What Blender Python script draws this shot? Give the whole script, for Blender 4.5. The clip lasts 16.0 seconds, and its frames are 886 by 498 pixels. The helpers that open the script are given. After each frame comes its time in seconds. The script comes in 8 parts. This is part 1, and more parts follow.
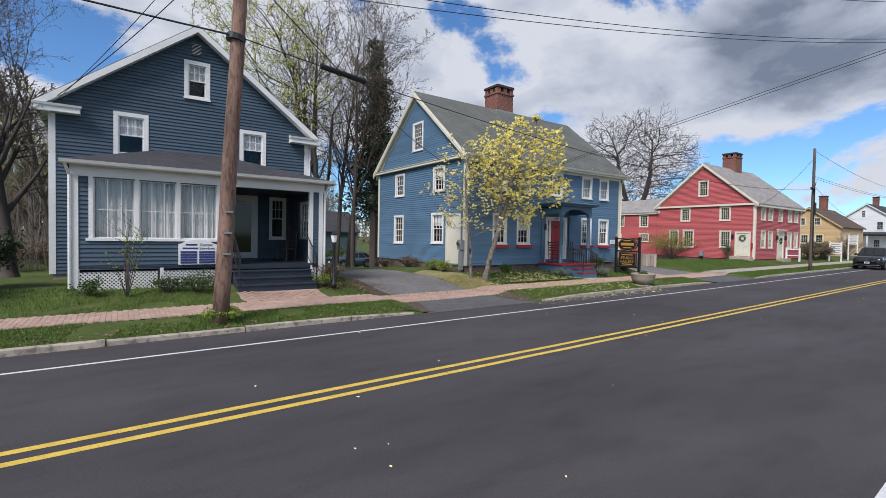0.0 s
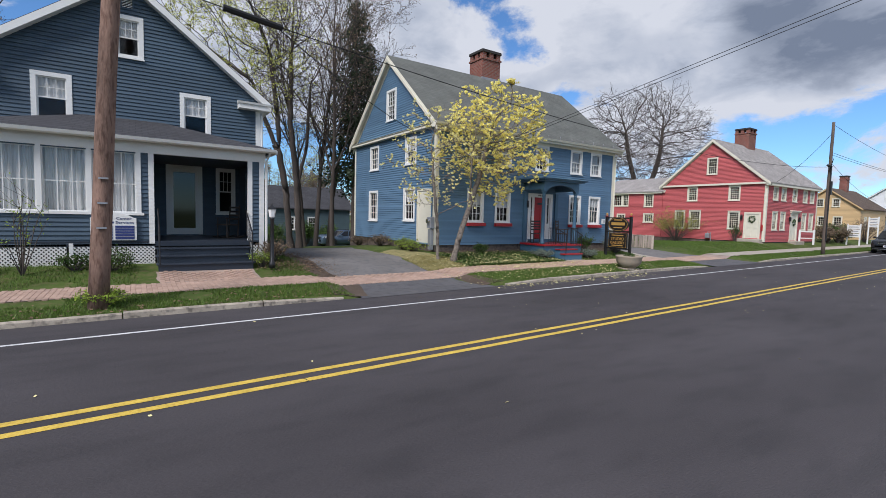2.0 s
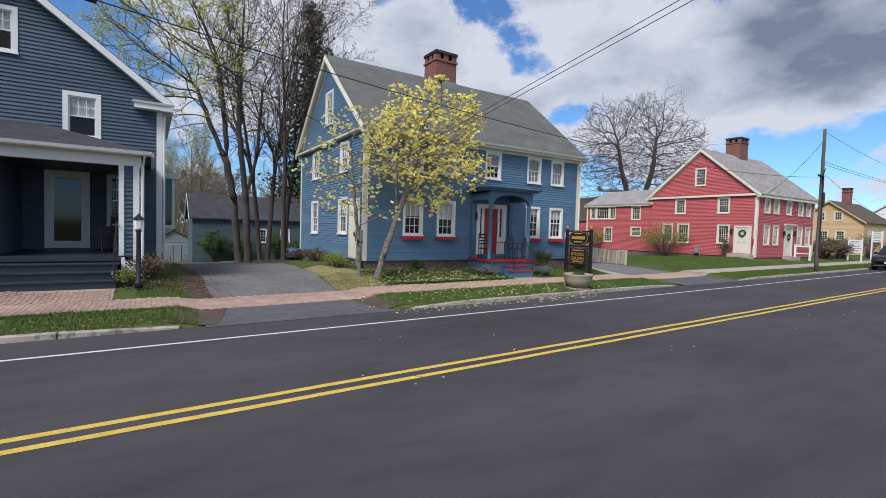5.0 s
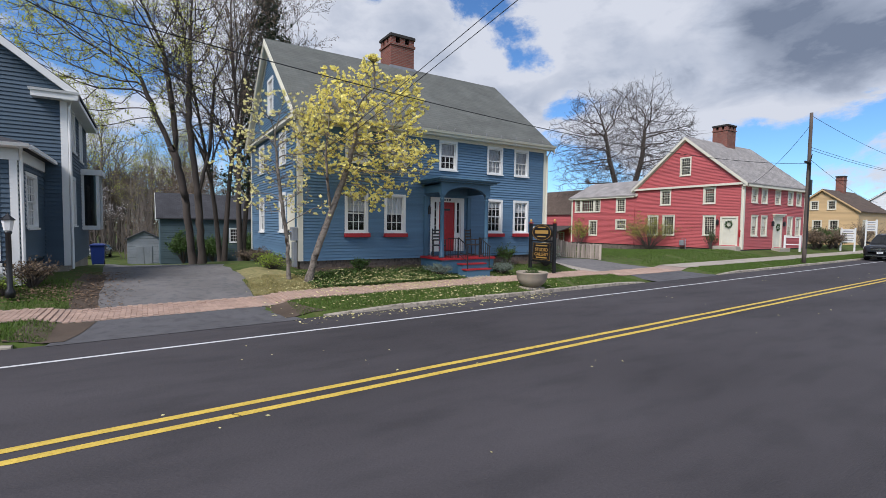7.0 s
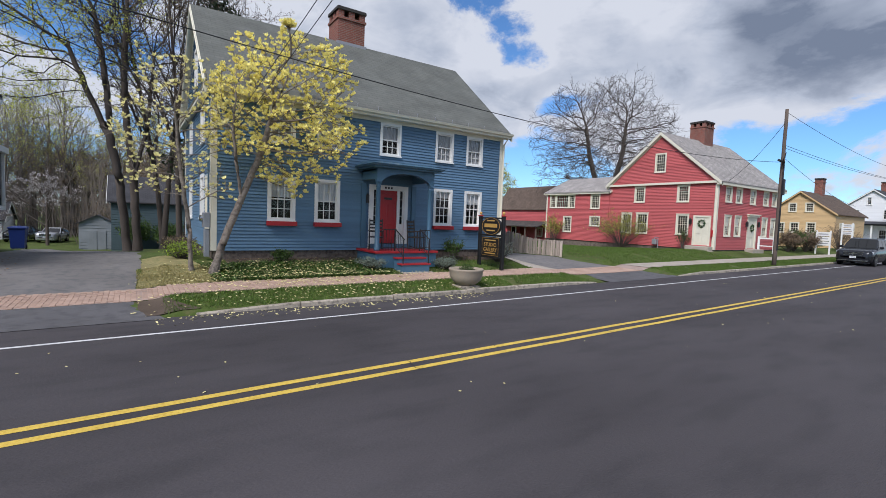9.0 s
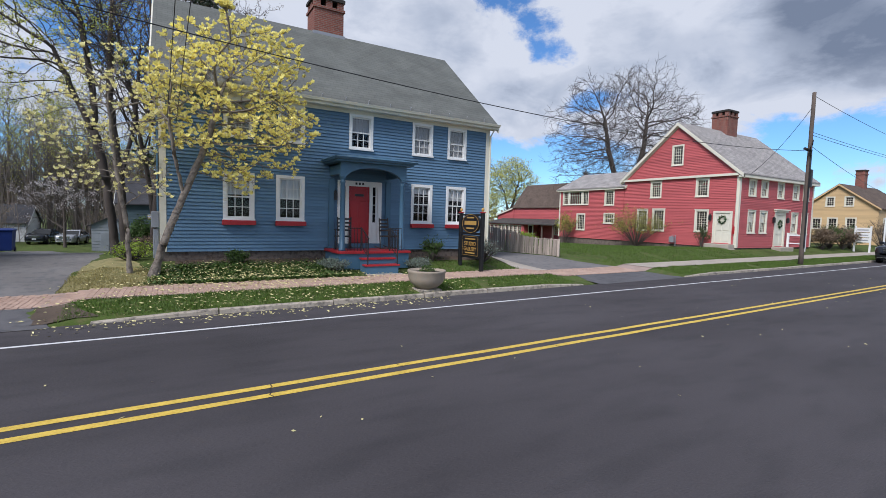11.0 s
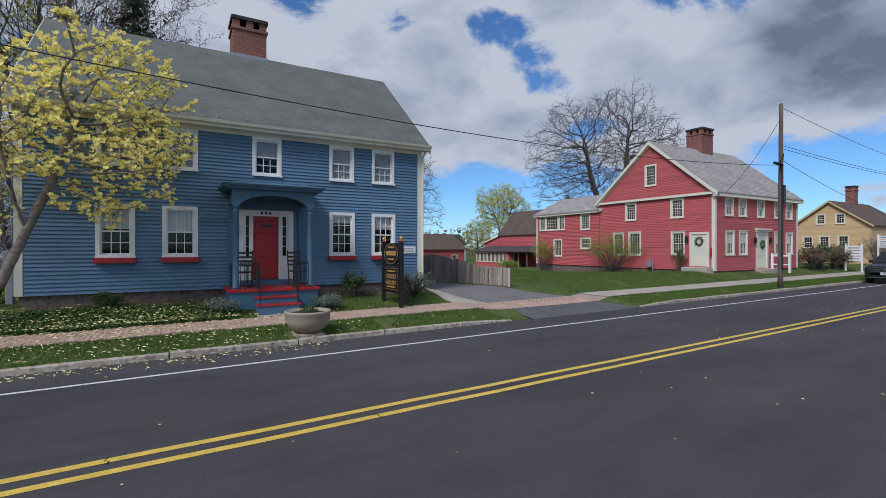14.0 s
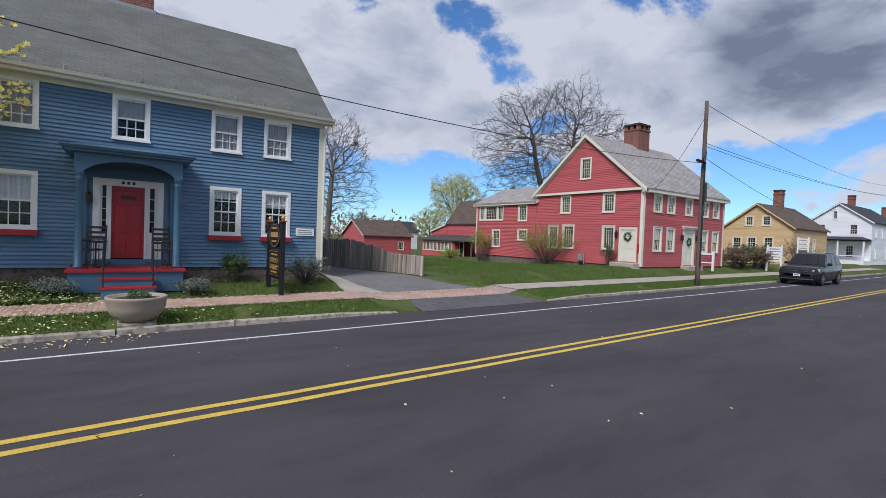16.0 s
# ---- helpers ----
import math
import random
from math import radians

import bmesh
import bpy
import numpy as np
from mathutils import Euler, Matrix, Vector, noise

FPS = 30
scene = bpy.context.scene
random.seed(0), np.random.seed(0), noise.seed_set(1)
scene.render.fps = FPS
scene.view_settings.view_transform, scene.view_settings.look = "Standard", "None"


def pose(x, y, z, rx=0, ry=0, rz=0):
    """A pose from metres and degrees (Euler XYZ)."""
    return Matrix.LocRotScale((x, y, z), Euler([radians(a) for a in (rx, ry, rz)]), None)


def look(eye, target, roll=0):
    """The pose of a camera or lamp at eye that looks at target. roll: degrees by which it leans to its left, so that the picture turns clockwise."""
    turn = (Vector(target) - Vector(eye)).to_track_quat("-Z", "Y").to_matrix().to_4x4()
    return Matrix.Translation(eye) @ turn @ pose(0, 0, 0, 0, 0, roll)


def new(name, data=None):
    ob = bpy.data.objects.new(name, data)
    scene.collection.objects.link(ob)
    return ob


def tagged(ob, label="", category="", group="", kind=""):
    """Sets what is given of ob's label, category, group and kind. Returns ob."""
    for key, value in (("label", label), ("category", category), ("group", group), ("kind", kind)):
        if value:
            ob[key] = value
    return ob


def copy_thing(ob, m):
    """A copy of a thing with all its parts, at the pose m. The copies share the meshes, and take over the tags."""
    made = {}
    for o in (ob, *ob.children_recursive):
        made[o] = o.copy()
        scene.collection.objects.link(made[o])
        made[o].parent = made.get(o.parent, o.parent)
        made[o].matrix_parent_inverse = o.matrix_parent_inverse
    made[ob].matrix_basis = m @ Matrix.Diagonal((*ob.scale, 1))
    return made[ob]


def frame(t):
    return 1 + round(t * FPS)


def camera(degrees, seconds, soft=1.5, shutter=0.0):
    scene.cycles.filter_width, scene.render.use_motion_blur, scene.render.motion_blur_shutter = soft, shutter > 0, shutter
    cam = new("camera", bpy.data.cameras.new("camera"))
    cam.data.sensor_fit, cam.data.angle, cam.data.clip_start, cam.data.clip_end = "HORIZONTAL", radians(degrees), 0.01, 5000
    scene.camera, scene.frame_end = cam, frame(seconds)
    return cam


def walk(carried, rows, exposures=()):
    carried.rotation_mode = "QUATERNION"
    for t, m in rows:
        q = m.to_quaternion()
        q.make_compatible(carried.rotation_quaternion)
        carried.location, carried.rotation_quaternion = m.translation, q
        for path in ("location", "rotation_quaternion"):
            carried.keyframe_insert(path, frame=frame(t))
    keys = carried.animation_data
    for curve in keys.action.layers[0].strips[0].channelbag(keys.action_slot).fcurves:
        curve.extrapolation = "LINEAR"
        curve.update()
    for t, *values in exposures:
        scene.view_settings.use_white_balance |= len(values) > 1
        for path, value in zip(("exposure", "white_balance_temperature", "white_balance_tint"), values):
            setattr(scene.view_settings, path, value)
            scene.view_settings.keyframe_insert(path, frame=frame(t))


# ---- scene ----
cam = camera(87.3, 16.0, soft=0.5)
PATH = [
    (0, (2.072, -0.819, 2.061), (3.217, 0.82, 2.009), 1.0),
    (0.5, (2.648, -0.777, 2.048), (3.778, 0.872, 1.98), 1.5),
    (1, (3.276, -0.691, 2.016), (4.399, 0.962, 1.929), 1.1),
    (1.5, (3.885, -0.635, 1.983), (4.994, 1.023, 1.848), 1.3),
    (2, (4.502, -0.548, 1.986), (5.6, 1.118, 1.846), 1.5),
    (2.5, (5.121, -0.572, 2.0), (6.219, 1.094, 1.855), 1.7),
    (3, (5.721, -0.536, 2.008), (6.817, 1.132, 1.882), 1.5),
    (3.5, (6.315, -0.513, 2.006), (7.409, 1.156, 1.875), 2.0),
    (4, (6.876, -0.51, 2.007), (7.963, 1.165, 1.899), 2.3),
    (4.2, (7.076, -0.514, 2.018), (8.164, 1.162, 1.926), 2.2),
    (6.3, (9.594, -0.272, 2.077), (10.629, 1.437, 1.99), 0.7),
    (6.5, (9.807, -0.249, 2.085), (10.85, 1.456, 2.004), 0.6),
    (7, (10.398, -0.259, 2.063), (11.467, 1.428, 1.962), 0.7),
    (7.5, (10.96, -0.172, 2.041), (12.065, 1.492, 1.937), 0.8),
    (8, (11.552, -0.104, 2.009), (12.658, 1.558, 1.895), 0.9),
    (8.5, (12.125, -0.1, 2.002), (13.242, 1.552, 1.853), 1.7),
    (9, (12.71, -0.04, 2.019), (13.817, 1.62, 1.891), 2.2),
    (9.2, (12.936, -0.026, 2.029), (14.035, 1.64, 1.894), 2.4),
    (11.3, (15.322, 0.034, 1.973), (16.312, 1.766, 1.839), 1.8),
    (11.5, (15.559, 0.039, 1.95), (16.542, 1.776, 1.815), 2.0),
    (12, (16.084, 0.056, 1.955), (17.049, 1.804, 1.835), 1.8),
    (12.5, (16.628, 0.098, 1.96), (17.578, 1.855, 1.867), 0.9),
    (13, (17.126, 0.114, 2.004), (18.067, 1.877, 1.931), 0.7),
    (13.5, (17.639, 0.165, 2.037), (18.599, 1.919, 2.018), -0.0),
    (14, (18.175, 0.207, 2.025), (19.166, 1.944, 2.019), -0.0),
    (14.5, (18.737, 0.203, 1.992), (19.764, 1.92, 1.979), 0.3),
    (15, (19.312, 0.179, 1.971), (20.391, 1.863, 1.962), 0.7),
    (15.5, (19.861, 0.155, 1.961), (20.993, 1.803, 1.925), 1.5),
    (16, (20.422, 0.169, 1.971), (21.56, 1.812, 1.918), 2.2),
]
walk(cam, [(t, look(e, g, r)) for t, e, g, r in PATH],
     [(0, 0.25, 6150, 14), (4, 0.25, 6050, 14), (9, 0.25, 6050, 14), (11.5, 0.28, 5880, 14), (13.5, -0.04, 5780, 13), (14.5, -0.14, 5780, 13), (16, 0.11, 5950, 15)])

# ---- world, sun ----
SUN_DIR = Vector((-0.62, -0.33, 0.71)).normalized()
world = bpy.data.worlds.new("sky")
scene.world = world
world.use_nodes = True


def sky_nodes():
    nt = world.node_tree
    nt.nodes.clear()
    n, l = nt.nodes.new, nt.links.new
    out = n("ShaderNodeOutputWorld")
    bg = n("ShaderNodeBackground")
    l(bg.outputs[0], out.inputs[0])
    sky = n("ShaderNodeTexSky")
    sky.sky_type = "NISHITA"
    sky.sun_disc = False
    sky.sun_elevation = math.asin(SUN_DIR.z)
    sky.sun_rotation = math.atan2(SUN_DIR.x, SUN_DIR.y)
    sky.air_density, sky.dust_density, sky.ozone_density = 0.9, 0.15, 1.8
    # directions with the height stretched, so that the clouds lie flat
    tc = n("ShaderNodeTexCoord")
    flat = n("ShaderNodeVectorMath"); flat.operation = "MULTIPLY"
    flat.inputs[1].default_value = (1, 1, STRETCH)
    l(tc.outputs["Generated"], flat.inputs[0])

    def add(a, b):
        m = n("ShaderNodeMath"); m.operation = "ADD"
        l(a, m.inputs[0]); l(b, m.inputs[1])
        return m.outputs[0]

    def fbm(scale, detail, rough, off):
        mp = n("ShaderNodeMapping"); mp.inputs["Location"].default_value = off
        l(flat.outputs[0], mp.inputs[0])
        t = n("ShaderNodeTexNoise")
        t.inputs["Scale"].default_value, t.inputs["Detail"].default_value = scale, detail
        t.inputs["Roughness"].default_value, t.inputs["Distortion"].default_value = rough, 0.25
        l(mp.outputs[0], t.inputs["Vector"])
        return t.outputs[0]

    def ramp(src, a, b, c=0.0, d=1.0):
        m = n("ShaderNodeMapRange"); m.interpolation_type = "SMOOTHSTEP"
        for k, v in enumerate((a, b, c, d)):
            m.inputs[k + 1].default_value = v
        l(src, m.inputs[0])
        return m.outputs[0]

    def banks(rows):
        """Broad swells and gaps of the cloud field: azimuth, height, radius, amount."""
        total = None
        for azi, el, r, amount in rows:
            a, e = radians(azi), radians(el)
            dist = n("ShaderNodeVectorMath"); dist.operation = "DISTANCE"
            dist.inputs[1].default_value = (math.sin(a) * math.cos(e), math.cos(a) * math.cos(e), STRETCH * math.sin(e))
            l(flat.outputs[0], dist.inputs[0])
            one = ramp(dist.outputs["Value"], 0.0, r, amount, 0.0)
            total = one if total is None else add(total, one)
        return total

    swell = banks(SWELLS)
    field = add(fbm(3.1, 13, 0.64, CLOUD_A), swell)
    above = add(fbm(3.1, 5, 0.5, (CLOUD_A[0], CLOUD_A[1], CLOUD_A[2] + 0.13)), swell)
    cover = ramp(field, 0.415, 0.52)
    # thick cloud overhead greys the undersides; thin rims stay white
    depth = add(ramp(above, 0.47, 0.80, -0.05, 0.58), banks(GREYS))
    depth = add(depth, ramp(fbm(7.0, 9, 0.6, CLOUD_B), 0.34, 0.66, -0.20, 0.20))
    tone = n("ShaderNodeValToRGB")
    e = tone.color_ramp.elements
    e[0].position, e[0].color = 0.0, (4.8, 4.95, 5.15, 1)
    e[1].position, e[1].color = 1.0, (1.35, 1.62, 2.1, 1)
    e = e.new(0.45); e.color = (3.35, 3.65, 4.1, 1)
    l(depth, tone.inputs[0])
    tint = n("ShaderNodeMix"); tint.data_type = "RGBA"; tint.blend_type = "MULTIPLY"
    tint.inputs[0].default_value = 1.0
    l(sky.outputs[0], tint.inputs[6]); tint.inputs[7].default_value = (0.60, 0.84, 1.02, 1)
    mix = n("ShaderNodeMix"); mix.data_type = "RGBA"
    l(cover, mix.inputs[0])
    l(tint.outputs[2], mix.inputs[6]); l(tone.outputs[0], mix.inputs[7])
    l(mix.outputs[2], bg.inputs[0])
    bg.inputs[1].default_value = 0.12


STRETCH = 2.0
CLOUD_A = (2.6, 5.3, 1.0)
CLOUD_B = (5.1, 7.4, 3.0)
SWELLS = [(41.4, 21.6, 0.19, -0.20), (43.5, 18.3, 0.10, -0.13), (37, 26, 0.1, -0.10), (33.2, 25.5, 0.13, -0.18), (25, 25.5, 0.09, -0.12), (-3, 17.5, 0.20, -0.18), (46.7, 14.0, 0.08, -0.14), (43, 5.0, 0.30, -0.22), (28, 4.0, 0.32, -0.22), (37, 13, 0.2, 0.07),
          (75.5, 10.8, 0.15, -0.14), (65, 10.5, 0.12, -0.14), (70, 7.5, 0.13, -0.12), (80, 4.5, 0.2, -0.12), (27, 19, 0.42, 0.14), (50, 20.5, 0.20, 0.16), (60, 17, 0.40, 0.14), (75, 17, 0.40, 0.12), (12, 21, 0.35, 0.10), (70, 11.5, 0.2, 0.08)]
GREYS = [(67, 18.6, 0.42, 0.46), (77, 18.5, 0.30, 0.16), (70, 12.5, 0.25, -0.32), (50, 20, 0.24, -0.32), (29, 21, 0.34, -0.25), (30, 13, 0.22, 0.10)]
sky_nodes()

sun = new("sun", bpy.data.lights.new("sun", "SUN"))
sun.data.energy, sun.data.angle, sun.data.color = 3.2, radians(22), (1.0, 0.95, 0.88)
sun.matrix_world = look(SUN_DIR * 200, (0, 0, 0))


# ---- materials ----
def mat(name, color, rough=0.7, var=0.18, scale=6.0, bump=0.15, bscale=60.0, metal=0.0, stretch=(1, 1, 1), spec=0.4,
        island=0.0, objrand=0.0, dark=None):
    """A painted or natural surface: colour varied at two scales, fine relief."""
    m = bpy.data.materials.new(name)
    m.use_nodes = True
    nt = m.node_tree
    n, l = nt.nodes.new, nt.links.new
    b = nt.nodes["Principled BSDF"]
    b.inputs["Roughness"].default_value, b.inputs["Metallic"].default_value = rough, metal
    b.inputs["Specular IOR Level"].default_value = spec
    tc = n("ShaderNodeTexCoord")
    mp = n("ShaderNodeMapping"); mp.inputs["Scale"].default_value = stretch
    l(tc.outputs["Object"], mp.inputs[0])
    def tex(s, d):
        t = n("ShaderNodeTexNoise"); t.inputs["Scale"].default_value, t.inputs["Detail"].default_value = s, d
        l(mp.outputs[0], t.inputs["Vector"])
        return t
    a, f = tex(scale * 0.18, 5), tex(bscale, 4)
    mixv = n("ShaderNodeMath"); mixv.operation = "MULTIPLY_ADD"
    l(f.outputs[0], mixv.inputs[0]); mixv.inputs[1].default_value = 0.45; l(a.outputs[0], mixv.inputs[2])
    rng = n("ShaderNodeMapRange")
    rng.inputs[1].default_value, rng.inputs[2].default_value = 0.42, 1.03
    rng.inputs[3].default_value, rng.inputs[4].default_value = 1 - var, 1 + var
    l(mixv.outputs[0], rng.inputs[0])
    val = rng.outputs[0]
    if island or objrand:
        if island:
            g = n("ShaderNodeNewGeometry"); src, amt = g.outputs["Random Per Island"], island
        else:
            g = n("ShaderNodeObjectInfo"); src, amt = g.outputs["Random"], objrand
        r2 = n("ShaderNodeMapRange"); r2.inputs[3].default_value, r2.inputs[4].default_value = 1 - amt, 1 + amt
        l(src, r2.inputs[0])
        mu = n("ShaderNodeMath"); mu.operation = "MULTIPLY"
        l(val, mu.inputs[0]); l(r2.outputs[0], mu.inputs[1]); val = mu.outputs[0]
    col = n("ShaderNodeMix"); col.data_type = "RGBA"; col.blend_type = "MULTIPLY"; col.inputs[0].default_value = 1
    if dark:
        base = n("ShaderNodeMix"); base.data_type = "RGBA"
        base.inputs[6].default_value, base.inputs[7].default_value = (*color, 1), (*dark, 1)
        sp = tex(scale, 6)
        rp = n("ShaderNodeValToRGB")
        rp.color_ramp.elements[0].position, rp.color_ramp.elements[1].position = 0.48, 0.66
        l(sp.outputs[0], rp.inputs[0]); l(rp.outputs[0], base.inputs[0])
        l(base.outputs[2], col.inputs[6])
    else:
        col.inputs[6].default_value = (*color, 1)
    l(val, col.inputs[7])
    l(col.outputs[2], b.inputs["Base Color"])
    if bump:
        bp = n("ShaderNodeBump"); bp.inputs["Strength"].default_value, bp.inputs["Distance"].default_value = bump, 0.01
        l(f.outputs[0], bp.inputs["Height"]); l(bp.outputs[0], b.inputs["Normal"])
    return m


def brick_mat(name, c1, c2, mortar, bw, bh, axis="xz", ms=0.012, rough=0.85, bump=0.5, offset=0.5):
    """Courses of small units in a wall or on a roof, at real size."""
    m = bpy.data.materials.new(name)
    m.use_nodes = True
    nt = m.node_tree
    n, l = nt.nodes.new, nt.links.new
    b = nt.nodes["Principled BSDF"]
    b.inputs["Roughness"].default_value = rough
    b.inputs["Specular IOR Level"].default_value = 0.25
    tc = n("ShaderNodeTexCoord")
    sep = n("ShaderNodeSeparateXYZ"); l(tc.outputs["Object"], sep.inputs[0])
    comb = n("ShaderNodeCombineXYZ")
    if axis == "xz":
        ad = n("ShaderNodeMath"); ad.operation = "ADD"
        l(sep.outputs[0], ad.inputs[0]); l(sep.outputs[1], ad.inputs[1])
        l(ad.outputs[0], comb.inputs[0]); l(sep.outputs[2], comb.inputs[1])
    elif axis == "x":      # slope whose ridge runs along x
        l(sep.outputs[0], comb.inputs[0]); l(sep.outputs[2], comb.inputs[1])
    else:                  # slope whose ridge runs along y
        l(sep.outputs[1], comb.inputs[0]); l(sep.outputs[2], comb.inputs[1])
    t = n("ShaderNodeTexBrick")
    t.offset = offset
    t.inputs["Scale"].default_value = 1.0
    t.inputs["Brick Width"].default_value, t.inputs["Row Height"].default_value = bw, bh
    t.inputs["Mortar Size"].default_value, t.inputs["Mortar Smooth"].default_value = ms, 0.3
    t.inputs["Color1"].default_value, t.inputs["Color2"].default_value = (*c1, 1), (*c2, 1)
    t.inputs["Mortar"].default_value = (*mortar, 1)
    l(comb.outputs[0], t.inputs["Vector"])
    ns = n("ShaderNodeTexNoise"); ns.inputs["Scale"].default_value, ns.inputs["Detail"].default_value = 1.3, 8
    l(tc.outputs["Object"], ns.inputs["Vector"])
    rng = n("ShaderNodeMapRange"); rng.inputs[1].default_value, rng.inputs[2].default_value = 0.3, 0.7
    rng.inputs[3].default_value, rng.inputs[4].default_value = 0.84, 1.14
    l(ns.outputs[0], rng.inputs[0])
    col = n("ShaderNodeMix"); col.data_type = "RGBA"; col.blend_type = "MULTIPLY"; col.inputs[0].default_value = 1
    l(t.outputs[0], col.inputs[6]); l(rng.outputs[0], col.inputs[7])
    l(col.outputs[2], b.inputs["Base Color"])
    bp = n("ShaderNodeBump"); bp.inputs["Strength"].default_value, bp.inputs["Distance"].default_value = bump, 0.01
    bp.invert = True
    l(t.outputs["Fac"], bp.inputs["Height"]); l(bp.outputs[0], b.inputs["Normal"])
    return m


def glass_mat(name, tint=(1, 1, 1), ior=1.5):
    m = bpy.data.materials.new(name)
    m.use_nodes = True
    nt = m.node_tree
    nt.nodes.clear()
    n, l = nt.nodes.new, nt.links.new
    out, mix = n("ShaderNodeOutputMaterial"), n("ShaderNodeMixShader")
    tr, gl, fr = n("ShaderNodeBsdfTransparent"), n("ShaderNodeBsdfGlossy"), n("ShaderNodeFresnel")
    tr.inputs[0].default_value = (*tint, 1)
    gl.inputs["Roughness"].default_value = 0.03
    fr.inputs[0].default_value = ior
    ns, bp = n("ShaderNodeTexNoise"), n("ShaderNodeBump")
    ns.inputs["Scale"].default_value = 3.0
    bp.inputs["Strength"].default_value, bp.inputs["Distance"].default_value = 0.05, 0.02
    l(ns.outputs[0], bp.inputs["Height"]); l(bp.outputs[0], gl.inputs["Normal"])
    l(fr.outputs[0], mix.inputs[0]); l(tr.outputs[0], mix.inputs[1]); l(gl.outputs[0], mix.inputs[2])
    l(mix.outputs[0], out.inputs[0])
    return m


def leaf_mat(name, color, var=0.3, trans=0.35):
    m = mat(name, color, 0.55, 0.1, 3, 0, 30, island=var)
    nt = m.node_tree
    b = nt.nodes["Principled BSDF"]
    t, mx = nt.nodes.new("ShaderNodeBsdfTranslucent"), nt.nodes.new("ShaderNodeMixShader")
    mx.inputs[0].default_value = trans
    src = b.inputs["Base Color"].links[0].from_socket
    nt.links.new(src, t.inputs[0])
    nt.links.new(b.outputs[0], mx.inputs[1]); nt.links.new(t.outputs[0], mx.inputs[2])
    nt.links.new(mx.outputs[0], nt.nodes["Material Output"].inputs[0])
    return m


WHITE = mat("white_paint", (0.72, 0.72, 0.70), 0.5, 0.07, 8, 0.05, 40)
CREAM = mat("cream_paint", (0.66, 0.63, 0.52), 0.5, 0.08, 8, 0.05, 40)
SLATE_SIDING = mat("slate_blue_siding", (0.055, 0.088, 0.124), 0.55, 0.16, 5, 0.12, 30, stretch=(0.3, 0.3, 3), island=0.07)
BLUE_SIDING = mat("blue_siding", (0.098, 0.180, 0.274), 0.55, 0.16, 5, 0.12, 30, stretch=(0.3, 0.3, 3), island=0.08)
RED_SIDING = mat("red_siding", (0.45, 0.098, 0.100), 0.6, 0.16, 5, 0.12, 30, stretch=(0.3, 0.3, 3), island=0.08)
YELLOW_SIDING = mat("yellow_siding", (0.56, 0.39, 0.20), 0.6, 0.14, 5, 0.1, 30, stretch=(0.3, 0.3, 3), island=0.05)
WHITE_SIDING = mat("white_siding", (0.70, 0.71, 0.72), 0.6, 0.08, 5, 0.1, 30, stretch=(0.3, 0.3, 3), island=0.03)
BLUE_TRIM = mat("blue_trim_paint", (0.065, 0.14, 0.215), 0.45, 0.1, 6, 0.05, 40)
NAVY_PAINT = mat("navy_floor_paint", (0.024, 0.032, 0.046), 0.45, 0.2, 6, 0.1, 30)
RED_PAINT = mat("red_paint", (0.33, 0.018, 0.022), 0.42, 0.12, 6, 0.05, 40)
ROOF_BLUE = brick_mat("grey_green_shingles", (0.132, 0.136, 0.124), (0.116, 0.121, 0.110), (0.09, 0.094, 0.086), 0.3, 0.11, "x", 0.008, 0.9, 0.25)
ROOF_DARK = brick_mat("charcoal_shingles", (0.062, 0.062, 0.068), (0.05, 0.05, 0.055), (0.03, 0.03, 0.034), 0.3, 0.09, "x", 0.01, 0.9, 0.3)
ROOF_RED = brick_mat("weathered_wood_shingles", (0.37, 0.345, 0.325), (0.28, 0.26, 0.25), (0.16, 0.15, 0.14), 0.22, 0.12, "x", 0.012, 0.9, 0.5)
ROOF_REDY = brick_mat("weathered_wing_shingles", (0.37, 0.345, 0.325), (0.28, 0.26, 0.25), (0.16, 0.15, 0.14), 0.22, 0.12, "y", 0.012, 0.9, 0.5)
ROOF_BROWN = brick_mat("brown_shingles", (0.13, 0.095, 0.075), (0.10, 0.075, 0.06), (0.06, 0.045, 0.036), 0.3, 0.12, "x", 0.01, 0.9, 0.3)
ROOF_BROWN_Y = brick_mat("brown_barn_shingles", (0.13, 0.095, 0.075), (0.10, 0.075, 0.06), (0.06, 0.045, 0.036), 0.3, 0.12, "y", 0.01, 0.9, 0.3)
ROOF_ANNEX = brick_mat("dark_porch_shingles", (0.085, 0.075, 0.068), (0.065, 0.06, 0.055), (0.04, 0.036, 0.034), 0.3, 0.12, "y", 0.01, 0.9, 0.3)
BRICK_RED = brick_mat("chimney_brickwork", (0.26, 0.085, 0.06), (0.17, 0.055, 0.042), (0.21, 0.17, 0.145), 0.21, 0.072, "xz", 0.010)
STONE = mat("fieldstone", (0.15, 0.12, 0.10), 0.9, 0.4, 9, 0.6, 22, dark=(0.08, 0.06, 0.05))
SOOT = mat("sooty_stone", (0.035, 0.032, 0.03), 0.9, 0.3, 9, 0.4, 30)
BLACK_METAL = mat("black_iron", (0.015, 0.015, 0.017), 0.4, 0.1, 6, 0.05, 60, spec=0.5)
LEAD = mat("lead_flashing", (0.30, 0.31, 0.33), 0.5, 0.15, 8, 0.1, 30, metal=0.4)
GLASS = glass_mat("window_glass")
# near-black colour standing in for unlit rooms and the shade behind the lattice
PAINTED_DARK = mat("painted_dark", (0.035, 0.034, 0.033), 0.9, 0.2, 3, 0, 20)
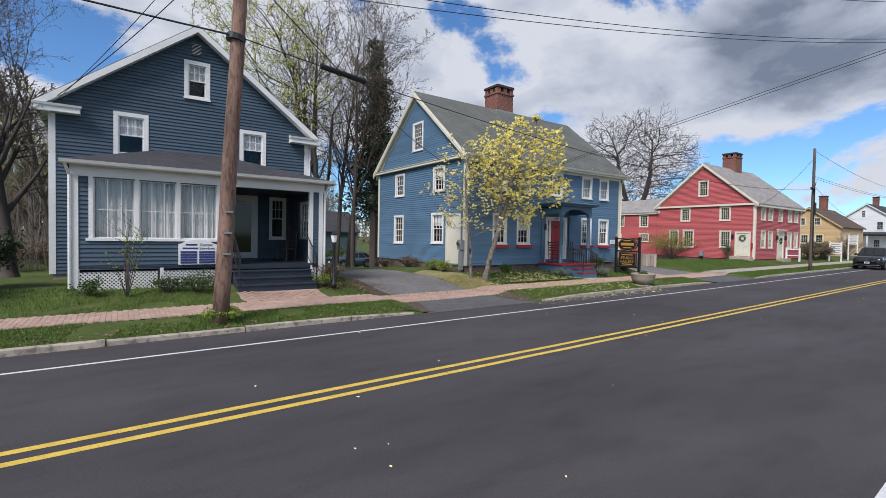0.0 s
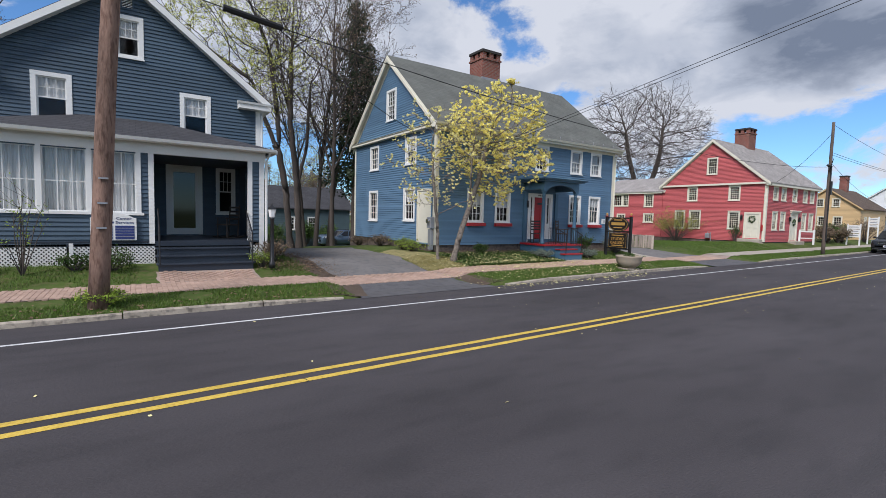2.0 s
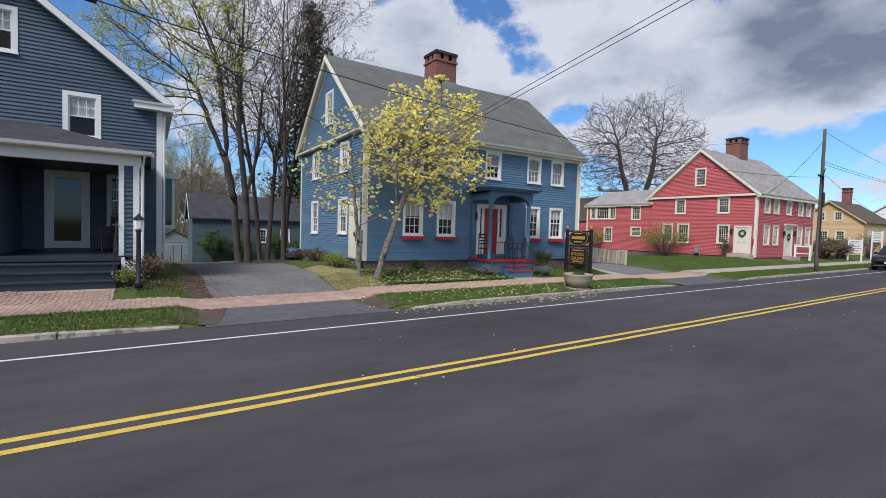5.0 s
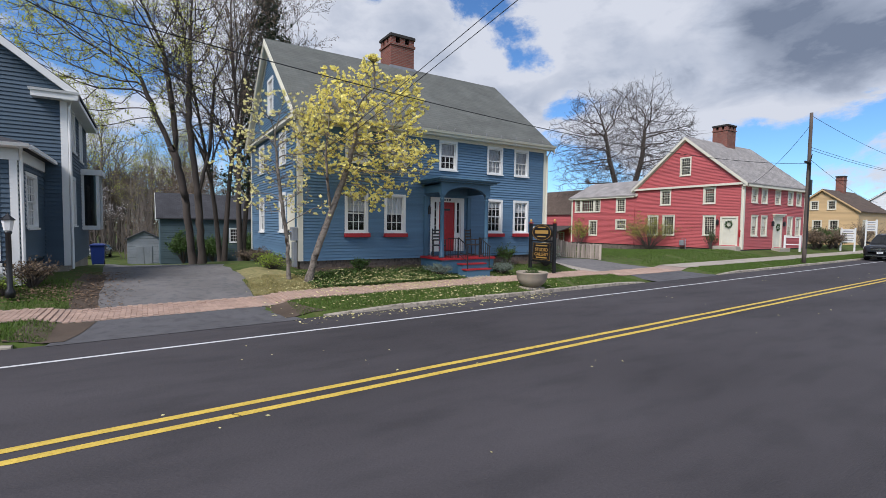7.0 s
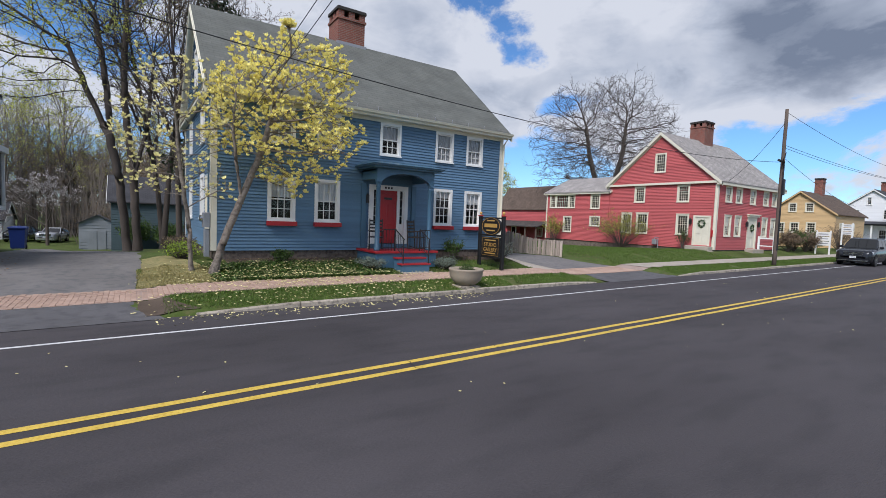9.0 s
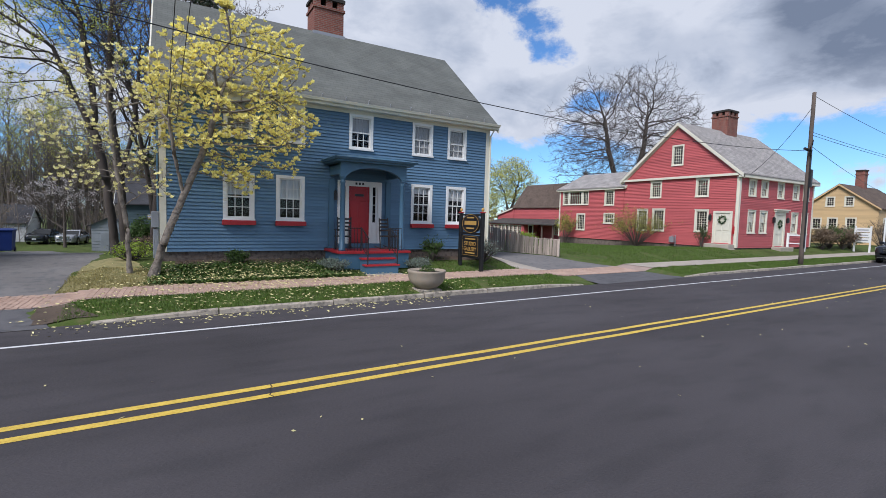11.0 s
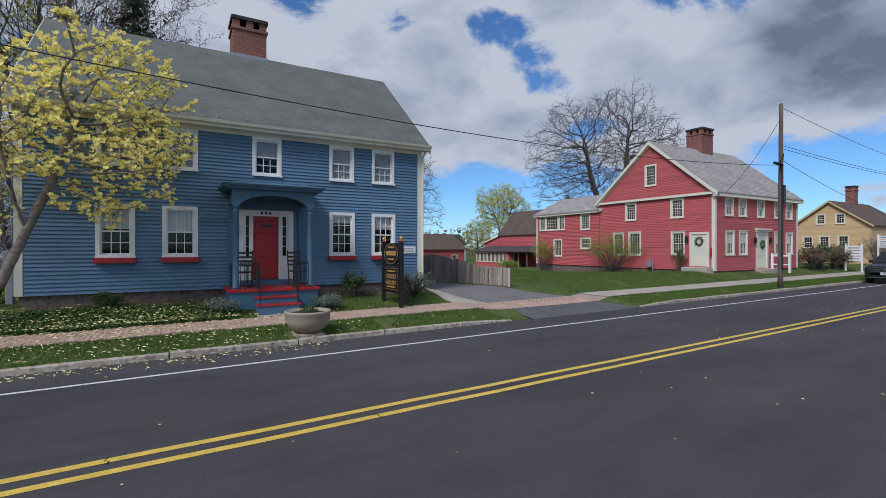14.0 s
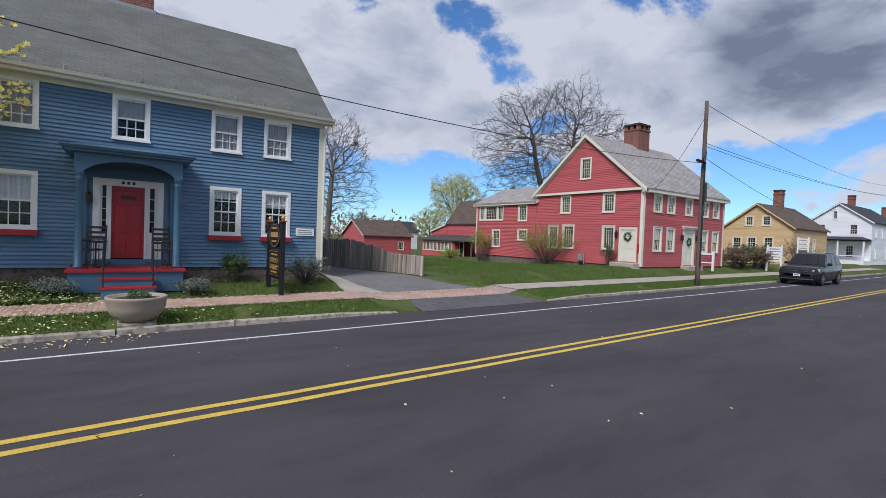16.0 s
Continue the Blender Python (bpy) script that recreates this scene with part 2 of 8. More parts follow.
CURTAIN = mat("white_curtain", (0.66, 0.67, 0.68), 0.9, 0.16, 18, 0.2, 25, stretch=(4, 4, 0.3))
BLIND = mat("grey_blind", (0.40, 0.41, 0.43), 0.85, 0.12, 4, 0.05, 30)
BLACK_GLASS = mat("dark_door_glass", (0.008, 0.008, 0.009), 0.08, 0.05, 3, 0, 60, spec=0.15)
SHADE = mat("window_shade", (0.78, 0.78, 0.77), 0.85, 0.08, 4, 0.05, 30)
ASPHALT = mat("asphalt", (0.060, 0.0545, 0.058), 0.88, 0.34, 2.6, 0.7, 75, stretch=(0.35, 1, 1), dark=(0.050, 0.046, 0.049), spec=0.25)
DRIVE = mat("old_asphalt", (0.165, 0.155, 0.150), 0.9, 0.2, 5, 0.5, 130, dark=(0.125, 0.122, 0.122))
APRON = mat("patched_asphalt", (0.10, 0.097, 0.102), 0.9, 0.22, 4, 0.5, 130, dark=(0.075, 0.073, 0.078))
BARK_FAR = mat("pale_brown_bark", (0.17, 0.145, 0.125), 0.95, 0.25, 8, 0, 20)
YELLOW_LINE = mat("yellow_road_paint", (0.62, 0.44, 0.075), 0.7, 0.2, 30, 0.3, 140, dark=(0.52, 0.34, 0.045))
WHITE_LINE = mat("white_road_paint", (0.60, 0.60, 0.60), 0.7, 0.2, 30, 0.3, 140)
KERB = mat("granite_kerb", (0.38, 0.33, 0.265), 0.85, 0.35, 9, 0.6, 60, dark=(0.17, 0.15, 0.125))
CONCRETE = mat("concrete", (0.37, 0.325, 0.27), 0.85, 0.22, 6, 0.4, 60)
PAVER = mat("brick_paver", (0.40, 0.28, 0.22), 0.88, 0.2, 10, 0.4, 60, objrand=0.09, spec=0.25)
PAVER_REST = mat("brick_pavers", (0.40, 0.28, 0.22), 0.88, 0.2, 10, 0.4, 60, island=0.09, spec=0.25)
SAND_JOINT = mat("sand_joint", (0.33, 0.25, 0.21), 0.95, 0.25, 10, 0.4, 60)
GRASS = mat("lawn", (0.066, 0.098, 0.022), 0.9, 0.32, 5.5, 0.9, 55, dark=(0.105, 0.105, 0.042), spec=0.15)
BLADES = leaf_mat("grass_blades", (0.098, 0.160, 0.026), 0.45, 0.3)
DIRT = mat("bare_soil", (0.085, 0.062, 0.045), 0.95, 0.35, 6, 0.7, 40)
BARK = mat("grey_bark", (0.082, 0.067, 0.058), 0.95, 0.3, 10, 0.8, 30, stretch=(2, 2, 0.4))
BARK_PALE = mat("pale_grey_bark", (0.215, 0.185, 0.155), 0.9, 0.5, 9, 0.9, 26, dark=(0.11, 0.09, 0.075))
POLE_WOOD = mat("weathered_pole_wood", (0.20, 0.125, 0.095), 0.9, 0.5, 9, 1.0, 22, stretch=(2.2, 2.2, 0.5), dark=(0.11, 0.062, 0.046))
POLE_GREY = mat("grey_pole_wood", (0.11, 0.085, 0.07), 0.9, 0.3, 6, 0.6, 24, stretch=(5, 5, 0.25))
FENCE_WOOD = mat("silvered_fence_wood", (0.34, 0.285, 0.24), 0.9, 0.45, 8, 0.7, 26, stretch=(4, 4, 0.4), objrand=0.3)
PETAL = leaf_mat("yellow_petals", (0.95, 0.87, 0.33), 0.18, 0.42)
PETAL_PALE = leaf_mat("cream_petals", (0.90, 0.84, 0.42), 0.15, 0.4)
FALLEN = mat("fallen_petals", (0.58, 0.52, 0.25), 0.8, 0.1, 5, 0, 30, island=0.3)
BUD = leaf_mat("spring_buds", (0.50, 0.52, 0.10), 0.35, 0.45)
LEAF = leaf_mat("green_leaves", (0.06, 0.11, 0.022), 0.4, 0.3)
BLOOM = leaf_mat("pinkish_white_blossom", (0.80, 0.74, 0.72), 0.15, 0.4)
SPRING = leaf_mat("pale_spring_leaves", (0.62, 0.60, 0.14), 0.3, 0.45)
FRESH = leaf_mat("fresh_green_leaves", (0.28, 0.38, 0.05), 0.35, 0.4)
NEEDLE = leaf_mat("evergreen_needles", (0.030, 0.050, 0.020), 0.4, 0.15)
RUSSET = leaf_mat("brown_buds", (0.20, 0.145, 0.095), 0.4, 0.3)
CABLE = mat("black_cable", (0.012, 0.012, 0.013), 0.6, 0.1, 5, 0, 30)
BLACK_SIGN = mat("black_sign_paint", (0.012, 0.012, 0.013), 0.4, 0.15, 6, 0.03, 40)
GOLD = mat("gold_leaf_paint", (0.55, 0.33, 0.09), 0.4, 0.12, 10, 0.03, 40, metal=0.3)
BLUE_LETTER = mat("sign_blue", (0.03, 0.045, 0.16), 0.6, 0.1, 6, 0, 40)
BIN_BLUE = mat("blue_plastic", (0.012, 0.03, 0.16), 0.45, 0.1, 6, 0.05, 40)
CAR_GREY = mat("dark_grey_car_paint", (0.022, 0.024, 0.029), 0.2, 0.05, 3, 0, 60, metal=0.35, spec=0.6)
CAR_SILVER = mat("silver_car_paint", (0.35, 0.36, 0.38), 0.25, 0.05, 3, 0, 60, metal=0.5, spec=0.6)
CAR_BLUE = mat("blue_grey_car_paint", (0.09, 0.13, 0.18), 0.25, 0.05, 3, 0, 60, metal=0.5, spec=0.6)
CAR_GLASS = mat("dark_car_glass", (0.006, 0.007, 0.008), 0.06, 0.05, 3, 0, 60, spec=0.5)
RUBBER = mat("tyre_rubber", (0.014, 0.014, 0.015), 0.8, 0.15, 8, 0.2, 60)
CHROME = mat("bright_metal", (0.6, 0.61, 0.63), 0.2, 0.05, 5, 0, 40, metal=1.0)
WREATH = leaf_mat("wreath_green", (0.035, 0.085, 0.025), 0.35, 0.2)
CHAIR_WOOD = mat("dark_chair_wood", (0.045, 0.034, 0.028), 0.6, 0.2, 8, 0.2, 40)
PLANTER_STONE = mat("planter_concrete", (0.31, 0.255, 0.195), 0.85, 0.22, 7, 0.4, 50, dark=(0.29, 0.25, 0.195))
SOIL = mat("potting_soil", (0.05, 0.036, 0.028), 0.95, 0.3, 10, 0.6, 50)


# ---- mesh helpers ----
class MB:
    """Collects vertices and faces."""
    def __init__(self):
        self.v, self.f = [], []

    def face(self, *pts):
        i = len(self.v)
        self.v.extend(tuple(p) for p in pts)
        self.f.append(tuple(range(i, i + len(pts))))
        return self

    def hexa(self, p):
        """Eight corners: bottom four counter-clockwise, top four."""
        i = len(self.v)
        self.v.extend(tuple(q) for q in p)
        for q in ((3, 2, 1, 0), (4, 5, 6, 7), (0, 1, 5, 4), (1, 2, 6, 5), (2, 3, 7, 6), (3, 0, 4, 7)):
            self.f.append(tuple(i + k for k in q))
        return self

    def box(self, x0, y0, z0, x1, y1, z1):
        return self.hexa([(x0, y0, z0), (x1, y0, z0), (x1, y1, z0), (x0, y1, z0), (x0, y0, z1), (x1, y0, z1), (x1, y1, z1), (x0, y1, z1)])

    def bbox(self, x0, y0, z0, x1, y1, z1, c=0.012):
        """A box with chamfered upright and top edges."""
        def ring(z, d):
            return [(x0 + d + c, y0 + d, z), (x1 - d - c, y0 + d, z), (x1 - d, y0 + d + c, z), (x1 - d, y1 - d - c, z),
                    (x1 - d - c, y1 - d, z), (x0 + d + c, y1 - d, z), (x0 + d, y1 - d - c, z), (x0 + d, y0 + d + c, z)]
        return self.loft([ring(z0, 0), ring(z1 - c, 0), ring(z1, c)])

    def loft(self, rings, closed=True, caps=True):
        i, n = len(self.v), len(rings[0])
        for r in rings:
            self.v.extend(tuple(p) for p in r)
        for a in range(len(rings) - 1):
            for k in range(n if closed else n - 1):
                q = (k + 1) % n
                self.f.append((i + a * n + k, i + a * n + q, i + (a + 1) * n + q, i + (a + 1) * n + k))
        if caps and closed:
            self.f.append(tuple(i + k for k in range(n - 1, -1, -1)))
            self.f.append(tuple(i + (len(rings) - 1) * n + k for k in range(n)))
        return self

    def tube(self, pts, radii, n=8, caps=True):
        pts = [Vector(p) for p in pts]
        rings = []
        for k, p in enumerate(pts):
            d = (pts[min(k + 1, len(pts) - 1)] - pts[max(k - 1, 0)]).normalized()
            u = d.cross(Vector((0, 0, 1)) if abs(d.z) < 0.9 else Vector((1, 0, 0))).normalized()
            w = u.cross(d)
            r = radii[k] if isinstance(radii, (list, tuple)) else radii
            rings.append([p + (u * math.cos(a) + w * math.sin(a)) * r for a in [2 * math.pi * j / n for j in range(n)]])
        return self.loft(rings, True, caps)

    def lathe(self, cx, cy, prof, n=16):
        return self.loft([[(cx + r * math.cos(2 * math.pi * k / n), cy + r * math.sin(2 * math.pi * k / n), z) for k in range(n)] for r, z in prof])

    def plate(self, xs, zs, holes, y0, y1):
        """A flat plate in one piece, cut on the lines xs and zs, open in the cells (i, j) of holes."""
        ids = {}
        def vid(i, j, k):
            if (i, j, k) not in ids:
                ids[(i, j, k)] = len(self.v)
                self.v.append((xs[i], (y0, y1)[k], zs[j]))
            return ids[(i, j, k)]
        nx, nz = len(xs) - 1, len(zs) - 1
        full = lambda i, j: 0 <= i < nx and 0 <= j < nz and (i, j) not in holes
        for i in range(nx):
            for j in range(nz):
                if not full(i, j):
                    continue
                self.f.append((vid(i, j, 0), vid(i + 1, j, 0), vid(i + 1, j + 1, 0), vid(i, j + 1, 0)))
                self.f.append((vid(i, j, 1), vid(i, j + 1, 1), vid(i + 1, j + 1, 1), vid(i + 1, j, 1)))
                for (di, dj), (a, b) in (((-1, 0), ((i, j + 1), (i, j))), ((1, 0), ((i + 1, j), (i + 1, j + 1))), ((0, -1), ((i, j), (i + 1, j))), ((0, 1), ((i + 1, j + 1), (i, j + 1)))):
                    if not full(i + di, j + dj):
                        self.f.append((vid(*b, 0), vid(*a, 0), vid(*a, 1), vid(*b, 1)))
        return self

    def mesh(self, name, material, smooth=False):
        me = bpy.data.meshes.new(name)
        me.from_pydata(self.v, [], self.f)
        me.materials.append(material)
        if smooth:
            me.polygons.foreach_set("use_smooth", [True] * len(me.polygons))
        me.update()
        return me


WORLD = {}


def thing(name, x, y, z, label, category, group="", kind="", rz=0):
    ob = new(name)
    ob.empty_display_size = 0.2
    ob.matrix_basis = pose(x, y, z, 0, 0, rz)
    WORLD[ob.name] = ob.matrix_basis.copy()
    return tagged(ob, label, category, group, kind)


def solid(name, mb, material, label="", category="", group="", kind="", m=None, smooth=False):
    """A thing or piece of the setting that is one mesh."""
    ob = new(name, mb.mesh(name, material, smooth))
    if m is not None:
        ob.matrix_basis = m
    WORLD[ob.name] = ob.matrix_basis.copy()
    return tagged(ob, label, category, group, kind)


def part(name, mb, material, parent, label="", m=None, smooth=False):
    """One mesh under a thing or a part; its vertices are in the world, or in the pose m."""
    me = mb if isinstance(mb, bpy.types.Mesh) else mb.mesh(name, material, smooth)
    ob = new(name, me)
    ob.parent = parent
    m = m if m is not None else Matrix.Identity(4)
    ob.matrix_parent_inverse = WORLD[parent.name].inverted()
    ob.matrix_basis = m
    WORLD[ob.name] = m.copy()
    return tagged(ob, label)


def words(name, text, size, material, parent, m, width=None, label=""):
    cu = bpy.data.curves.new(name, "FONT")
    cu.body, cu.size, cu.align_x, cu.align_y, cu.extrude = text, size, "CENTER", "CENTER", 0.004
    tmp = bpy.data.objects.new(name + "_tmp", cu)
    me = bpy.data.meshes.new_from_object(tmp)
    bpy.data.objects.remove(tmp)
    me.materials.clear()
    me.materials.append(material)
    if width:
        xs = [v.co.x for v in me.vertices]
        s = width / (max(xs) - min(xs))
        for v in me.vertices:
            v.co.x *= s
    me.name = name
    return part(name, me, material, parent, label, m)


# ---- walls made of clapboards ----
def clap_wall(mb, place, spans, z0, z1, holes=(), step=0.1, thick=0.16, lap=0.03):
    """Rows of boards. place(u, d, z) -> point, d outwards; spans(z) -> (u0, u1); holes (u0, u1, z0, z1)."""
    zs = [z0 + k * step for k in range(int(math.ceil((z1 - z0) / step)))] + [z1]
    for a, b in zip(zs, zs[1:]):
        cuts = sorted({a, b, *[z for h in holes for z in h[2:] if a + 1e-4 < z < b - 1e-4]})
        for c, d in zip(cuts, cuts[1:]):
            mid = (c + d) / 2
            lo0, hi0 = spans(c)
            lo1, hi1 = spans(d)
            if max(hi0 - lo0, hi1 - lo1) < 0.02:
                continue
            if hi1 < lo1:
                lo1 = hi1 = (lo1 + hi1) / 2
            blocked = sorted((h[0], h[1]) for h in holes if h[2] < mid < h[3])
            segs, cur = [], None
            left = (lo0, lo1)
            for h0, h1 in blocked:
                segs.append((left, (h0, h0)))
                left = (h1, h1)
            segs.append((left, (hi0, hi1)))
            da, db = lap * (1 - (c - a) / step) + 0.004, lap * (1 - (d - a) / step) + 0.004
            for (l0, l1), (r0, r1) in segs:
                if r0 - l0 < 0.003 and r1 - l1 < 0.003:
                    continue
                mb.hexa([place(l0, da, c), place(r0, da, c), place(r0, -thick, c), place(l0, -thick, c),
                         place(l1, db, d), place(r1, db, d), place(r1, -thick, d), place(l1, -thick, d)])


def face_y(y):
    """A wall that faces -y: u is x."""
    return lambda u, d, z: (u, y - d, z)


def face_x(x):
    """A wall that faces -x: u is -y, so that u runs to the viewer's right."""
    return lambda u, d, z: (x - d, -u, z)


def back_y(y):
    return lambda u, d, z: (-u, y + d, z)


def back_x(x):
    return lambda u, d, z: (x + d, u, z)


def frame_at(kind, at, u, z):
    """The pose of a window or door: local x to the right, y into the house, z up."""
    if kind == "y":
        return pose(u, at, z)
    if kind == "x":
        return pose(at, -u, z, 0, 0, -90)
    if kind == "bx":
        return pose(at, u, z, 0, 0, 90)
    return pose(-u, at, z, 0, 0, 180)


WINDOW_MESHES = {}


def window(parent, kind, at, u0, u1, z0, z1, cols=3, rows=2, trim=0.09, paint=None, shade=None, head=0.0, sill=True, sash2=True, name="window"):
    """A sash window that fills the outer size u0..u1, z0..z1: casing, two sashes with bars, panes, shade."""
    paint = paint or WHITE
    w, h = u1 - u0, z1 - z0
    m = frame_at(kind, at, (u0 + u1) / 2, z0)
    key = (round(w, 2), round(h, 2), cols, rows, trim, paint.name, head, sill, sash2)
    if key not in WINDOW_MESHES:
        o = trim
        c = MB().plate([-w / 2, -w / 2 + o, w / 2 - o, w / 2], [0, o * 0.6, h - o, h], {(1, 1)}, -0.045, 0.06)
        iw0, iw1, iz0, iz1 = -w / 2 + o, w / 2 - o, o * 0.6, h - o
        zm = (iz0 + iz1) / 2
        meshes = {"casing": c.mesh("window", paint)}
        if sill:
            meshes["sill"] = MB().box(-w / 2 - 0.02, -0.085, -0.035, w / 2 + 0.02, -0.046, 0.012).mesh("sill", paint)
        if head:
            meshes["head"] = MB().box(-w / 2 - 0.03, -0.075, h, w / 2 + 0.03, 0.0, h + head).mesh("head", paint)
        sashes = ((iz0, zm + 0.02, 0.03), (zm - 0.02, iz1, 0.008)) if sash2 else ((iz0, iz1, 0.01),)
        for k, (a, b, y) in enumerate(sashes):
            f = 0.04
            bars = rows[k] if isinstance(rows, tuple) else rows
            bc, br = (cols, bars) if bars else (1, 1)
            def cuts(p, q, n):
                out = [p, p + f]
                for j in range(1, n):
                    x = p + f + (q - p - 2 * f) * j / n
                    out += [x - 0.010, x + 0.010]
                return out + [q - f, q]
            xs, zs = cuts(iw0, iw1, bc), cuts(a, b, br)
            s = MB().plate(xs, zs, {(2 * i + 1, 2 * j + 1) for i in range(bc) for j in range(br)}, y, y + 0.03)
            meshes["sash%d" % k] = s.mesh("sash", paint)
            g = MB()
            g.face((iw0 + f, y + 0.015, a + f), (iw1 - f, y + 0.015, a + f), (iw1 - f, y + 0.015, b - f), (iw0 + f, y + 0.015, b - f))
            meshes["pane%d" % k] = g.mesh("pane", GLASS)
        WINDOW_MESHES[key] = meshes
    ms = WINDOW_MESHES[key]
    win = part(name, ms["casing"], paint, parent, "", m)
    for extra in ("sill", "head"):
        if extra in ms:
            part(extra, ms[extra], paint, win, "", m)
    for k in range(2 if sash2 else 1):
        part("sash", ms["sash%d" % k], paint, win, "", m)
        p = part("pane", ms["pane%d" % k], GLASS, win, "", m)
        p.visible_shadow = False
    o = trim
    if shade:
        frac, smat = shade
        s = MB()
        zt, zb = h - o, h - o - (h - 1.6 * o) * frac
        n = 14
        iw0, iw1 = -w / 2 + o, w / 2 - o
        for j in range(n):
            a, b = iw0 + (iw1 - iw0) * j / n, iw0 + (iw1 - iw0) * (j + 1) / n
            ya, yb = 0.085 + 0.012 * (j % 2), 0.085 + 0.012 * ((j + 1) % 2)
            s.face((a, ya, zb), (b, yb, zb), (b, yb, zt), (a, ya, zt))
        part("curtain", s, smat, win, "", m)
    return win


def hole(u0, u1, z0, z1):
    return (u0 + 0.03, u1 - 0.03, z0 + 0.03, z1 - 0.03)


def gable_roof(parent, axis, a0, a1, c, half, ze, zr, thick, material, trim=None, fascia=0.16):
    """Two slopes over a ridge along axis; c: middle, half: half width with overhang, ze and zr: top of eave and ridge."""
    def P(a, o, z):
        return (a, c + o, z) if axis == "x" else (c + o, a, z)
    for s in (-1, 1):
        mb = MB()
        pts = [P(a0, s * half, ze), P(a1, s * half, ze), P(a1, 0, zr), P(a0, 0, zr)]
        low = [(p[0], p[1], p[2] - thick) for p in pts]
        mb.hexa(low + pts)
        part("roof_slope", mb, material, parent)
        if trim:
            # rake boards at both ends
            for a, d in ((a0, -1), (a1, 1)):
                t = MB()
                e0, e1 = a + d * 0.03, a - d * 0.03
                q = [P(e0, s * (half + 0.005), ze - fascia), P(e1, s * (half + 0.005), ze - fascia), P(e1, 0, zr - fascia), P(e0, 0, zr - fascia)]
                t.hexa(q + [(x, y, z + fascia - thick * 0.35) for x, y, z in q])
                part("rake_board", t, trim, parent)


def chimney(parent, x0, y0, x1, y1, z0, z1, pots=True):
    mb = MB()
    mb.box(x0, y0, z0, x1, y1, z1 - 0.42)
    mb.box(x0 - 0.05, y0 - 0.05, z1 - 0.52, x1 + 0.05, y1 + 0.05, z1 - 0.42)
    # pierced top course
    for i in range(3):
        for j in range(3):
            if i == 1 and j == 1:
                continue
            cx, cy = x0 + 0.13 + (x1 - x0 - 0.26) * i / 2, y0 + 0.13 + (y1 - y0 - 0.26) * j / 2
            mb.box(cx - 0.13, cy - 0.13, z1 - 0.42, cx + 0.13, cy + 0.13, z1 - 0.14)
    ch = part("chimney", mb, BRICK_RED, parent, "red brick chimney with a pierced top")
    cap = MB()
    cap.bbox(x0 - 0.06, y0 - 0.06, z1 - 0.14, x1 + 0.06, y1 + 0.06, z1, 0.03)
    part("cap", cap, SOOT, ch, "soot-black stone cap")
    return ch


def downpipe(parent, pts, r=0.04, material=None):
    mb = MB()
    mb.tube(pts, r, 8)
    return part("downpipe", mb, material or WHITE, parent)


def gutter(parent, x0, x1, y, z, material, d=0.1):
    mb = MB()
    mb.hexa([(x0, y - d, z - 0.03), (x1, y - d, z - 0.03), (x1, y + 0.01, z - 0.06), (x0, y + 0.01, z - 0.06),
             (x0, y - d - 0.03, z + 0.05), (x1, y - d - 0.03, z + 0.05), (x1, y + 0.01, z + 0.05), (x0, y + 0.01, z + 0.05)])
    return part("gutter", mb, material, parent)


# ---- ground, road, pavements ----
KS = 0.042                    # the road's slant against the houses
def kerb_y(x):
    return 9.29 + KS * x


def ease(a, b, t):
    t = min(1, max(0, (t - a) / (b - a)))
    return t * t * (3 - 2 * t)


DRIVES = ((8.9, 13.0), (26.6, 31.6))    # stretches where the kerb is let down


def ground_z(x, y):
    v = y - kerb_y(x)
    if v < 0.13:
        return -0.08
    z = 0.075 + 0.115 * ease(0.1, 1.5, v) + 0.33 * ease(3.0, 5.6, v)
    drive = 0
    for a, b in DRIVES:
        drive = max(drive, ease(a - 0.5, a + 0.2, x) * (1 - ease(b - 0.2, b + 0.5, x)))
    z -= drive * (0.12 * (1 - ease(2.2, 4.2, v)) + 0.12 * ease(3, 5, v))
    z -= 0.075 * max(0, min(y, 52) - 20) * (1 - ease(22, 34, x)) + 0.028 * max(0, min(y, 75) - 33) * ease(22, 34, x)
    z -= 0.05 * max(0, min(y, 31) - 17) * ease(36, 44, x)
    z += 0.012 * noise.noise((x * 0.7, y * 0.7, 0)) + 0.10 * ease(30, 60, x) * ease(0.5, 6, v)
    return z


def ground():
    mb = MB()
    def line(lo, hi, fine0, fine1, step):
        a = [lo, lo / 2.5, lo / 6, lo / 14] if lo < -100 else []
        b = list(np.arange(fine0, fine1, step))
        c = [fine1 + (hi - fine1) * k for k in (0.0, 0.01, 0.03, 0.07, 0.15, 0.35, 1)]
        return [t for t in a if t < fine0 - 1] + b + c
    xs = line(-1500, 1500, -12, 64, 0.5)
    offs = [-1500, -600, -200, -60, -12, -0.06] + [0.12, 0.14, 0.4, 0.8, 1.2, 1.6, 2.0, 2.5, 3.0, 3.4, 3.8, 4.2, 4.6, 5.0, 5.6, 6.5, 8, 10, 13, 17, 22, 30, 38, 45, 60, 80, 200, 600, 1500]
    n = len(offs)
    for x in xs:
        for o in offs:
            y = kerb_y(min(90, max(-40, x))) + o
            mb.v.append((x, y, ground_z(min(90, max(-40, x)), y) if abs(o) < 90 else (ground_z(min(90, max(-40, x)), 70) if o > 0 else -0.08)))
    for i in range(len(xs) - 1):
        for j in range(n - 1):
            a = i * n + j
            mb.f.append((a, a + n, a + n + 1, a + 1))
    return solid("ground", mb, GRASS, "spring lawn and earth with bare brown patches", "ground", kind="structure", smooth=True)


ground()


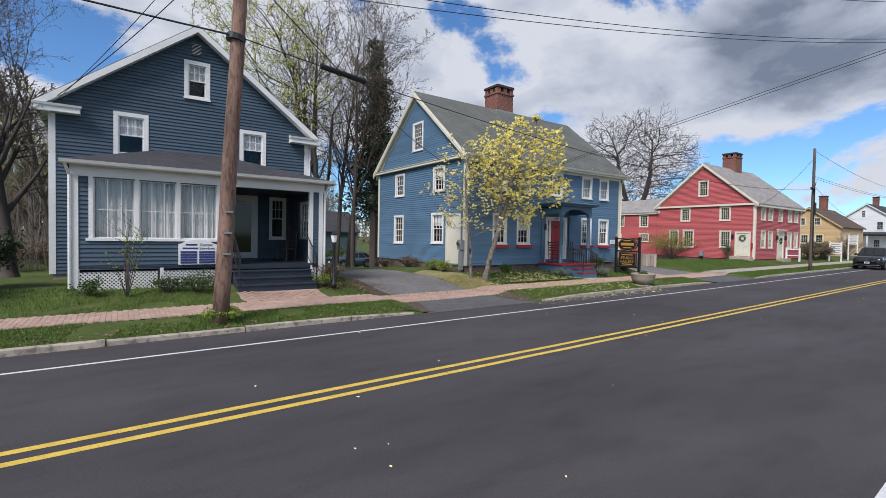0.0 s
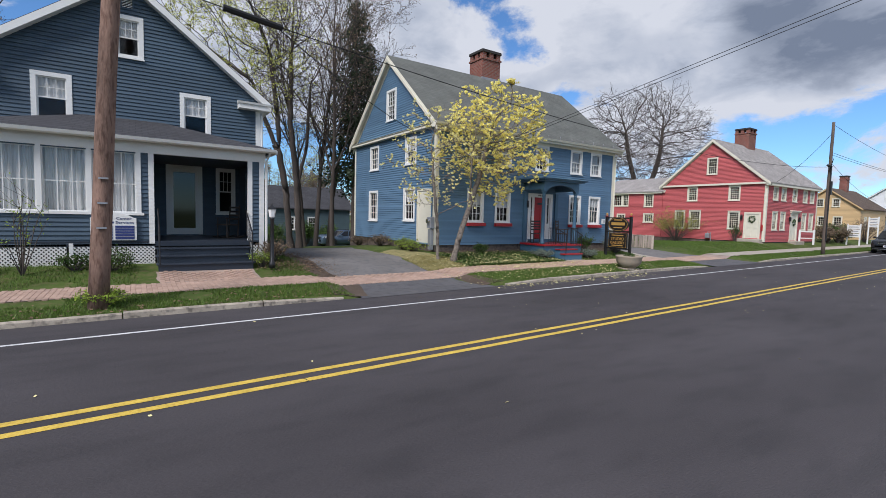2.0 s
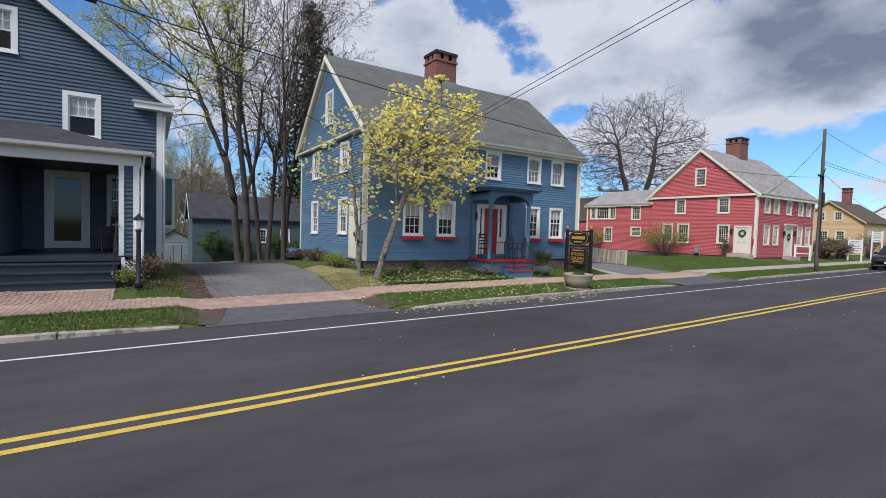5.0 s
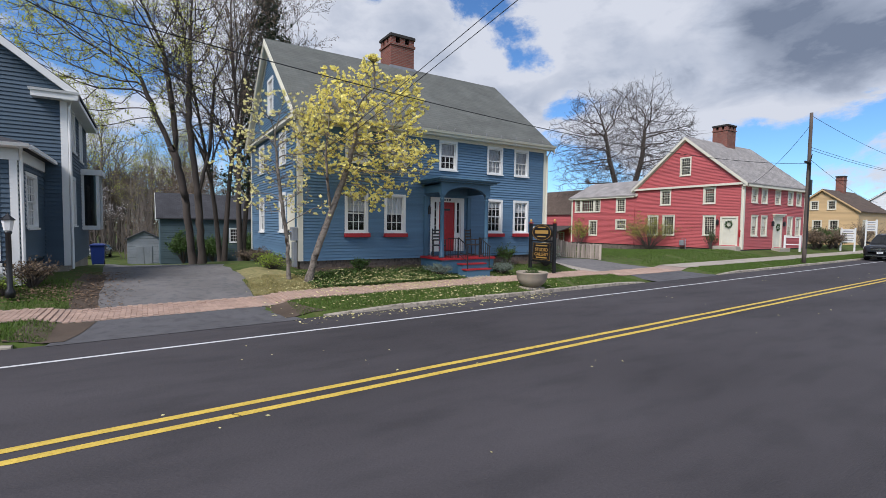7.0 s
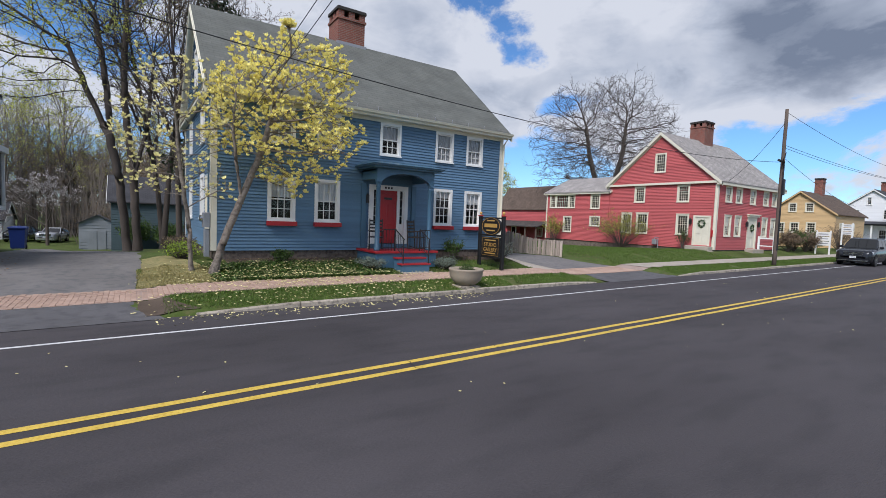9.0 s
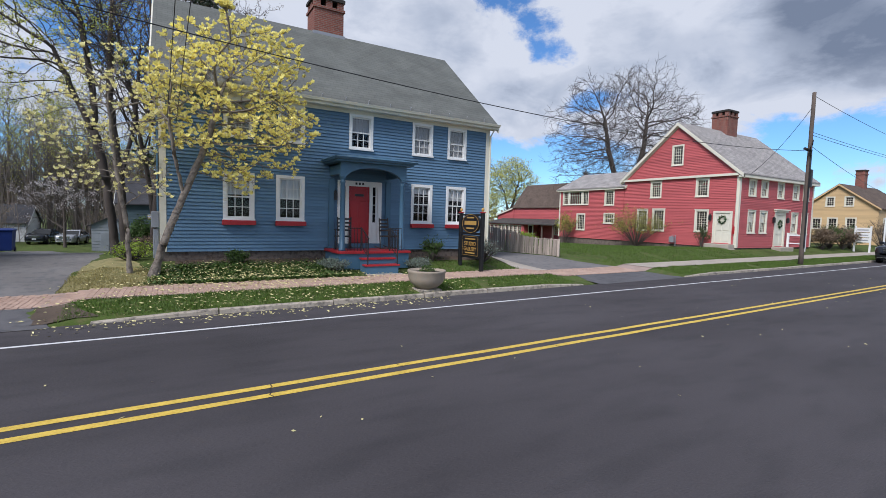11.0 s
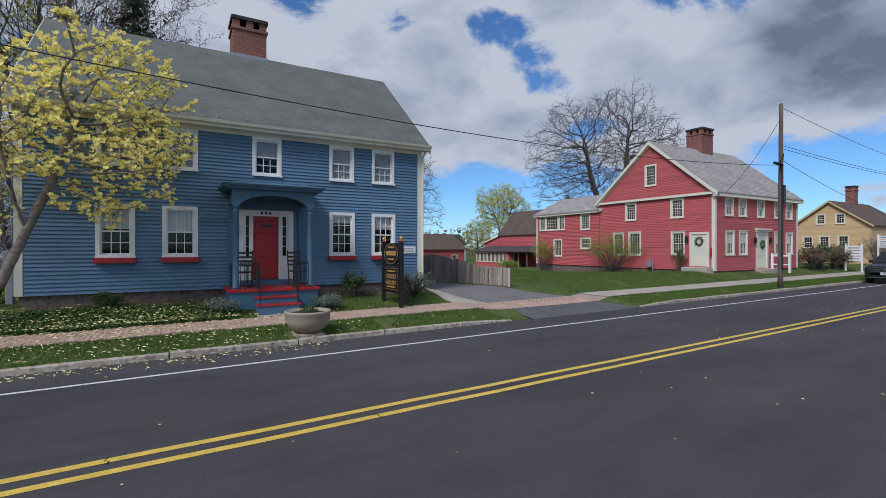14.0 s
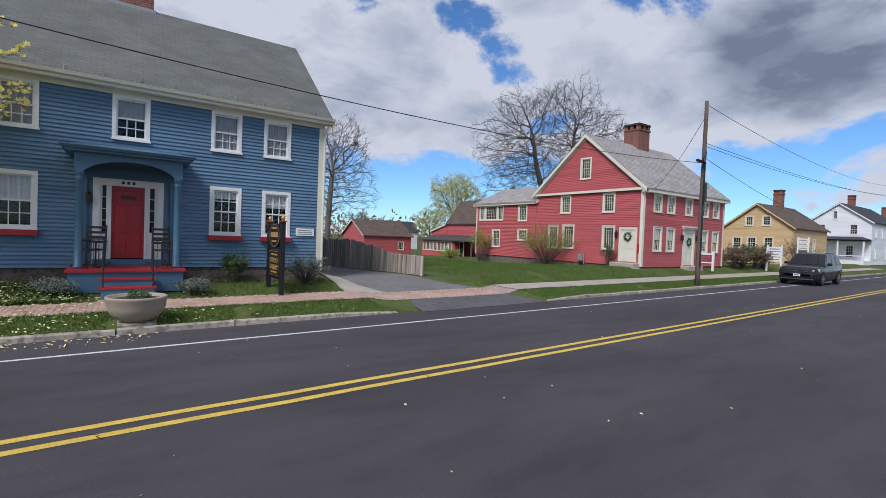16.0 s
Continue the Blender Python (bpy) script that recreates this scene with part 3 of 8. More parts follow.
def strip(name, material, off0, off1, x0, x1, z, label, cat, step=2.0, wave=0.0):
    """A band along the road."""
    mb = MB()
    n = max(1, int((x1 - x0) / step))
    for k in range(n):
        a, b = x0 + (x1 - x0) * k / n, x0 + (x1 - x0) * (k + 1) / n
        w = [wave * noise.noise((t * 1.3, off0, 3)) for t in (a, b)]
        mb.face((a, kerb_y(a) + off0 + w[0], z), (b, kerb_y(b) + off0 + w[1], z), (b, kerb_y(b) + off1 + w[1], z), (a, kerb_y(a) + off1 + w[0], z))
    return solid(name, mb, material, label, cat, kind="structure")


strip("road", ASPHALT, -12.8, 0.0, -300, 600, 0.0, "dark smooth asphalt road", "road", 6)
strip("trim", WHITE_LINE, -1.255, -1.175, -150, 400, 0.004, "white edge line on the asphalt", "road line", 1.0, 0.02)
strip("trim", YELLOW_LINE, -4.76, -4.65, -150, 400, 0.004, "yellow centre line on the asphalt", "road line", 1.0, 0.015)
strip("trim", YELLOW_LINE, -4.48, -4.37, -150, 400, 0.004, "yellow centre line on the asphalt", "road line", 1.0, 0.015)
strip("trim", WHITE_LINE, -9.49, -9.39, -150, 400, 0.004, "white edge line on the near side", "road line", 2.0, 0.02)
strip("pavement", CONCRETE, -14.8, -12.8, -300, 600, 0.12, "concrete pavement on the far kerb side", "pavement", 8)


def kerb_run(x0, x1, dip0, dip1, top=0.105):
    """Granite kerb stones; the ends dip down to the road."""
    k = thing("kerb", (x0 + x1) / 2, kerb_y((x0 + x1) / 2), 0, "worn grey granite kerb along the grass verge", "kerb", kind="structure")
    rnd = random.Random(int(x0 * 7) + 3)
    x = x0
    while x < x1 - 0.2:
        l = min(rnd.uniform(1.7, 2.6), x1 - x)
        mb = MB()
        a, b = x + 0.012, x + l - 0.012
        ja, jb = rnd.uniform(-0.012, 0.012), rnd.uniform(-0.012, 0.012)
        za = top * (0.35 if (dip0 and x == x0) else 1) + rnd.uniform(-0.012, 0.012)
        zb = top * (0.35 if (dip1 and x + l >= x1 - 0.21) else 1) + rnd.uniform(-0.012, 0.012)
        def ring(t, z, j):
            y = kerb_y(t) + j
            return [(t, y - 0.01, -0.1), (t, y + 0.005, z - 0.02), (t, y + 0.025, z), (t, y + 0.12, z), (t, y + 0.14, z - 0.02), (t, y + 0.14, -0.1)]
        mb.loft([ring(a, za, ja), ring((a + b) / 2, (za + zb) / 2 + rnd.uniform(-0.008, 0.008), (ja + jb) / 2), ring(b, zb, jb)])
        part("kerb_stone", mb, KERB, k)
        x += l


kerb_run(-40, 8.6, False, True)
kerb_run(13.7, 26.2, True, True)
kerb_run(32.0, 90, True, False)


def sheet(name, material, edge0, edge1, lift, label, cat, n=24, m=8, kind="structure"):
    """A paved sheet laid over the ground between two edges, each a list of points."""
    def along(e, t):
        t *= len(e) - 1
        i = min(int(t), len(e) - 2)
        return Vector(e[i]).lerp(Vector(e[i + 1]), t - i)
    mb = MB()
    for i in range(n + 1):
        a, b = along(edge0, i / n), along(edge1, i / n)
        for j in range(m + 1):
            p = a.lerp(b, j / m)
            jit = 0.06 * noise.noise((p.x * 2.1, p.y * 2.1, 5)) if j in (0, m) else 0
            mb.v.append((p.x + jit, p.y + jit * 0.4, (ground_z(p.x, p.y) if p.y > kerb_y(p.x) + 3 else max(ground_z(p.x, p.y), 0.0)) + lift))
    for i in range(n):
        for j in range(m):
            a = i * (m + 1) + j
            mb.f.append((a, a + m + 1, a + m + 2, a + 1))
    return solid(name, mb, material, label, cat, kind=kind, smooth=True)


SW0, SW1 = 1.50, 2.95      # the brick pavement's edges behind the kerb
sheet("pavement", SAND_JOINT, [(x, kerb_y(x) + SW0) for x in range(-40, 91)], [(x, kerb_y(x) + SW1) for x in range(-40, 91)], 0.012,
      "sand bed of the brick pavement", "pavement", 260, 3)
sheet("pavement", CONCRETE, [(x, kerb_y(x) + SW0) for x in range(32, 91)], [(x, kerb_y(x) + SW1) for x in range(32, 91)], 0.03,
      "pale concrete pavement before the red house", "pavement", 120, 3)
# drives and aprons
sheet("driveway", APRON, [(8.9, kerb_y(8.9) - 0.12), (9.3, kerb_y(9) + SW0)], [(13.2, kerb_y(13.2) - 0.12), (12.7, kerb_y(13) + SW0)], 0.008,
      "patched asphalt apron of the driveway", "driveway", 6, 10)
sheet("driveway", DRIVE, [(9.4, kerb_y(9) + SW1), (9.3, 15.5), (9.0, 20), (8.6, 27), (7.2, 37)], [(12.7, kerb_y(13) + SW1), (12.9, 15.5), (12.9, 20), (12.2, 27), (10.5, 37)], 0.012,
      "grey asphalt driveway between the two houses", "driveway", 40, 8)
sheet("driveway", APRON, [(26.9, kerb_y(26.9) - 0.12), (27.4, kerb_y(27) + SW0)], [(31.8, kerb_y(31.8) - 0.12), (31.4, kerb_y(31) + SW0)], 0.008,
      "asphalt apron of the second driveway", "driveway", 6, 12)
sheet("driveway", DRIVE, [(27.3, kerb_y(27) + SW1), (26.9, 14.6), (26.5, 17), (26.3, 24)], [(31.5, kerb_y(31) + SW1), (30.4, 14.6), (29.4, 17), (27.2, 24)], 0.012,
      "grey asphalt driveway beside the fence", "driveway", 20, 8)
sheet("pavement", CONCRETE, [(26.0, kerb_y(26) + SW1), (26.15, 14.4), (26.1, 17)], [(27.4, kerb_y(27) + SW1), (26.95, 14.4), (26.55, 17)], 0.018,
      "pale concrete path beside the driveway", "path", 10, 3)
sheet("ground", DIRT, [(15.0, 14.75), (19.3, 14.75)], [(15.0, 15.6), (19.3, 15.6)], 0.02, "bare soil bed along the house", "flower bed", 16, 4)
sheet("ground", DIRT, [(21.8, 14.85), (25.9, 14.95)], [(21.8, 15.6), (25.9, 15.6)], 0.02, "bare soil bed along the house", "flower bed", 16, 4)


# ---- slate blue house with an enclosed porch ----
def slate_house():
    H = thing("house", 4.34, 17.9, 0.5, "slate blue clapboard gable house with an enclosed porch, white trim", "house")
    X0, X1, Y, YB = 0.36, 8.32, 17.87, 23.3
    XC, ZE, ZR = 4.34, 5.86, 9.2
    sl = (ZR - ZE) / 4.33
    wins = [(1.93, 2.90, 4.56, 5.98), (3.95, 4.77, 6.79, 8.11), (5.77, 6.72, 4.54, 5.94)]
    pdoor, pwin = (5.33, 6.43, 1.13, 3.52), (6.86, 7.5, 1.87, 3.49)
    def span(z):
        t = max(0, (z - ZE + 0.12) / sl)
        return (max(X0, XC - 4.33 + t), min(X1, XC + 4.33 - t))
    mb = MB()
    clap_wall(mb, face_y(Y), span, 0.7, ZR - 0.12, [hole(*w) for w in wins] + [hole(*pdoor), hole(*pwin), (4.18, 4.5, 8.32, 8.76)], 0.115)
    part("front_wall", mb, SLATE_SIDING, H)
    mb = MB()
    sw = [(18.9, 19.75, 4.3, 5.7), (20.9, 21.7, 4.2, 5.7), (18.7, 19.5, 1.9, 3.5)]
    clap_wall(mb, back_x(X1), lambda z: (Y, YB), 0.7, ZE, [hole(*w) for w in sw], 0.115)
    part("side_wall", mb, SLATE_SIDING, H)
    mb = MB()
    clap_wall(mb, face_x(X0), lambda z: (-YB, -Y), 0.7, ZE, [], 0.115)
    part("side_wall", mb, SLATE_SIDING, H)
    mb = MB()
    clap_wall(mb, back_y(YB), lambda z: tuple(-t for t in reversed(span(z))), 0.7, ZR - 0.12, [], 0.115)
    part("back_wall", mb, SLATE_SIDING, H)
    mb = MB()
    mb.box(X0 + 0.03, Y + 0.03, 0.1, X1 - 0.03, YB - 0.03, 0.7)
    part("foundation", mb, CONCRETE, H)
    # added floor and partition, coloured near-black so the rooms look unlit
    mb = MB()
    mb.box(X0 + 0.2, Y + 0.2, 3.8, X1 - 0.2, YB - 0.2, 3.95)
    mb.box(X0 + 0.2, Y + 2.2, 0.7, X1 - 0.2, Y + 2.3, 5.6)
    part("inner_floor", mb, PAINTED_DARK, H)
    gable_roof(H, "y", Y - 0.36, YB + 0.36, XC, 4.33, ZE + 0.08, ZR + 0.08, 0.09, ROOF_DARK, WHITE, 0.26)
    # soffit under the rakes
    for s in (-1, 1):
        mb = MB()
        a, b = (XC + s * 4.31, ZE - 0.12), (XC, ZR - 0.12)
        mb.hexa([(a[0], Y - 0.34, a[1] - 0.02), (a[0], Y, a[1] - 0.02), (b[0], Y, b[1] - 0.02), (b[0], Y - 0.34, b[1] - 0.02),
                 (a[0], Y - 0.34, a[1] + 0.02), (a[0], Y, a[1] + 0.02), (b[0], Y, b[1] + 0.02), (b[0], Y - 0.34, b[1] + 0.02)])
        part("soffit", mb, WHITE, H)
        # eave box and cornice return
        mb = MB()
        e = XC + s * 4.33
        i = XC + s * 3.97
        mb.box(min(e, i), Y - 0.36, ZE - 0.22, max(e, i), YB + 0.3, ZE - 0.1)
        part("eave", mb, WHITE, H)
        mb = MB()
        r = XC + s * 3.25
        mb.box(min(e, r), Y - 0.37, ZE - 0.2, max(e, r), Y + 0.02, ZE - 0.04)
        mb.hexa([(min(e, r) - 0.04, Y - 0.41, ZE - 0.04), (max(e, r) + 0.04, Y - 0.41, ZE - 0.04), (max(e, r), Y + 0.02, ZE - 0.04), (min(e, r), Y + 0.02, ZE - 0.04),
                 (min(e, r) - 0.05, Y - 0.43, ZE + 0.03), (max(e, r) + 0.05, Y - 0.43, ZE + 0.03), (max(e, r), Y + 0.02, ZE + 0.12), (min(e, r), Y + 0.02, ZE + 0.12)])
        part("cornice_return", mb, WHITE, H)
        mb = MB()
        c = X0 if s < 0 else X1
        mb.box(c - 0.055 - 0.06 * (s > 0), Y - 0.035, 0.7, c + 0.055 + 0.06 * (s < 0), Y + 0.1, ZE - 0.2)
        part("corner_board", mb, WHITE, H)
    for w, sh in zip(wins, ((0.5, CURTAIN), (0.48, CURTAIN), (0.5, CURTAIN))):
        window(H, "y", Y, *w, cols=3, rows=(0, 2), trim=0.13, shade=sh)
    for w in sw:
        window(H, "bx", X1, *w, cols=3, rows=(0, 2), trim=0.11)
    # louvred vent
    mb = MB()
    for a in ((4.16, 8.3, 4.2, 8.78), (4.48, 8.3, 4.52, 8.78), (4.2, 8.3, 4.48, 8.34), (4.2, 8.74, 4.48, 8.78)):
        mb.box(a[0], Y - 0.04, a[1], a[2], Y + 0.05, a[3])
    v = part("vent", mb, SLATE_SIDING, H)
    for k in range(8):
        z = 8.36 + 0.048 * k
        sl_ = MB()
        sl_.hexa([(4.2, Y - 0.03, z), (4.48, Y - 0.03, z), (4.48, Y + 0.03, z + 0.03), (4.2, Y + 0.03, z + 0.03),
                  (4.2, Y - 0.03, z + 0.012), (4.48, Y - 0.03, z + 0.012), (4.48, Y + 0.03, z + 0.042), (4.2, Y + 0.03, z + 0.042)])
        part("slat", sl_, WHITE, v)
    # boxed bay on the driveway side
    mb = MB()
    mb.box(X1, 21.2, 1.75, X1 + 0.55, 22.6, 1.9)
    bay = part("bay_window", mb, WHITE, H, "boxed white bay window")
    for q in ((X1, 21.2, 1.9, X1 + 0.1, 21.3, 3.75), (X1, 22.5, 1.9, X1 + 0.55, 22.6, 3.75), (X1 + 0.45, 21.2, 1.9, X1 + 0.55, 21.32, 3.75)):
        part("mullion", MB().box(*q), WHITE, bay)
    part("bay_roof", MB().box(X1, 21.1, 3.75, X1 + 0.65, 22.7, 3.95), WHITE, bay)
    mb = MB()
    mb.face((X1 + 0.5, 21.4, 1.9), (X1 + 0.5, 22.4, 1.9), (X1 + 0.5, 22.4, 3.75), (X1 + 0.5, 21.4, 3.75))
    mb.face((X1 + 0.05, 21.25, 1.9), (X1 + 0.47, 21.25, 1.9), (X1 + 0.47, 21.25, 3.75), (X1 + 0.05, 21.25, 3.75))
    part("bay_pane", mb, CAR_GLASS, H)
    # porch
    PX0, PX1, PY = 1.09, 7.76, 14.57
    ZD = 1.10
    mb = MB()
    win = (1.45, 4.58, 1.82, 3.49)
    clap_wall(mb, face_y(PY), lambda z: (PX0, 4.8), 1.03, 3.5, [hole(*win)], 0.115, 0.12)
    part("porch_wall", mb, SLATE_SIDING, H)
    mb = MB()
    clap_wall(mb, face_y(PY), lambda z: (7.43, PX1), ZD, 3.5, [], 0.115, 0.12)
    part("porch_wall", mb, SLATE_SIDING, H)
    mb = MB()
    clap_wall(mb, face_x(PX0), lambda z: (-Y, -PY - 0.02), 1.03, 3.5, [], 0.115, 0.12)
    part("porch_side", mb, SLATE_SIDING, H)
    mb = MB()
    swin = (15.35, 16.75, 1.85, 3.3)
    clap_wall(mb, back_x(PX1), lambda z: (PY + 0.02, Y), 1.03, 3.5, [hole(*swin)], 0.115, 0.12)
    part("porch_side", mb, SLATE_SIDING, H)
    window(H, "bx", PX1, *swin, cols=4, rows=(3, 3), trim=0.1)
    mb = MB()
    clap_wall(mb, back_x(4.8), lambda z: (PY + 0.1, Y), ZD, 3.5, [], 0.115, 0.12)
    part("porch_partition", mb, SLATE_SIDING, H)
    # porch window: three lights with curtains
    mb = MB()
    for a, b in ((1.42, 1.52), (2.44, 2.54), (3.43, 3.53), (4.49, 4.6)):
        mb.box(a, PY - 0.05, 1.87, b, PY + 0.08, 3.49)
    mb.box(1.36, PY - 0.07, 1.8, 4.66, PY + 0.08, 1.87)
    pw = part("porch_window", mb, WHITE, H, "white-framed porch window of three lights with drawn curtains")
    for a, b in ((1.52, 2.44), (2.54, 3.43), (3.53, 4.49)):
        s = MB()
        s.box(a, PY, 1.87, a + 0.03, PY + 0.04, 3.49); s.box(b - 0.03, PY, 1.87, b, PY + 0.04, 3.49)
        s.box(a + 0.03, PY, 1.87, b - 0.03, PY + 0.04, 1.9); s.box(a + 0.03, PY, 3.44, b - 0.03, PY + 0.04, 3.49)
        part("sash", s, WHITE, pw)
        for k in (1, 2):
            x = a + (b - a) * k / 3
            s = MB(); s.box(x - 0.012, PY + 0.01, 1.9, x + 0.012, PY + 0.035, 3.44)
            part("bar", s, WHITE, pw)
        s = MB(); s.box(a + 0.03, PY + 0.012, 2.62, b - 0.03, PY + 0.034, 2.645)
        part("bar", s, WHITE, pw)
        g = MB(); g.face((a, PY + 0.02, 1.88), (b, PY + 0.02, 1.88), (b, PY + 0.02, 3.46), (a, PY + 0.02, 3.46))
        part("pane", g, GLASS, pw).visible_shadow = False
        c = MB()
        n = 40
        for j in range(n):
            u, w = a + (b - a) * j / n, a + (b - a) * (j + 1) / n
            y0, y1 = [PY + 0.16 + 0.025 * math.sin(t * 38) + 0.012 * math.sin(t * 91) for t in (u, w)]
            c.face((u, y0, 1.75), (w, y1, 1.75), (w, y1, 3.52), (u, y0, 3.52))
        part("curtain", c, CURTAIN, pw)
    # boards and beam
    for a, b, z0, lab in ((PX0 - 0.02, PX0 + 0.12, 0.5, ""), (4.77, 4.9, 1.03, ""), (7.32, 7.44, ZD, ""), (7.64, PX1 + 0.02, 0.5, "")):
        mb = MB(); mb.box(a, PY - 0.045, z0, b, PY + 0.1, 3.5)
        part("post", mb, WHITE, H)
    mb = MB()
    mb.box(PX0 - 0.06, PY - 0.06, 3.49, PX1 + 0.06, PY + 0.1, 3.78)
    mb.box(PX1 - 0.08, PY + 0.1, 3.49, PX1 + 0.06, Y, 3.78)
    mb.box(PX0 - 0.06, PY + 0.1, 3.49, PX0 + 0.08, Y, 3.78)
    part("porch_beam", mb, WHITE, H)
    mb = MB(); mb.box(PX0, PY + 0.1, 3.5, PX1 - 0.08, Y - 0.01, 3.54)
    part("porch_ceiling", mb, NAVY_PAINT, H)
    mb = MB(); mb.box(PX0 + 0.05, PY - 0.03, ZD - 0.14, PX1 - 0.05, Y - 0.01, ZD)
    part("porch_floor", mb, NAVY_PAINT, H)
    # hipped porch roof
    e = (0.84, 8.06, 14.24)
    zt = 3.86
    A, B = (e[0], e[2], zt), (e[1], e[2], zt)
    C, D = (e[1], Y - 0.005, zt), (e[0], Y - 0.005, zt)
    R0, R1 = (3.2, Y - 0.005, 4.86), (5.3, Y - 0.005, 4.86)
    mb = MB()
    mb.face(A, B, R1, R0); mb.face(B, C, R1); mb.face(D, A, R0)
    mb.face(*[(p[0], p[1], p[2] - 0.06) for p in (D, C, B, A)])
    for p, q in ((A, B), (B, C), (D, A)):
        mb.face((p[0], p[1], p[2] - 0.06), (q[0], q[1], q[2] - 0.06), q, p)
    part("porch_roof", mb, ROOF_DARK, H)
    gutter(H, e[0], e[1], e[2] + 0.02, zt - 0.05, WHITE)
    mb = MB(); mb.box(e[1] - 0.02, e[2], zt - 0.12, e[1] + 0.05, Y, zt - 0.02)
    part("gutter", mb, WHITE, H)
    downpipe(H, [(e[0] + 0.1, 14.25, 3.78), (PX0 - 0.06, PY - 0.06, 3.5), (PX0 - 0.06, PY - 0.06, 0.55)])
    downpipe(H, [(e[1] - 0.15, 14.25, 3.78), (PX1 + 0.09, PY - 0.02, 3.5), (PX1 + 0.09, PY - 0.02, 0.55)])
    downpipe(H, [(8.55, Y - 0.3, 5.75), (8.42, Y - 0.02, 5.5), (8.42, Y - 0.02, 0.6)])
    # lattice skirt
    for a, b in ((PX0 + 0.12, 2.98), (3.1, 4.9), (7.44, 7.64)):
        lt = part("lattice", MB().box(a - 0.06, PY - 0.03, 0.98, b, PY + 0.02, 1.05).box(a - 0.06, PY - 0.03, 0.42, b, PY + 0.02, 0.5).box(a - 0.07, PY - 0.035, 0.42, a + 0.02, PY + 0.02, 1.05), WHITE, H)
        for d in (-1, 1):
            s = MB()
            hh, st = 0.48, 0.095
            k = a - hh
            while k < b:
                x0, x1 = (k, k + hh) if d > 0 else (k + hh, k)
                lo, hi = max(a, min(x0, x1)), min(b, max(x0, x1))
                if hi - lo > 0.01:
                    z0 = 0.5 + (lo - x0) / (x1 - x0) * hh
                    z1 = 0.5 + (hi - x0) / (x1 - x0) * hh
                    y = PY - 0.012 + 0.012 * d
                    s.hexa([(lo, y - 0.006, z0 - 0.022), (hi, y - 0.006, z1 - 0.022), (hi, y + 0.006, z1 - 0.022), (lo, y + 0.006, z0 - 0.022),
                            (lo, y - 0.006, z0 + 0.022), (hi, y - 0.006, z1 + 0.022), (hi, y + 0.006, z1 + 0.022), (lo, y + 0.006, z0 + 0.022)])
                k += st
            part("lattice_slats", s, WHITE, lt)
    # added near-black sheet: the shade under the porch painted as a surface
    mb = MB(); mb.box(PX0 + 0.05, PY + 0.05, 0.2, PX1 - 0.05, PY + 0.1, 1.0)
    part("skirt_backing", mb, PAINTED_DARK, H)
    # steps
    for k, z in enumerate((0.92, 0.73, 0.54)):
        y0 = PY - 0.30 * (k + 1)
        mb = MB(); mb.box(4.95, y0 + 0.02, 0.2, 7.3, y0 + 0.34, z - 0.03)
        st = part("step", mb, NAVY_PAINT, H)
        mb = MB(); mb.bbox(4.9, y0 - 0.02, z - 0.035, 7.35, y0 + 0.31, z, 0.01)
        part("tread", mb, NAVY_PAINT, st)
    # door on the porch
    mb = MB()
    a, b, c, d = pdoor
    mb.box(a, Y - 0.05, c, a + 0.13, Y + 0.05, d); mb.box(b - 0.13, Y - 0.05, c, b, Y + 0.05, d); mb.box(a + 0.13, Y - 0.05, d - 0.15, b - 0.13, Y + 0.05, d)
    dr = part("porch_door", mb, WHITE, H, "white-framed glazed storm door")
    mb = MB()
    a, b, c, d = a + 0.13, b - 0.13, c, d - 0.15
    mb.box(a, Y - 0.01, c, a + 0.09, Y + 0.03, d); mb.box(b - 0.09, Y - 0.01, c, b, Y + 0.03, d)
    mb.box(a + 0.09, Y - 0.01, d - 0.1, b - 0.09, Y + 0.03, d); mb.box(a + 0.09, Y - 0.01, c, b - 0.09, Y + 0.03, c + 0.22)
    part("door_leaf", mb, WHITE, dr)
    mb = MB(); mb.face((a + 0.09, Y + 0.01, c + 0.22), (b - 0.09, Y + 0.01, c + 0.22), (b - 0.09, Y + 0.01, d - 0.1), (a + 0.09, Y + 0.01, d - 0.1))
    part("door_glass", mb, CAR_GLASS, dr)
    window(H, "y", Y, *pwin, cols=3, rows=(0, 2), trim=0.09)
    # stair rails
    for x in (4.98, 7.27):
        r = MB()
        r.tube([(x, PY - 0.02, 2.0), (x, PY - 0.85, 1.42), (x, PY - 0.95, 1.36)], 0.018, 6)
        r.tube([(x, PY - 0.02, 1.35), (x, PY - 0.85, 0.78)], 0.012, 6)
        rp = part("hand_rail", r, BLACK_METAL, H)
        for k in range(8):
            y = PY - 0.05 - 0.115 * k
            part("baluster", MB().tube([(x, y, 1.34 - 0.08 * k), (x, y, 1.98 - 0.08 * k)], 0.008, 5), BLACK_METAL, rp)
        part("newel", MB().tube([(x, PY - 0.92, 0.5), (x, PY - 0.92, 1.4)], 0.018, 6), BLACK_METAL, rp)
    return H


slate_house()


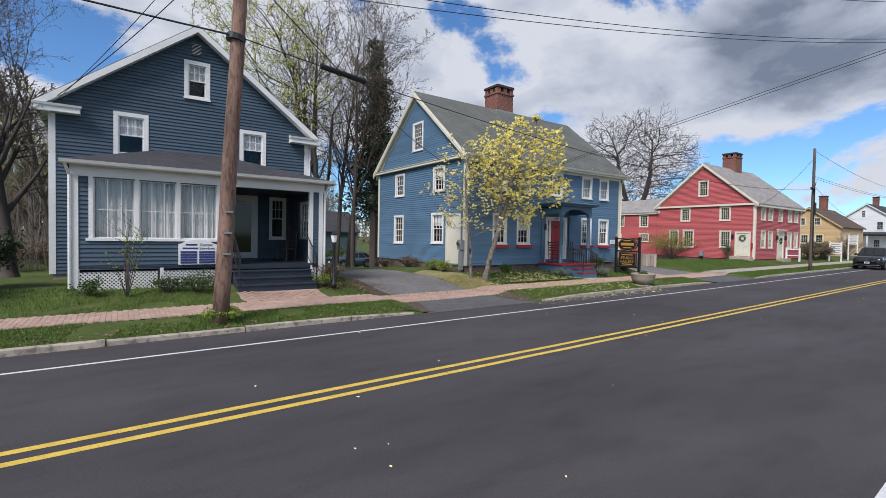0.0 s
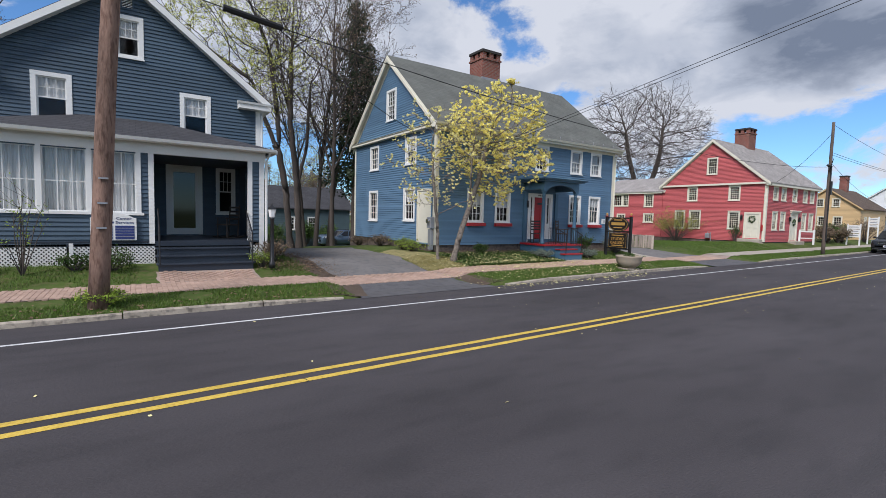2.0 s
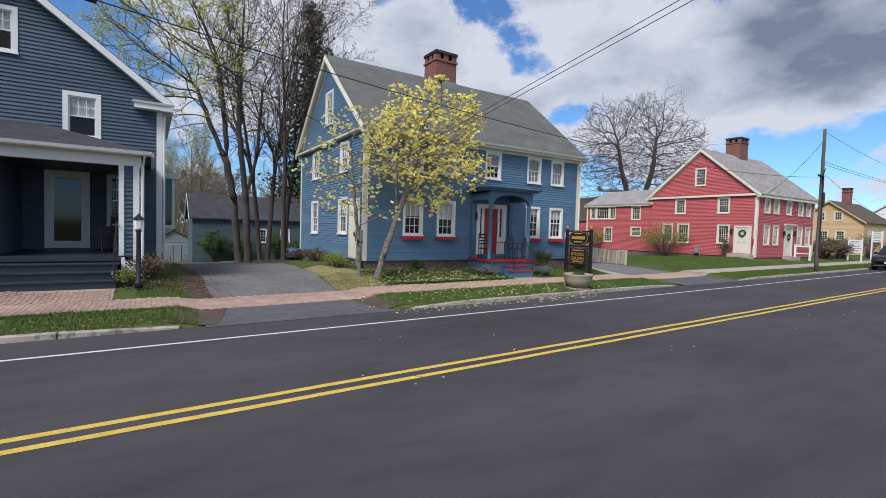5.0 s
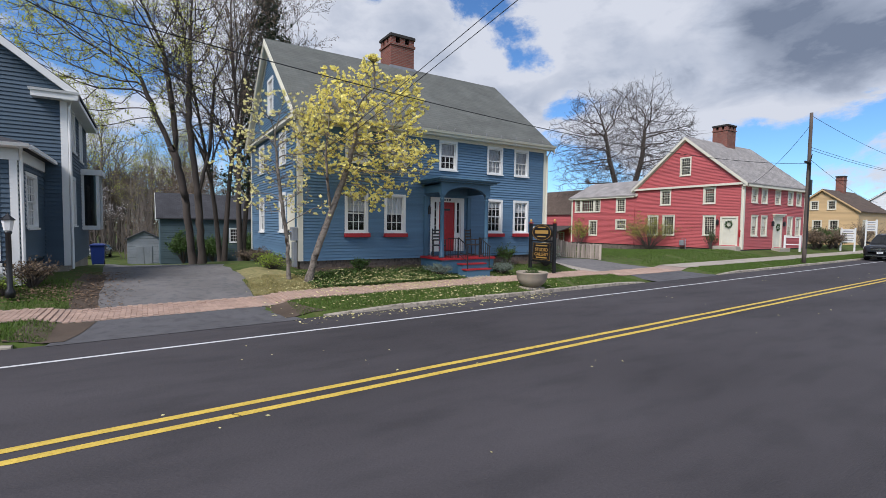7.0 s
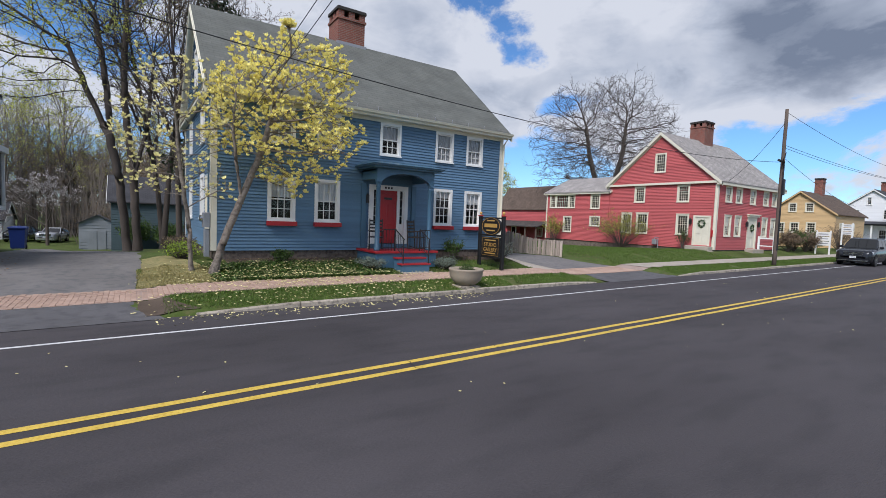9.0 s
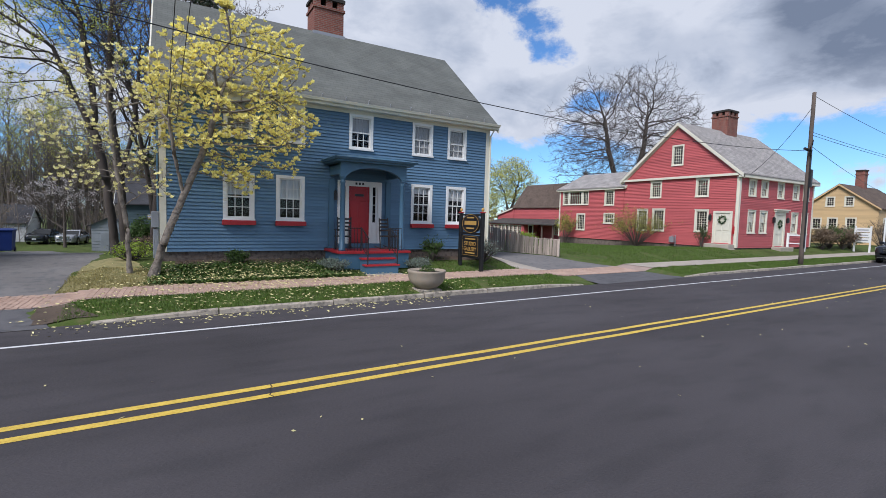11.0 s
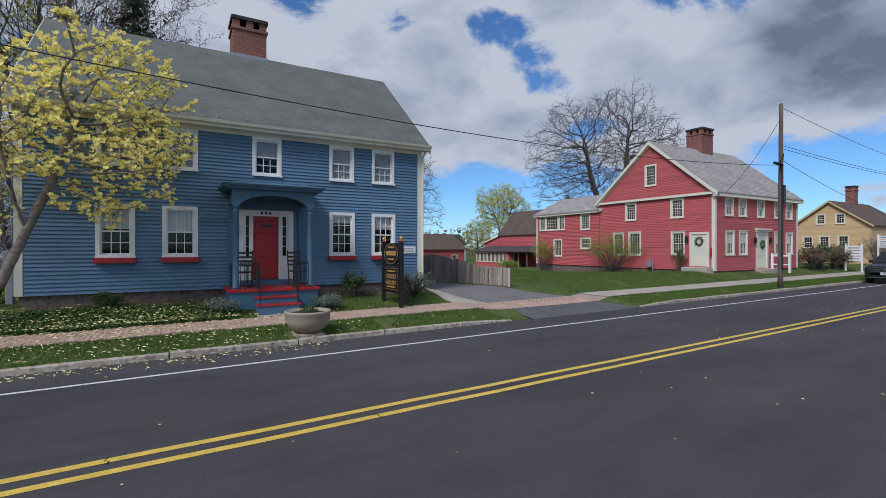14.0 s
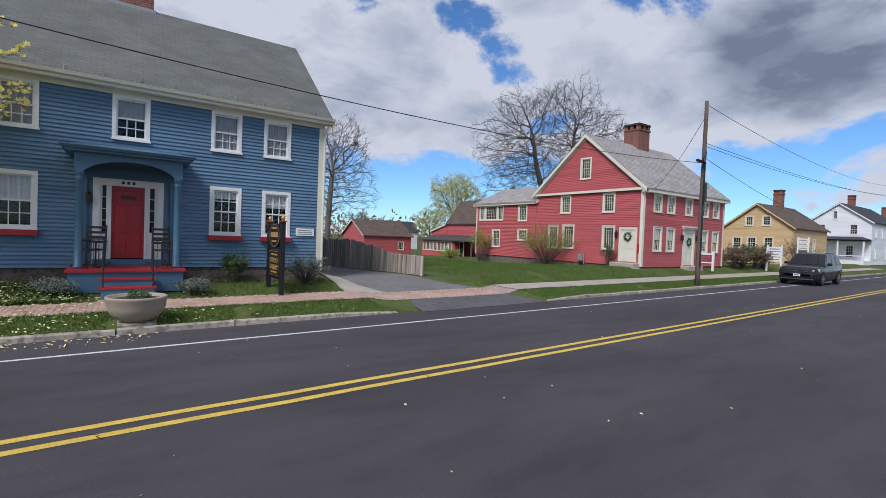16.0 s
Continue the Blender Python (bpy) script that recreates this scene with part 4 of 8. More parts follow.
# ---- blue colonial house ----
def blue_house():
    H = thing("house", 20.3, 15.6, 0.5, "blue clapboard colonial house, white trim, red door, central brick chimney", "house")
    X0, X1, Y, YB = 14.66, 25.96, 15.535, 23.87
    ZE, ZR, YC = 5.62, 9.40, 19.70
    lows = [(16.26, 17.15), (17.79, 18.68), (22.55, 23.43), (24.04, 24.93)]
    ups = [(16.28, 17.12), (17.84, 18.68), (20.16, 21.02), (22.55, 23.40), (24.05, 24.89)]
    lowz, upz = (1.77, 3.21), (4.27, 5.44)
    trim = (19.78, 21.38, 0.88, 3.18)
    holes = [hole(*u, *lowz) for u in lows] + [hole(*u, *upz) for u in ups] + [hole(*trim)]
    mb = MB()
    clap_wall(mb, face_y(Y), lambda z: (X0, X1), 0.8, ZE, holes, 0.105)
    part("front_wall", mb, BLUE_SIDING, H)
    side = [(-21.87, -20.85, 4.22, 5.44), (-18.1, -17.1, 4.24, 5.44), (-21.95, -20.9, 1.68, 3.2), (-18.2, -17.15, 1.75, 3.22)]
    att = (-20.08, -19.06, 6.45, 7.9)
    sdoor = (-16.98, -15.8, 0.82, 3.14)
    mb = MB()
    clap_wall(mb, face_x(X0), lambda z: (-YB, -Y), 0.8, ZE, [hole(*w) for w in side] + [hole(*sdoor)], 0.105)
    slope = (ZR - ZE) / (YC - Y + 0.33)
    def gspan(z):
        t = max(0, (z - ZE + 0.1) / slope)
        return (-(YB + 0.33) + t + 0.05, -(Y - 0.33) - t - 0.05)
    gp = face_x(X0)
    part("side_wall", mb, BLUE_SIDING, H)
    mb = MB()
    clap_wall(mb, gp, lambda z: (max(gspan(z)[0], -YB), min(gspan(z)[1], -Y)), ZE + 0.12, ZR - 0.15, [hole(*att)], 0.105)
    part("gable", mb, BLUE_SIDING, H)
    mb = MB()
    clap_wall(mb, back_x(X1), lambda z: (max(Y, -gspan(z)[1]), min(YB, -gspan(z)[0])), 0.8, ZR - 0.15, [], 0.105)
    part("side_wall", mb, BLUE_SIDING, H)
    mb = MB(); clap_wall(mb, back_y(YB), lambda z: (-X1, -X0), 0.8, ZE, [], 0.105)
    part("back_wall", mb, BLUE_SIDING, H)
    mb = MB(); mb.box(X0 + 0.04, Y + 0.04, 0.1, X1 - 0.04, YB - 0.04, 0.8)
    part("foundation", mb, STONE, H, "low dark fieldstone foundation")
    # unseen floors and partitions; the rooms' darkness is put into their colour
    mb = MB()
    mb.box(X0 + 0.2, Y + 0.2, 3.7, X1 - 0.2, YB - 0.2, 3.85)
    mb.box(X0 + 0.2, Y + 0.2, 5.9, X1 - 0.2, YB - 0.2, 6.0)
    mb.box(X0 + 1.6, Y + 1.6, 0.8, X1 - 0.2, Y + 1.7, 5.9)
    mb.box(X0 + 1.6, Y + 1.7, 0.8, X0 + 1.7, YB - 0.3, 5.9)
    part("inner_floor", mb, PAINTED_DARK, H)
    gable_roof(H, "x", X0 - 0.22, X1 + 0.24, YC, YC - Y + 0.33, ZE + 0.1, ZR + 0.08, 0.09, ROOF_BLUE, CREAM, 0.3)
    # frieze, soffit, cornice
    mb = MB(); mb.box(X0 - 0.01, Y - 0.05, 5.44, X1 + 0.01, Y + 0.02, 5.62)
    part("frieze", mb, CREAM, H)
    mb = MB(); mb.box(X0 - 0.26, Y - 0.33, 5.55, X1 + 0.22, Y - 0.01, 5.66)
    part("cornice", mb, CREAM, H)
    gutter(H, X0 - 0.28, X1 + 0.26, Y - 0.33, 5.68, CREAM, 0.09)
    mb = MB()
    mb.box(X0 - 0.22, Y - 0.3, ZE - 0.02, X0 + 0.02, YB + 0.3, ZE + 0.1)
    mb.hexa([(X0 - 0.26, Y - 0.33, ZE + 0.1), (X0 + 0.02, Y - 0.33, ZE + 0.1), (X0 + 0.02, YB + 0.33, ZE + 0.1), (X0 - 0.26, YB + 0.33, ZE + 0.1),
             (X0 - 0.1, Y - 0.2, ZE + 0.17), (X0 + 0.02, Y - 0.2, ZE + 0.17), (X0 + 0.02, YB + 0.2, ZE + 0.17), (X0 - 0.1, YB + 0.2, ZE + 0.17)])
    part("pediment_cornice", mb, CREAM, H)
    for s in (-1, 1):
        mb = MB()
        e, r = (YC + s * (YC - Y + 0.31), ZE - 0.06), (YC, ZR - 0.1)
        mb.hexa([(X0 - 0.27, e[0], e[1] - 0.0), (X0, e[0], e[1]), (X0, r[0], r[1]), (X0 - 0.27, r[0], r[1]),
                 (X0 - 0.27, e[0], e[1] + 0.05), (X0, e[0], e[1] + 0.05), (X0, r[0], r[1] + 0.05), (X0 - 0.27, r[0], r[1] + 0.05)])
        mb.hexa([(X0 - 0.05, e[0], e[1] - 0.24), (X0, e[0], e[1] - 0.24), (X0, r[0], r[1] - 0.24), (X0 - 0.05, r[0], r[1] - 0.24),
                 (X0 - 0.05, e[0], e[1]), (X0, e[0], e[1]), (X0, r[0], r[1]), (X0 - 0.05, r[0], r[1])])
        part("rake_soffit", mb, CREAM, H)
    for x, y in ((X0, Y), (X1, Y), (X0, YB), (X1, YB)):
        mb = MB()
        mb.box(x - 0.035 - (0.1 if x == X1 else 0), y - 0.035 - (0.1 if y == YB else 0), 0.8, x + 0.035 + (0.1 if x == X0 else 0), y + 0.035 + (0.1 if y == Y else 0), 5.55)
        part("corner_board", mb, CREAM, H)
    shades = {0: (0.45, CURTAIN), 1: (0.5, CURTAIN), 2: (0.2, CURTAIN), 3: (0.35, CURTAIN)}
    for k, u in enumerate(lows):
        window(H, "y", Y, *u, *lowz, cols=3, rows=(2, 2), trim=0.10, paint=WHITE, shade=shades[k])
        mb = MB()
        mb.bbox(u[0] - 0.03, Y - 0.2, lowz[0] - 0.16, u[1] + 0.03, Y - 0.03, lowz[0] - 0.02, 0.012)
        part("flower_box", mb, RED_PAINT, H, "narrow red window box")
    for k, u in enumerate(ups):
        window(H, "y", Y, *u, *upz, cols=3, rows=(2, 0), trim=0.09, paint=WHITE, shade=(0.52 if k == 2 else 1.0, BLIND))
    for k, w in enumerate(side):
        window(H, "x", X0, *w, cols=3, rows=(2, 2), trim=0.11, paint=WHITE, shade=(0.4, SHADE) if k % 2 else None)
    window(H, "x", X0, *att, cols=4, rows=(3, 3), trim=0.1, paint=WHITE)
    # white side door
    mb = MB()
    w, h = sdoor[1] - sdoor[0], sdoor[3] - sdoor[2]
    m = frame_at("x", X0, (sdoor[0] + sdoor[1]) / 2, sdoor[2])
    mb.box(-w / 2, -0.03, 0, -w / 2 + 0.1, 0.05, h); mb.box(w / 2 - 0.1, -0.03, 0, w / 2, 0.05, h); mb.box(-w / 2 + 0.1, -0.03, h - 0.1, w / 2 - 0.1, 0.05, h)
    sd = part("side_door", mb, CREAM, H, "plain cream-painted side door", m)
    mb = MB(); mb.box(-w / 2 + 0.1, 0.0, 0, w / 2 - 0.1, 0.05, h - 0.1)
    part("door_leaf", mb, CREAM, sd, "", m)
    chimney(H, 20.0, 19.62, 21.22, 20.74, 9.0, 10.95)
    mb = MB(); mb.box(19.94, 19.55, 9.0, 21.28, 20.8, 9.47)
    part("flashing", mb, LEAD, H)
    # front entrance
    mb = MB()
    a, b, z0, z1 = trim
    mb.box(a, Y - 0.05, z0, a + 0.15, Y + 0.05, z1); mb.box(b - 0.15, Y - 0.05, z0, b, Y + 0.05, z1); mb.box(a + 0.15, Y - 0.05, 3.0, b - 0.15, Y + 0.05, z1)
    mb.box(20.12, Y - 0.04, z0, 20.18, Y + 0.06, 3.0); mb.box(20.93, Y - 0.04, z0, 20.99, Y + 0.06, 3.0)
    door_frame, sides = mb, []
    for x0, x1 in ((a + 0.15, 20.12), (20.99, b - 0.15)):
        mb = MB(); sides.append(mb)
        mb.box(x0, Y - 0.015, z0, x1, Y + 0.05, 1.75)
        s_ = (x1 - x0) * 0.27
        mb.box(x0, Y - 0.012, 1.75, x0 + s_, Y + 0.05, 3.0); mb.box(x1 - s_, Y - 0.012, 1.75, x1, Y + 0.05, 3.0)
        mb.box(x0 + 0.03, Y - 0.03, z0 + 0.15, x1 - 0.03, Y, 1.62)
        for k in range(4):
            z = 1.75 + 0.31 * k
            mb.box(x0, Y - 0.01, z, x1, Y + 0.015, z + 0.016)
    en = part("entrance", door_frame, WHITE, H, "white door surround with narrow sidelights")
    for x0, x1 in ((a + 0.15, 20.12), (20.99, b - 0.15)):
        g = MB(); g.face((x0, Y + 0.02, 1.75), (x1, Y + 0.02, 1.75), (x1, Y + 0.02, 3.0), (x0, Y + 0.02, 3.0))
        part("sidelight", g, BLACK_GLASS, en)
    for mb in sides:
        part("sidelight_frame", mb, WHITE, en)
    mb = MB(); mb.box(20.18, Y + 0.01, 1.05, 20.93, Y + 0.06, 3.0)
    for x0, x1, za, zb in ((20.25, 20.52, 1.2, 1.75), (20.59, 20.86, 1.2, 1.75), (20.25, 20.52, 1.92, 2.5), (20.59, 20.86, 1.92, 2.5), (20.25, 20.86, 2.62, 2.88)):
        mb.bbox(x0, Y - 0.004, za, x1, Y + 0.02, zb, 0.01)
    dl = part("door_leaf", mb, RED_PAINT, en, "red panelled door")
    mb = MB(); mb.bbox(20.4, Y - 0.03, 2.66, 20.72, Y, 2.74, 0.01)
    part("door_knocker", mb, BLACK_METAL, en)
    for k in range(3):
        part("number_bar", MB().box(20.4 + 0.12 * k, Y - 0.058, 3.055, 20.47 + 0.12 * k, Y - 0.05, 3.13), BLACK_METAL, en)
    # portico
    P = H
    mb = MB(); mb.box(19.4, 13.98, 0.3, 21.76, Y - 0.0, 0.80)
    part("portico_base", mb, BLUE_TRIM, P)
    mb = MB(); mb.bbox(19.34, 13.92, 0.8, 21.82, Y - 0.0, 0.875, 0.015)
    part("portico_deck", mb, RED_PAINT, P)
    mb = MB(); mb.box(19.8, Y - 0.3, 0.875, 21.36, Y - 0.05, 1.03)
    part("door_step", mb, BLUE_TRIM, P)
    for k, z in enumerate((0.68, 0.5)):
        y0 = 13.92 - 0.3 * (k + 1)
        mb = MB(); mb.box(20.05, y0 + 0.02, 0.2, 21.1, y0 + 0.32, z - 0.04)
        st = part("step", mb, BLUE_TRIM, P)
        mb = MB(); mb.bbox(20.0, y0 - 0.01, z - 0.045, 21.15, y0 + 0.31, z, 0.01)
        part("tread", mb, RED_PAINT, st)
    for x in (19.57, 21.62):
        mb = MB()
        mb.lathe(x, 14.3, [(0.11, 0.875), (0.11, 0.93), (0.085, 0.95), (0.082, 1.8), (0.072, 3.0), (0.085, 3.02), (0.085, 3.05), (0.072, 3.07), (0.072, 3.12), (0.1, 3.16), (0.1, 3.2)], 16)
        part("column", mb, BLUE_TRIM, P, "", None, True)
        mb = MB(); mb.box(x - 0.09, Y - 0.09, 0.875, x + 0.09, Y - 0.03, 3.2)
        part("pilaster", mb, BLUE_TRIM, P)
    # entablature with flat arch
    n = 20
    prof = [(19.47, 3.2), (19.47, 3.66), (21.72, 3.66), (21.72, 3.2), (21.575, 3.2), (21.575, 3.1)]
    prof += [(20.595 + 0.98 * math.cos(math.pi * k / n), 3.1 + 0.42 * math.sin(math.pi * k / n)) for k in range(1, n)] + [(19.615, 3.1), (19.615, 3.2)]
    mb = MB().loft([[(x, y, z) for x, z in prof] for y in (14.2, 14.36)])
    part("arch", mb, BLUE_TRIM, P)
    for x in (19.5, 21.56):
        mb = MB(); mb.box(x, 14.36, 3.3, x + 0.13, Y - 0.02, 3.66)
        part("side_beam", mb, BLUE_TRIM, P)
    mb = MB(); mb.box(19.5, 14.36, 3.58, 21.7, Y - 0.02, 3.64)
    part("portico_ceiling", mb, BLUE_TRIM, P)
    mb = MB()
    mb.box(19.3, 14.02, 3.66, 21.9, Y - 0.02, 3.72)
    mb.hexa([(19.24, 13.94, 3.72), (21.96, 13.94, 3.72), (21.96, Y - 0.02, 3.72), (19.24, Y - 0.02, 3.72),
             (19.2, 13.9, 3.78), (22.0, 13.9, 3.78), (22.0, Y - 0.02, 3.78), (19.2, Y - 0.02, 3.78)])
    mb.hexa([(19.2, 13.9, 3.782), (22.0, 13.9, 3.782), (22.0, Y - 0.02, 3.782), (19.2, Y - 0.02, 3.782),
             (19.6, 14.4, 3.9), (21.6, 14.4, 3.9), (21.6, Y - 0.02, 4.0), (19.6, Y - 0.02, 4.0)])
    part("portico_roof", mb, BLUE_TRIM, P)
    # iron rails
    for x in (20.08, 21.06):
        r = MB()
        r.tube([(x, 13.3, 1.3), (x, 13.95, 1.62)], 0.02, 6)
        rp = part("hand_rail", r, BLACK_METAL, P)
        part("lower_rail", MB().tube([(x, 13.35, 0.75), (x, 13.95, 1.05)], 0.012, 6), BLACK_METAL, rp)
        part("newel", MB().tube([(x, 13.35, 0.5), (x, 13.35, 1.3)], 0.02, 6), BLACK_METAL, rp)
        part("newel", MB().tube([(x, 13.95, 0.87), (x, 13.95, 1.62)], 0.02, 6), BLACK_METAL, rp)
        for k in range(1, 5):
            y = 13.35 + 0.12 * k
            part("baluster", MB().tube([(x, y, 0.78 + 0.06 * k), (x, y, 1.3 + 0.064 * k)], 0.009, 5), BLACK_METAL, rp)
    for x0, x1 in ((19.66, 20.08), (21.06, 21.5)):
        r = MB()
        r.tube([(x0, 14.0, 1.6), (x1, 14.0, 1.6)], 0.018, 6)
        rp = part("hand_rail", r, BLACK_METAL, P)
        part("lower_rail", MB().tube([(x0, 14.0, 1.0), (x1, 14.0, 1.0)], 0.012, 6), BLACK_METAL, rp)
        for k in range(5):
            x = x0 + (x1 - x0) * k / 4
            part("baluster", MB().tube([(x, 14.0, 0.87), (x, 14.0, 1.6)], 0.009, 5), BLACK_METAL, rp)
    downpipe(H, [(X1 + 0.12, Y - 0.28, 5.6), (X1 + 0.05, Y - 0.07, 5.3), (X1 + 0.05, Y - 0.07, 0.6)], 0.038, CREAM)
    mb = MB(); mb.bbox(25.13, Y - 0.06, 1.82, 25.73, Y - 0.02, 2.06, 0.006)
    part("plaque", mb, WHITE, H, "small white plaque with worn lettering")
    mb = MB()
    for z in (1.99, 1.93, 1.87):
        mb.box(25.2, Y - 0.066, z, 25.66, Y - 0.062, z + 0.02)
    part("plaque_bar", mb, LEAD, H)
    lm = part("wall_lamp", MB().bbox(19.64, Y - 0.16, 2.5, 19.74, Y - 0.06, 2.75, 0.02), BLACK_METAL, H)
    part("lamp_cap", MB().lathe(19.69, Y - 0.11, [(0.08, 2.75), (0.015, 2.83), (0.0, 2.85)], 8), BLACK_METAL, lm)
    # snow guards along the eave
    for k in range(14):
        x = X0 + 0.5 + 0.8 * k
        part("snow_guard", MB().tube([(x, Y - 0.22, 5.8), (x, Y - 0.22, 5.9), (x + 0.05, Y - 0.16, 5.93)], 0.012, 5), LEAD, H)
    return H


blue_house()


# ---- red house with its wing ----
def red_house():
    H = thing("house", 51, 18, 0.6, "red clapboard house with many-paned cream windows and a long low wing", "house")
    X0, X1, Y, YB = 45.9, 55.9, 16.2, 24.85
    ZE, ZR, YC = 5.25, 9.12, 20.52
    P = CREAM
    gw = [(-22.54, -21.61, 3.93, 5.16), (-19.05, -18.12, 3.93, 5.16), (-23.6, -22.64, 1.48, 3.1), (-22.28, -21.23, 1.5, 3.12), (-19.0, -18.04, 1.56, 3.06)]
    ew = [(-26.8, -25.8, 3.42, 4.68), (-29.8, -28.8, 1.3, 2.75), (-26.8, -25.7, 1.93, 2.81)]
    band = (-31.55, -28.5, 3.5, 4.72)
    att = (-20.95, -20.05, 6.18, 7.62)
    gd = (-17.73, -16.5, 0.86, 2.97)
    mb = MB()
    clap_wall(mb, face_x(X0), lambda z: (-YB, -Y), 0.62, ZE, [hole(*w) for w in gw] + [hole(*gd)], 0.11)
    part("side_wall", mb, RED_SIDING, H)
    slope = (ZR - ZE) / (YC - Y + 0.3)
    mb = MB()
    def gs(z):
        t = max(0, (z - ZE + 0.1) / slope)
        return (-(YB + 0.25) + t, -(Y - 0.25) - t)
    clap_wall(mb, face_x(X0), lambda z: (max(-YB, gs(z)[0]), min(-Y, gs(z)[1])), ZE + 0.12, ZR - 0.15, [hole(*att)], 0.11)
    part("gable", mb, RED_SIDING, H)
    fw = [(c - 0.47, c + 0.47, 3.97, 5.1) for c in (47.4, 48.9, 51.05, 53.2, 54.7)] + [(c - 0.49, c + 0.49, 1.57, 3.07) for c in (47.5, 48.98, 53.25, 54.75)]
    fd = (50.45, 51.95, 0.68, 3.05)
    mb = MB(); clap_wall(mb, face_y(Y), lambda z: (X0, X1), 0.62, ZE, [hole(*w) for w in fw] + [hole(*fd)], 0.11)
    part("front_wall", mb, RED_SIDING, H)
    mb = MB(); clap_wall(mb, back_x(X1), lambda z: (max(Y, -gs(z)[1]), min(YB, -gs(z)[0])), 0.62, ZR - 0.15, [], 0.11)
    part("side_wall", mb, RED_SIDING, H)
    mb = MB(); clap_wall(mb, back_y(YB), lambda z: (-X1, -X0), 0.62, ZE, [], 0.11)
    part("back_wall", mb, RED_SIDING, H)
    mb = MB(); mb.box(X0 + 0.04, Y + 0.04, -0.6, X1 - 0.04, YB - 0.04, 0.62)
    mb.box(X0 + 0.05, YB, -0.6, 52, 31.95, 0.62)
    part("foundation", mb, STONE, H)
    # made-up floor and partitions, darkened in colour to pass for unlit rooms
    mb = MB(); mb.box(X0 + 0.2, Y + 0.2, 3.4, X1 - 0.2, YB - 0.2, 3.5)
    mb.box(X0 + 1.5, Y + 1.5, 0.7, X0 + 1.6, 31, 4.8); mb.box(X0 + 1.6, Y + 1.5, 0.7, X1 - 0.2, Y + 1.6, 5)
    part("inner_floor", mb, PAINTED_DARK, H)
    gable_roof(H, "x", X0 - 0.22, X1 + 0.2, YC, YC - Y + 0.3, ZE + 0.1, ZR + 0.08, 0.09, ROOF_RED, CREAM, 0.26)
    mb = MB(); mb.box(X0 - 0.2, Y - 0.28, ZE - 0.16, X1 + 0.18, Y + 0.0, ZE + 0.06)
    part("cornice", mb, P, H)
    mb = MB(); mb.box(X0 - 0.2, Y - 0.28, ZE - 0.03, X0 + 0.02, YB + 0.28, ZE + 0.12)
    part("pediment_cornice", mb, P, H)
    for s in (-1, 1):
        mb = MB()
        e, r = (YC + s * (YC - Y + 0.28), ZE - 0.04), (YC, ZR - 0.08)
        mb.hexa([(X0 - 0.06, e[0], e[1] - 0.2), (X0, e[0], e[1] - 0.2), (X0, r[0], r[1] - 0.2), (X0 - 0.06, r[0], r[1] - 0.2),
                 (X0 - 0.2, e[0], e[1]), (X0, e[0], e[1]), (X0, r[0], r[1]), (X0 - 0.2, r[0], r[1])])
        part("rake_soffit", mb, P, H)
    for x in (X0, X1):
        mb = MB(); mb.box(x - 0.035 - (0.12 if x == X1 else 0), Y - 0.035, 0.62, x + 0.035 + (0.12 if x == X0 else 0), Y + 0.16, ZE - 0.1)
        part("corner_board", mb, P, H)
    for k, w in enumerate(gw):
        window(H, "x", X0, *w, cols=4, rows=(3, 3) if k < 2 else (4, 4), trim=0.11, paint=P, head=0.03)
    window(H, "x", X0, *att, cols=4, rows=(3, 3), trim=0.1, paint=P)
    for k, w in enumerate(fw):
        window(H, "y", Y, *w, cols=4, rows=(3, 3) if k < 5 else (4, 4), trim=0.11, paint=P, head=0.03, shade=(0.5, SHADE))
    # doors
    for kind, at, d, pan in (("x", X0, gd, 6), ("y", Y, fd, 6)):
        w, h = d[1] - d[0], d[3] - d[2]
        m = frame_at(kind, at, (d[0] + d[1]) / 2, d[2])
        c = 0.13 if kind == "x" else 0.2
        mb = MB()
        mb.box(-w / 2, -0.05, 0, -w / 2 + c, 0.05, h); mb.box(w / 2 - c, -0.05, 0, w / 2, 0.05, h); mb.box(-w / 2 + c, -0.05, h - c, w / 2 - c, 0.05, h)
        if kind == "y":
            mb.box(-w / 2 - 0.1, -0.16, h, w / 2 + 0.1, 0.0, h + 0.12); mb.box(-w / 2 - 0.16, -0.24, h + 0.12, w / 2 + 0.16, 0.0, h + 0.2)
        dd = part("house_door", mb, P, H, "cream panelled door with a green wreath", m)
        mb = MB(); mb.box(-w / 2 + c, 0, 0, w / 2 - c, 0.05, h - c)
        iw = w - 2 * c
        for i in range(2):
            for za, zb in ((0.15, 0.75), (0.85, 1.5), (1.58, 1.85)):
                x0 = -iw / 2 + 0.08 + i * (iw / 2 - 0.04)
                mb.bbox(x0, -0.015, za, x0 + iw / 2 - 0.12, 0.01, min(zb, h - c - 0.1), 0.012)
        part("door_leaf", mb, P, dd, "", m)
        wr = MB()
        rr = random.Random(5)
        for k in range(150):
            a = rr.uniform(0, 2 * math.pi); r = rr.uniform(0.17, 0.27)
            q = Vector((r * math.cos(a), -0.03 - rr.uniform(0, 0.06), 1.55 + r * math.sin(a)))
            v = [q + Vector([rr.uniform(-0.07, 0.07) for _ in range(3)]) for _ in range(3)]
            wr.face(*v)
        part("wreath", wr, WREATH, dd, "round green wreath", m)
    chimney(H, 51.0, 20.05, 52.35, 21.25, 8.4, 10.75)
    # low wing
    WY, WZ = 31.95, 4.82
    mb = MB(); clap_wall(mb, face_x(X0), lambda z: (-WY, -YB - 0.05), 0.62, WZ, [hole(*w) for w in ew] + [hole(*band)], 0.11)
    part("wing_wall", mb, RED_SIDING, H)
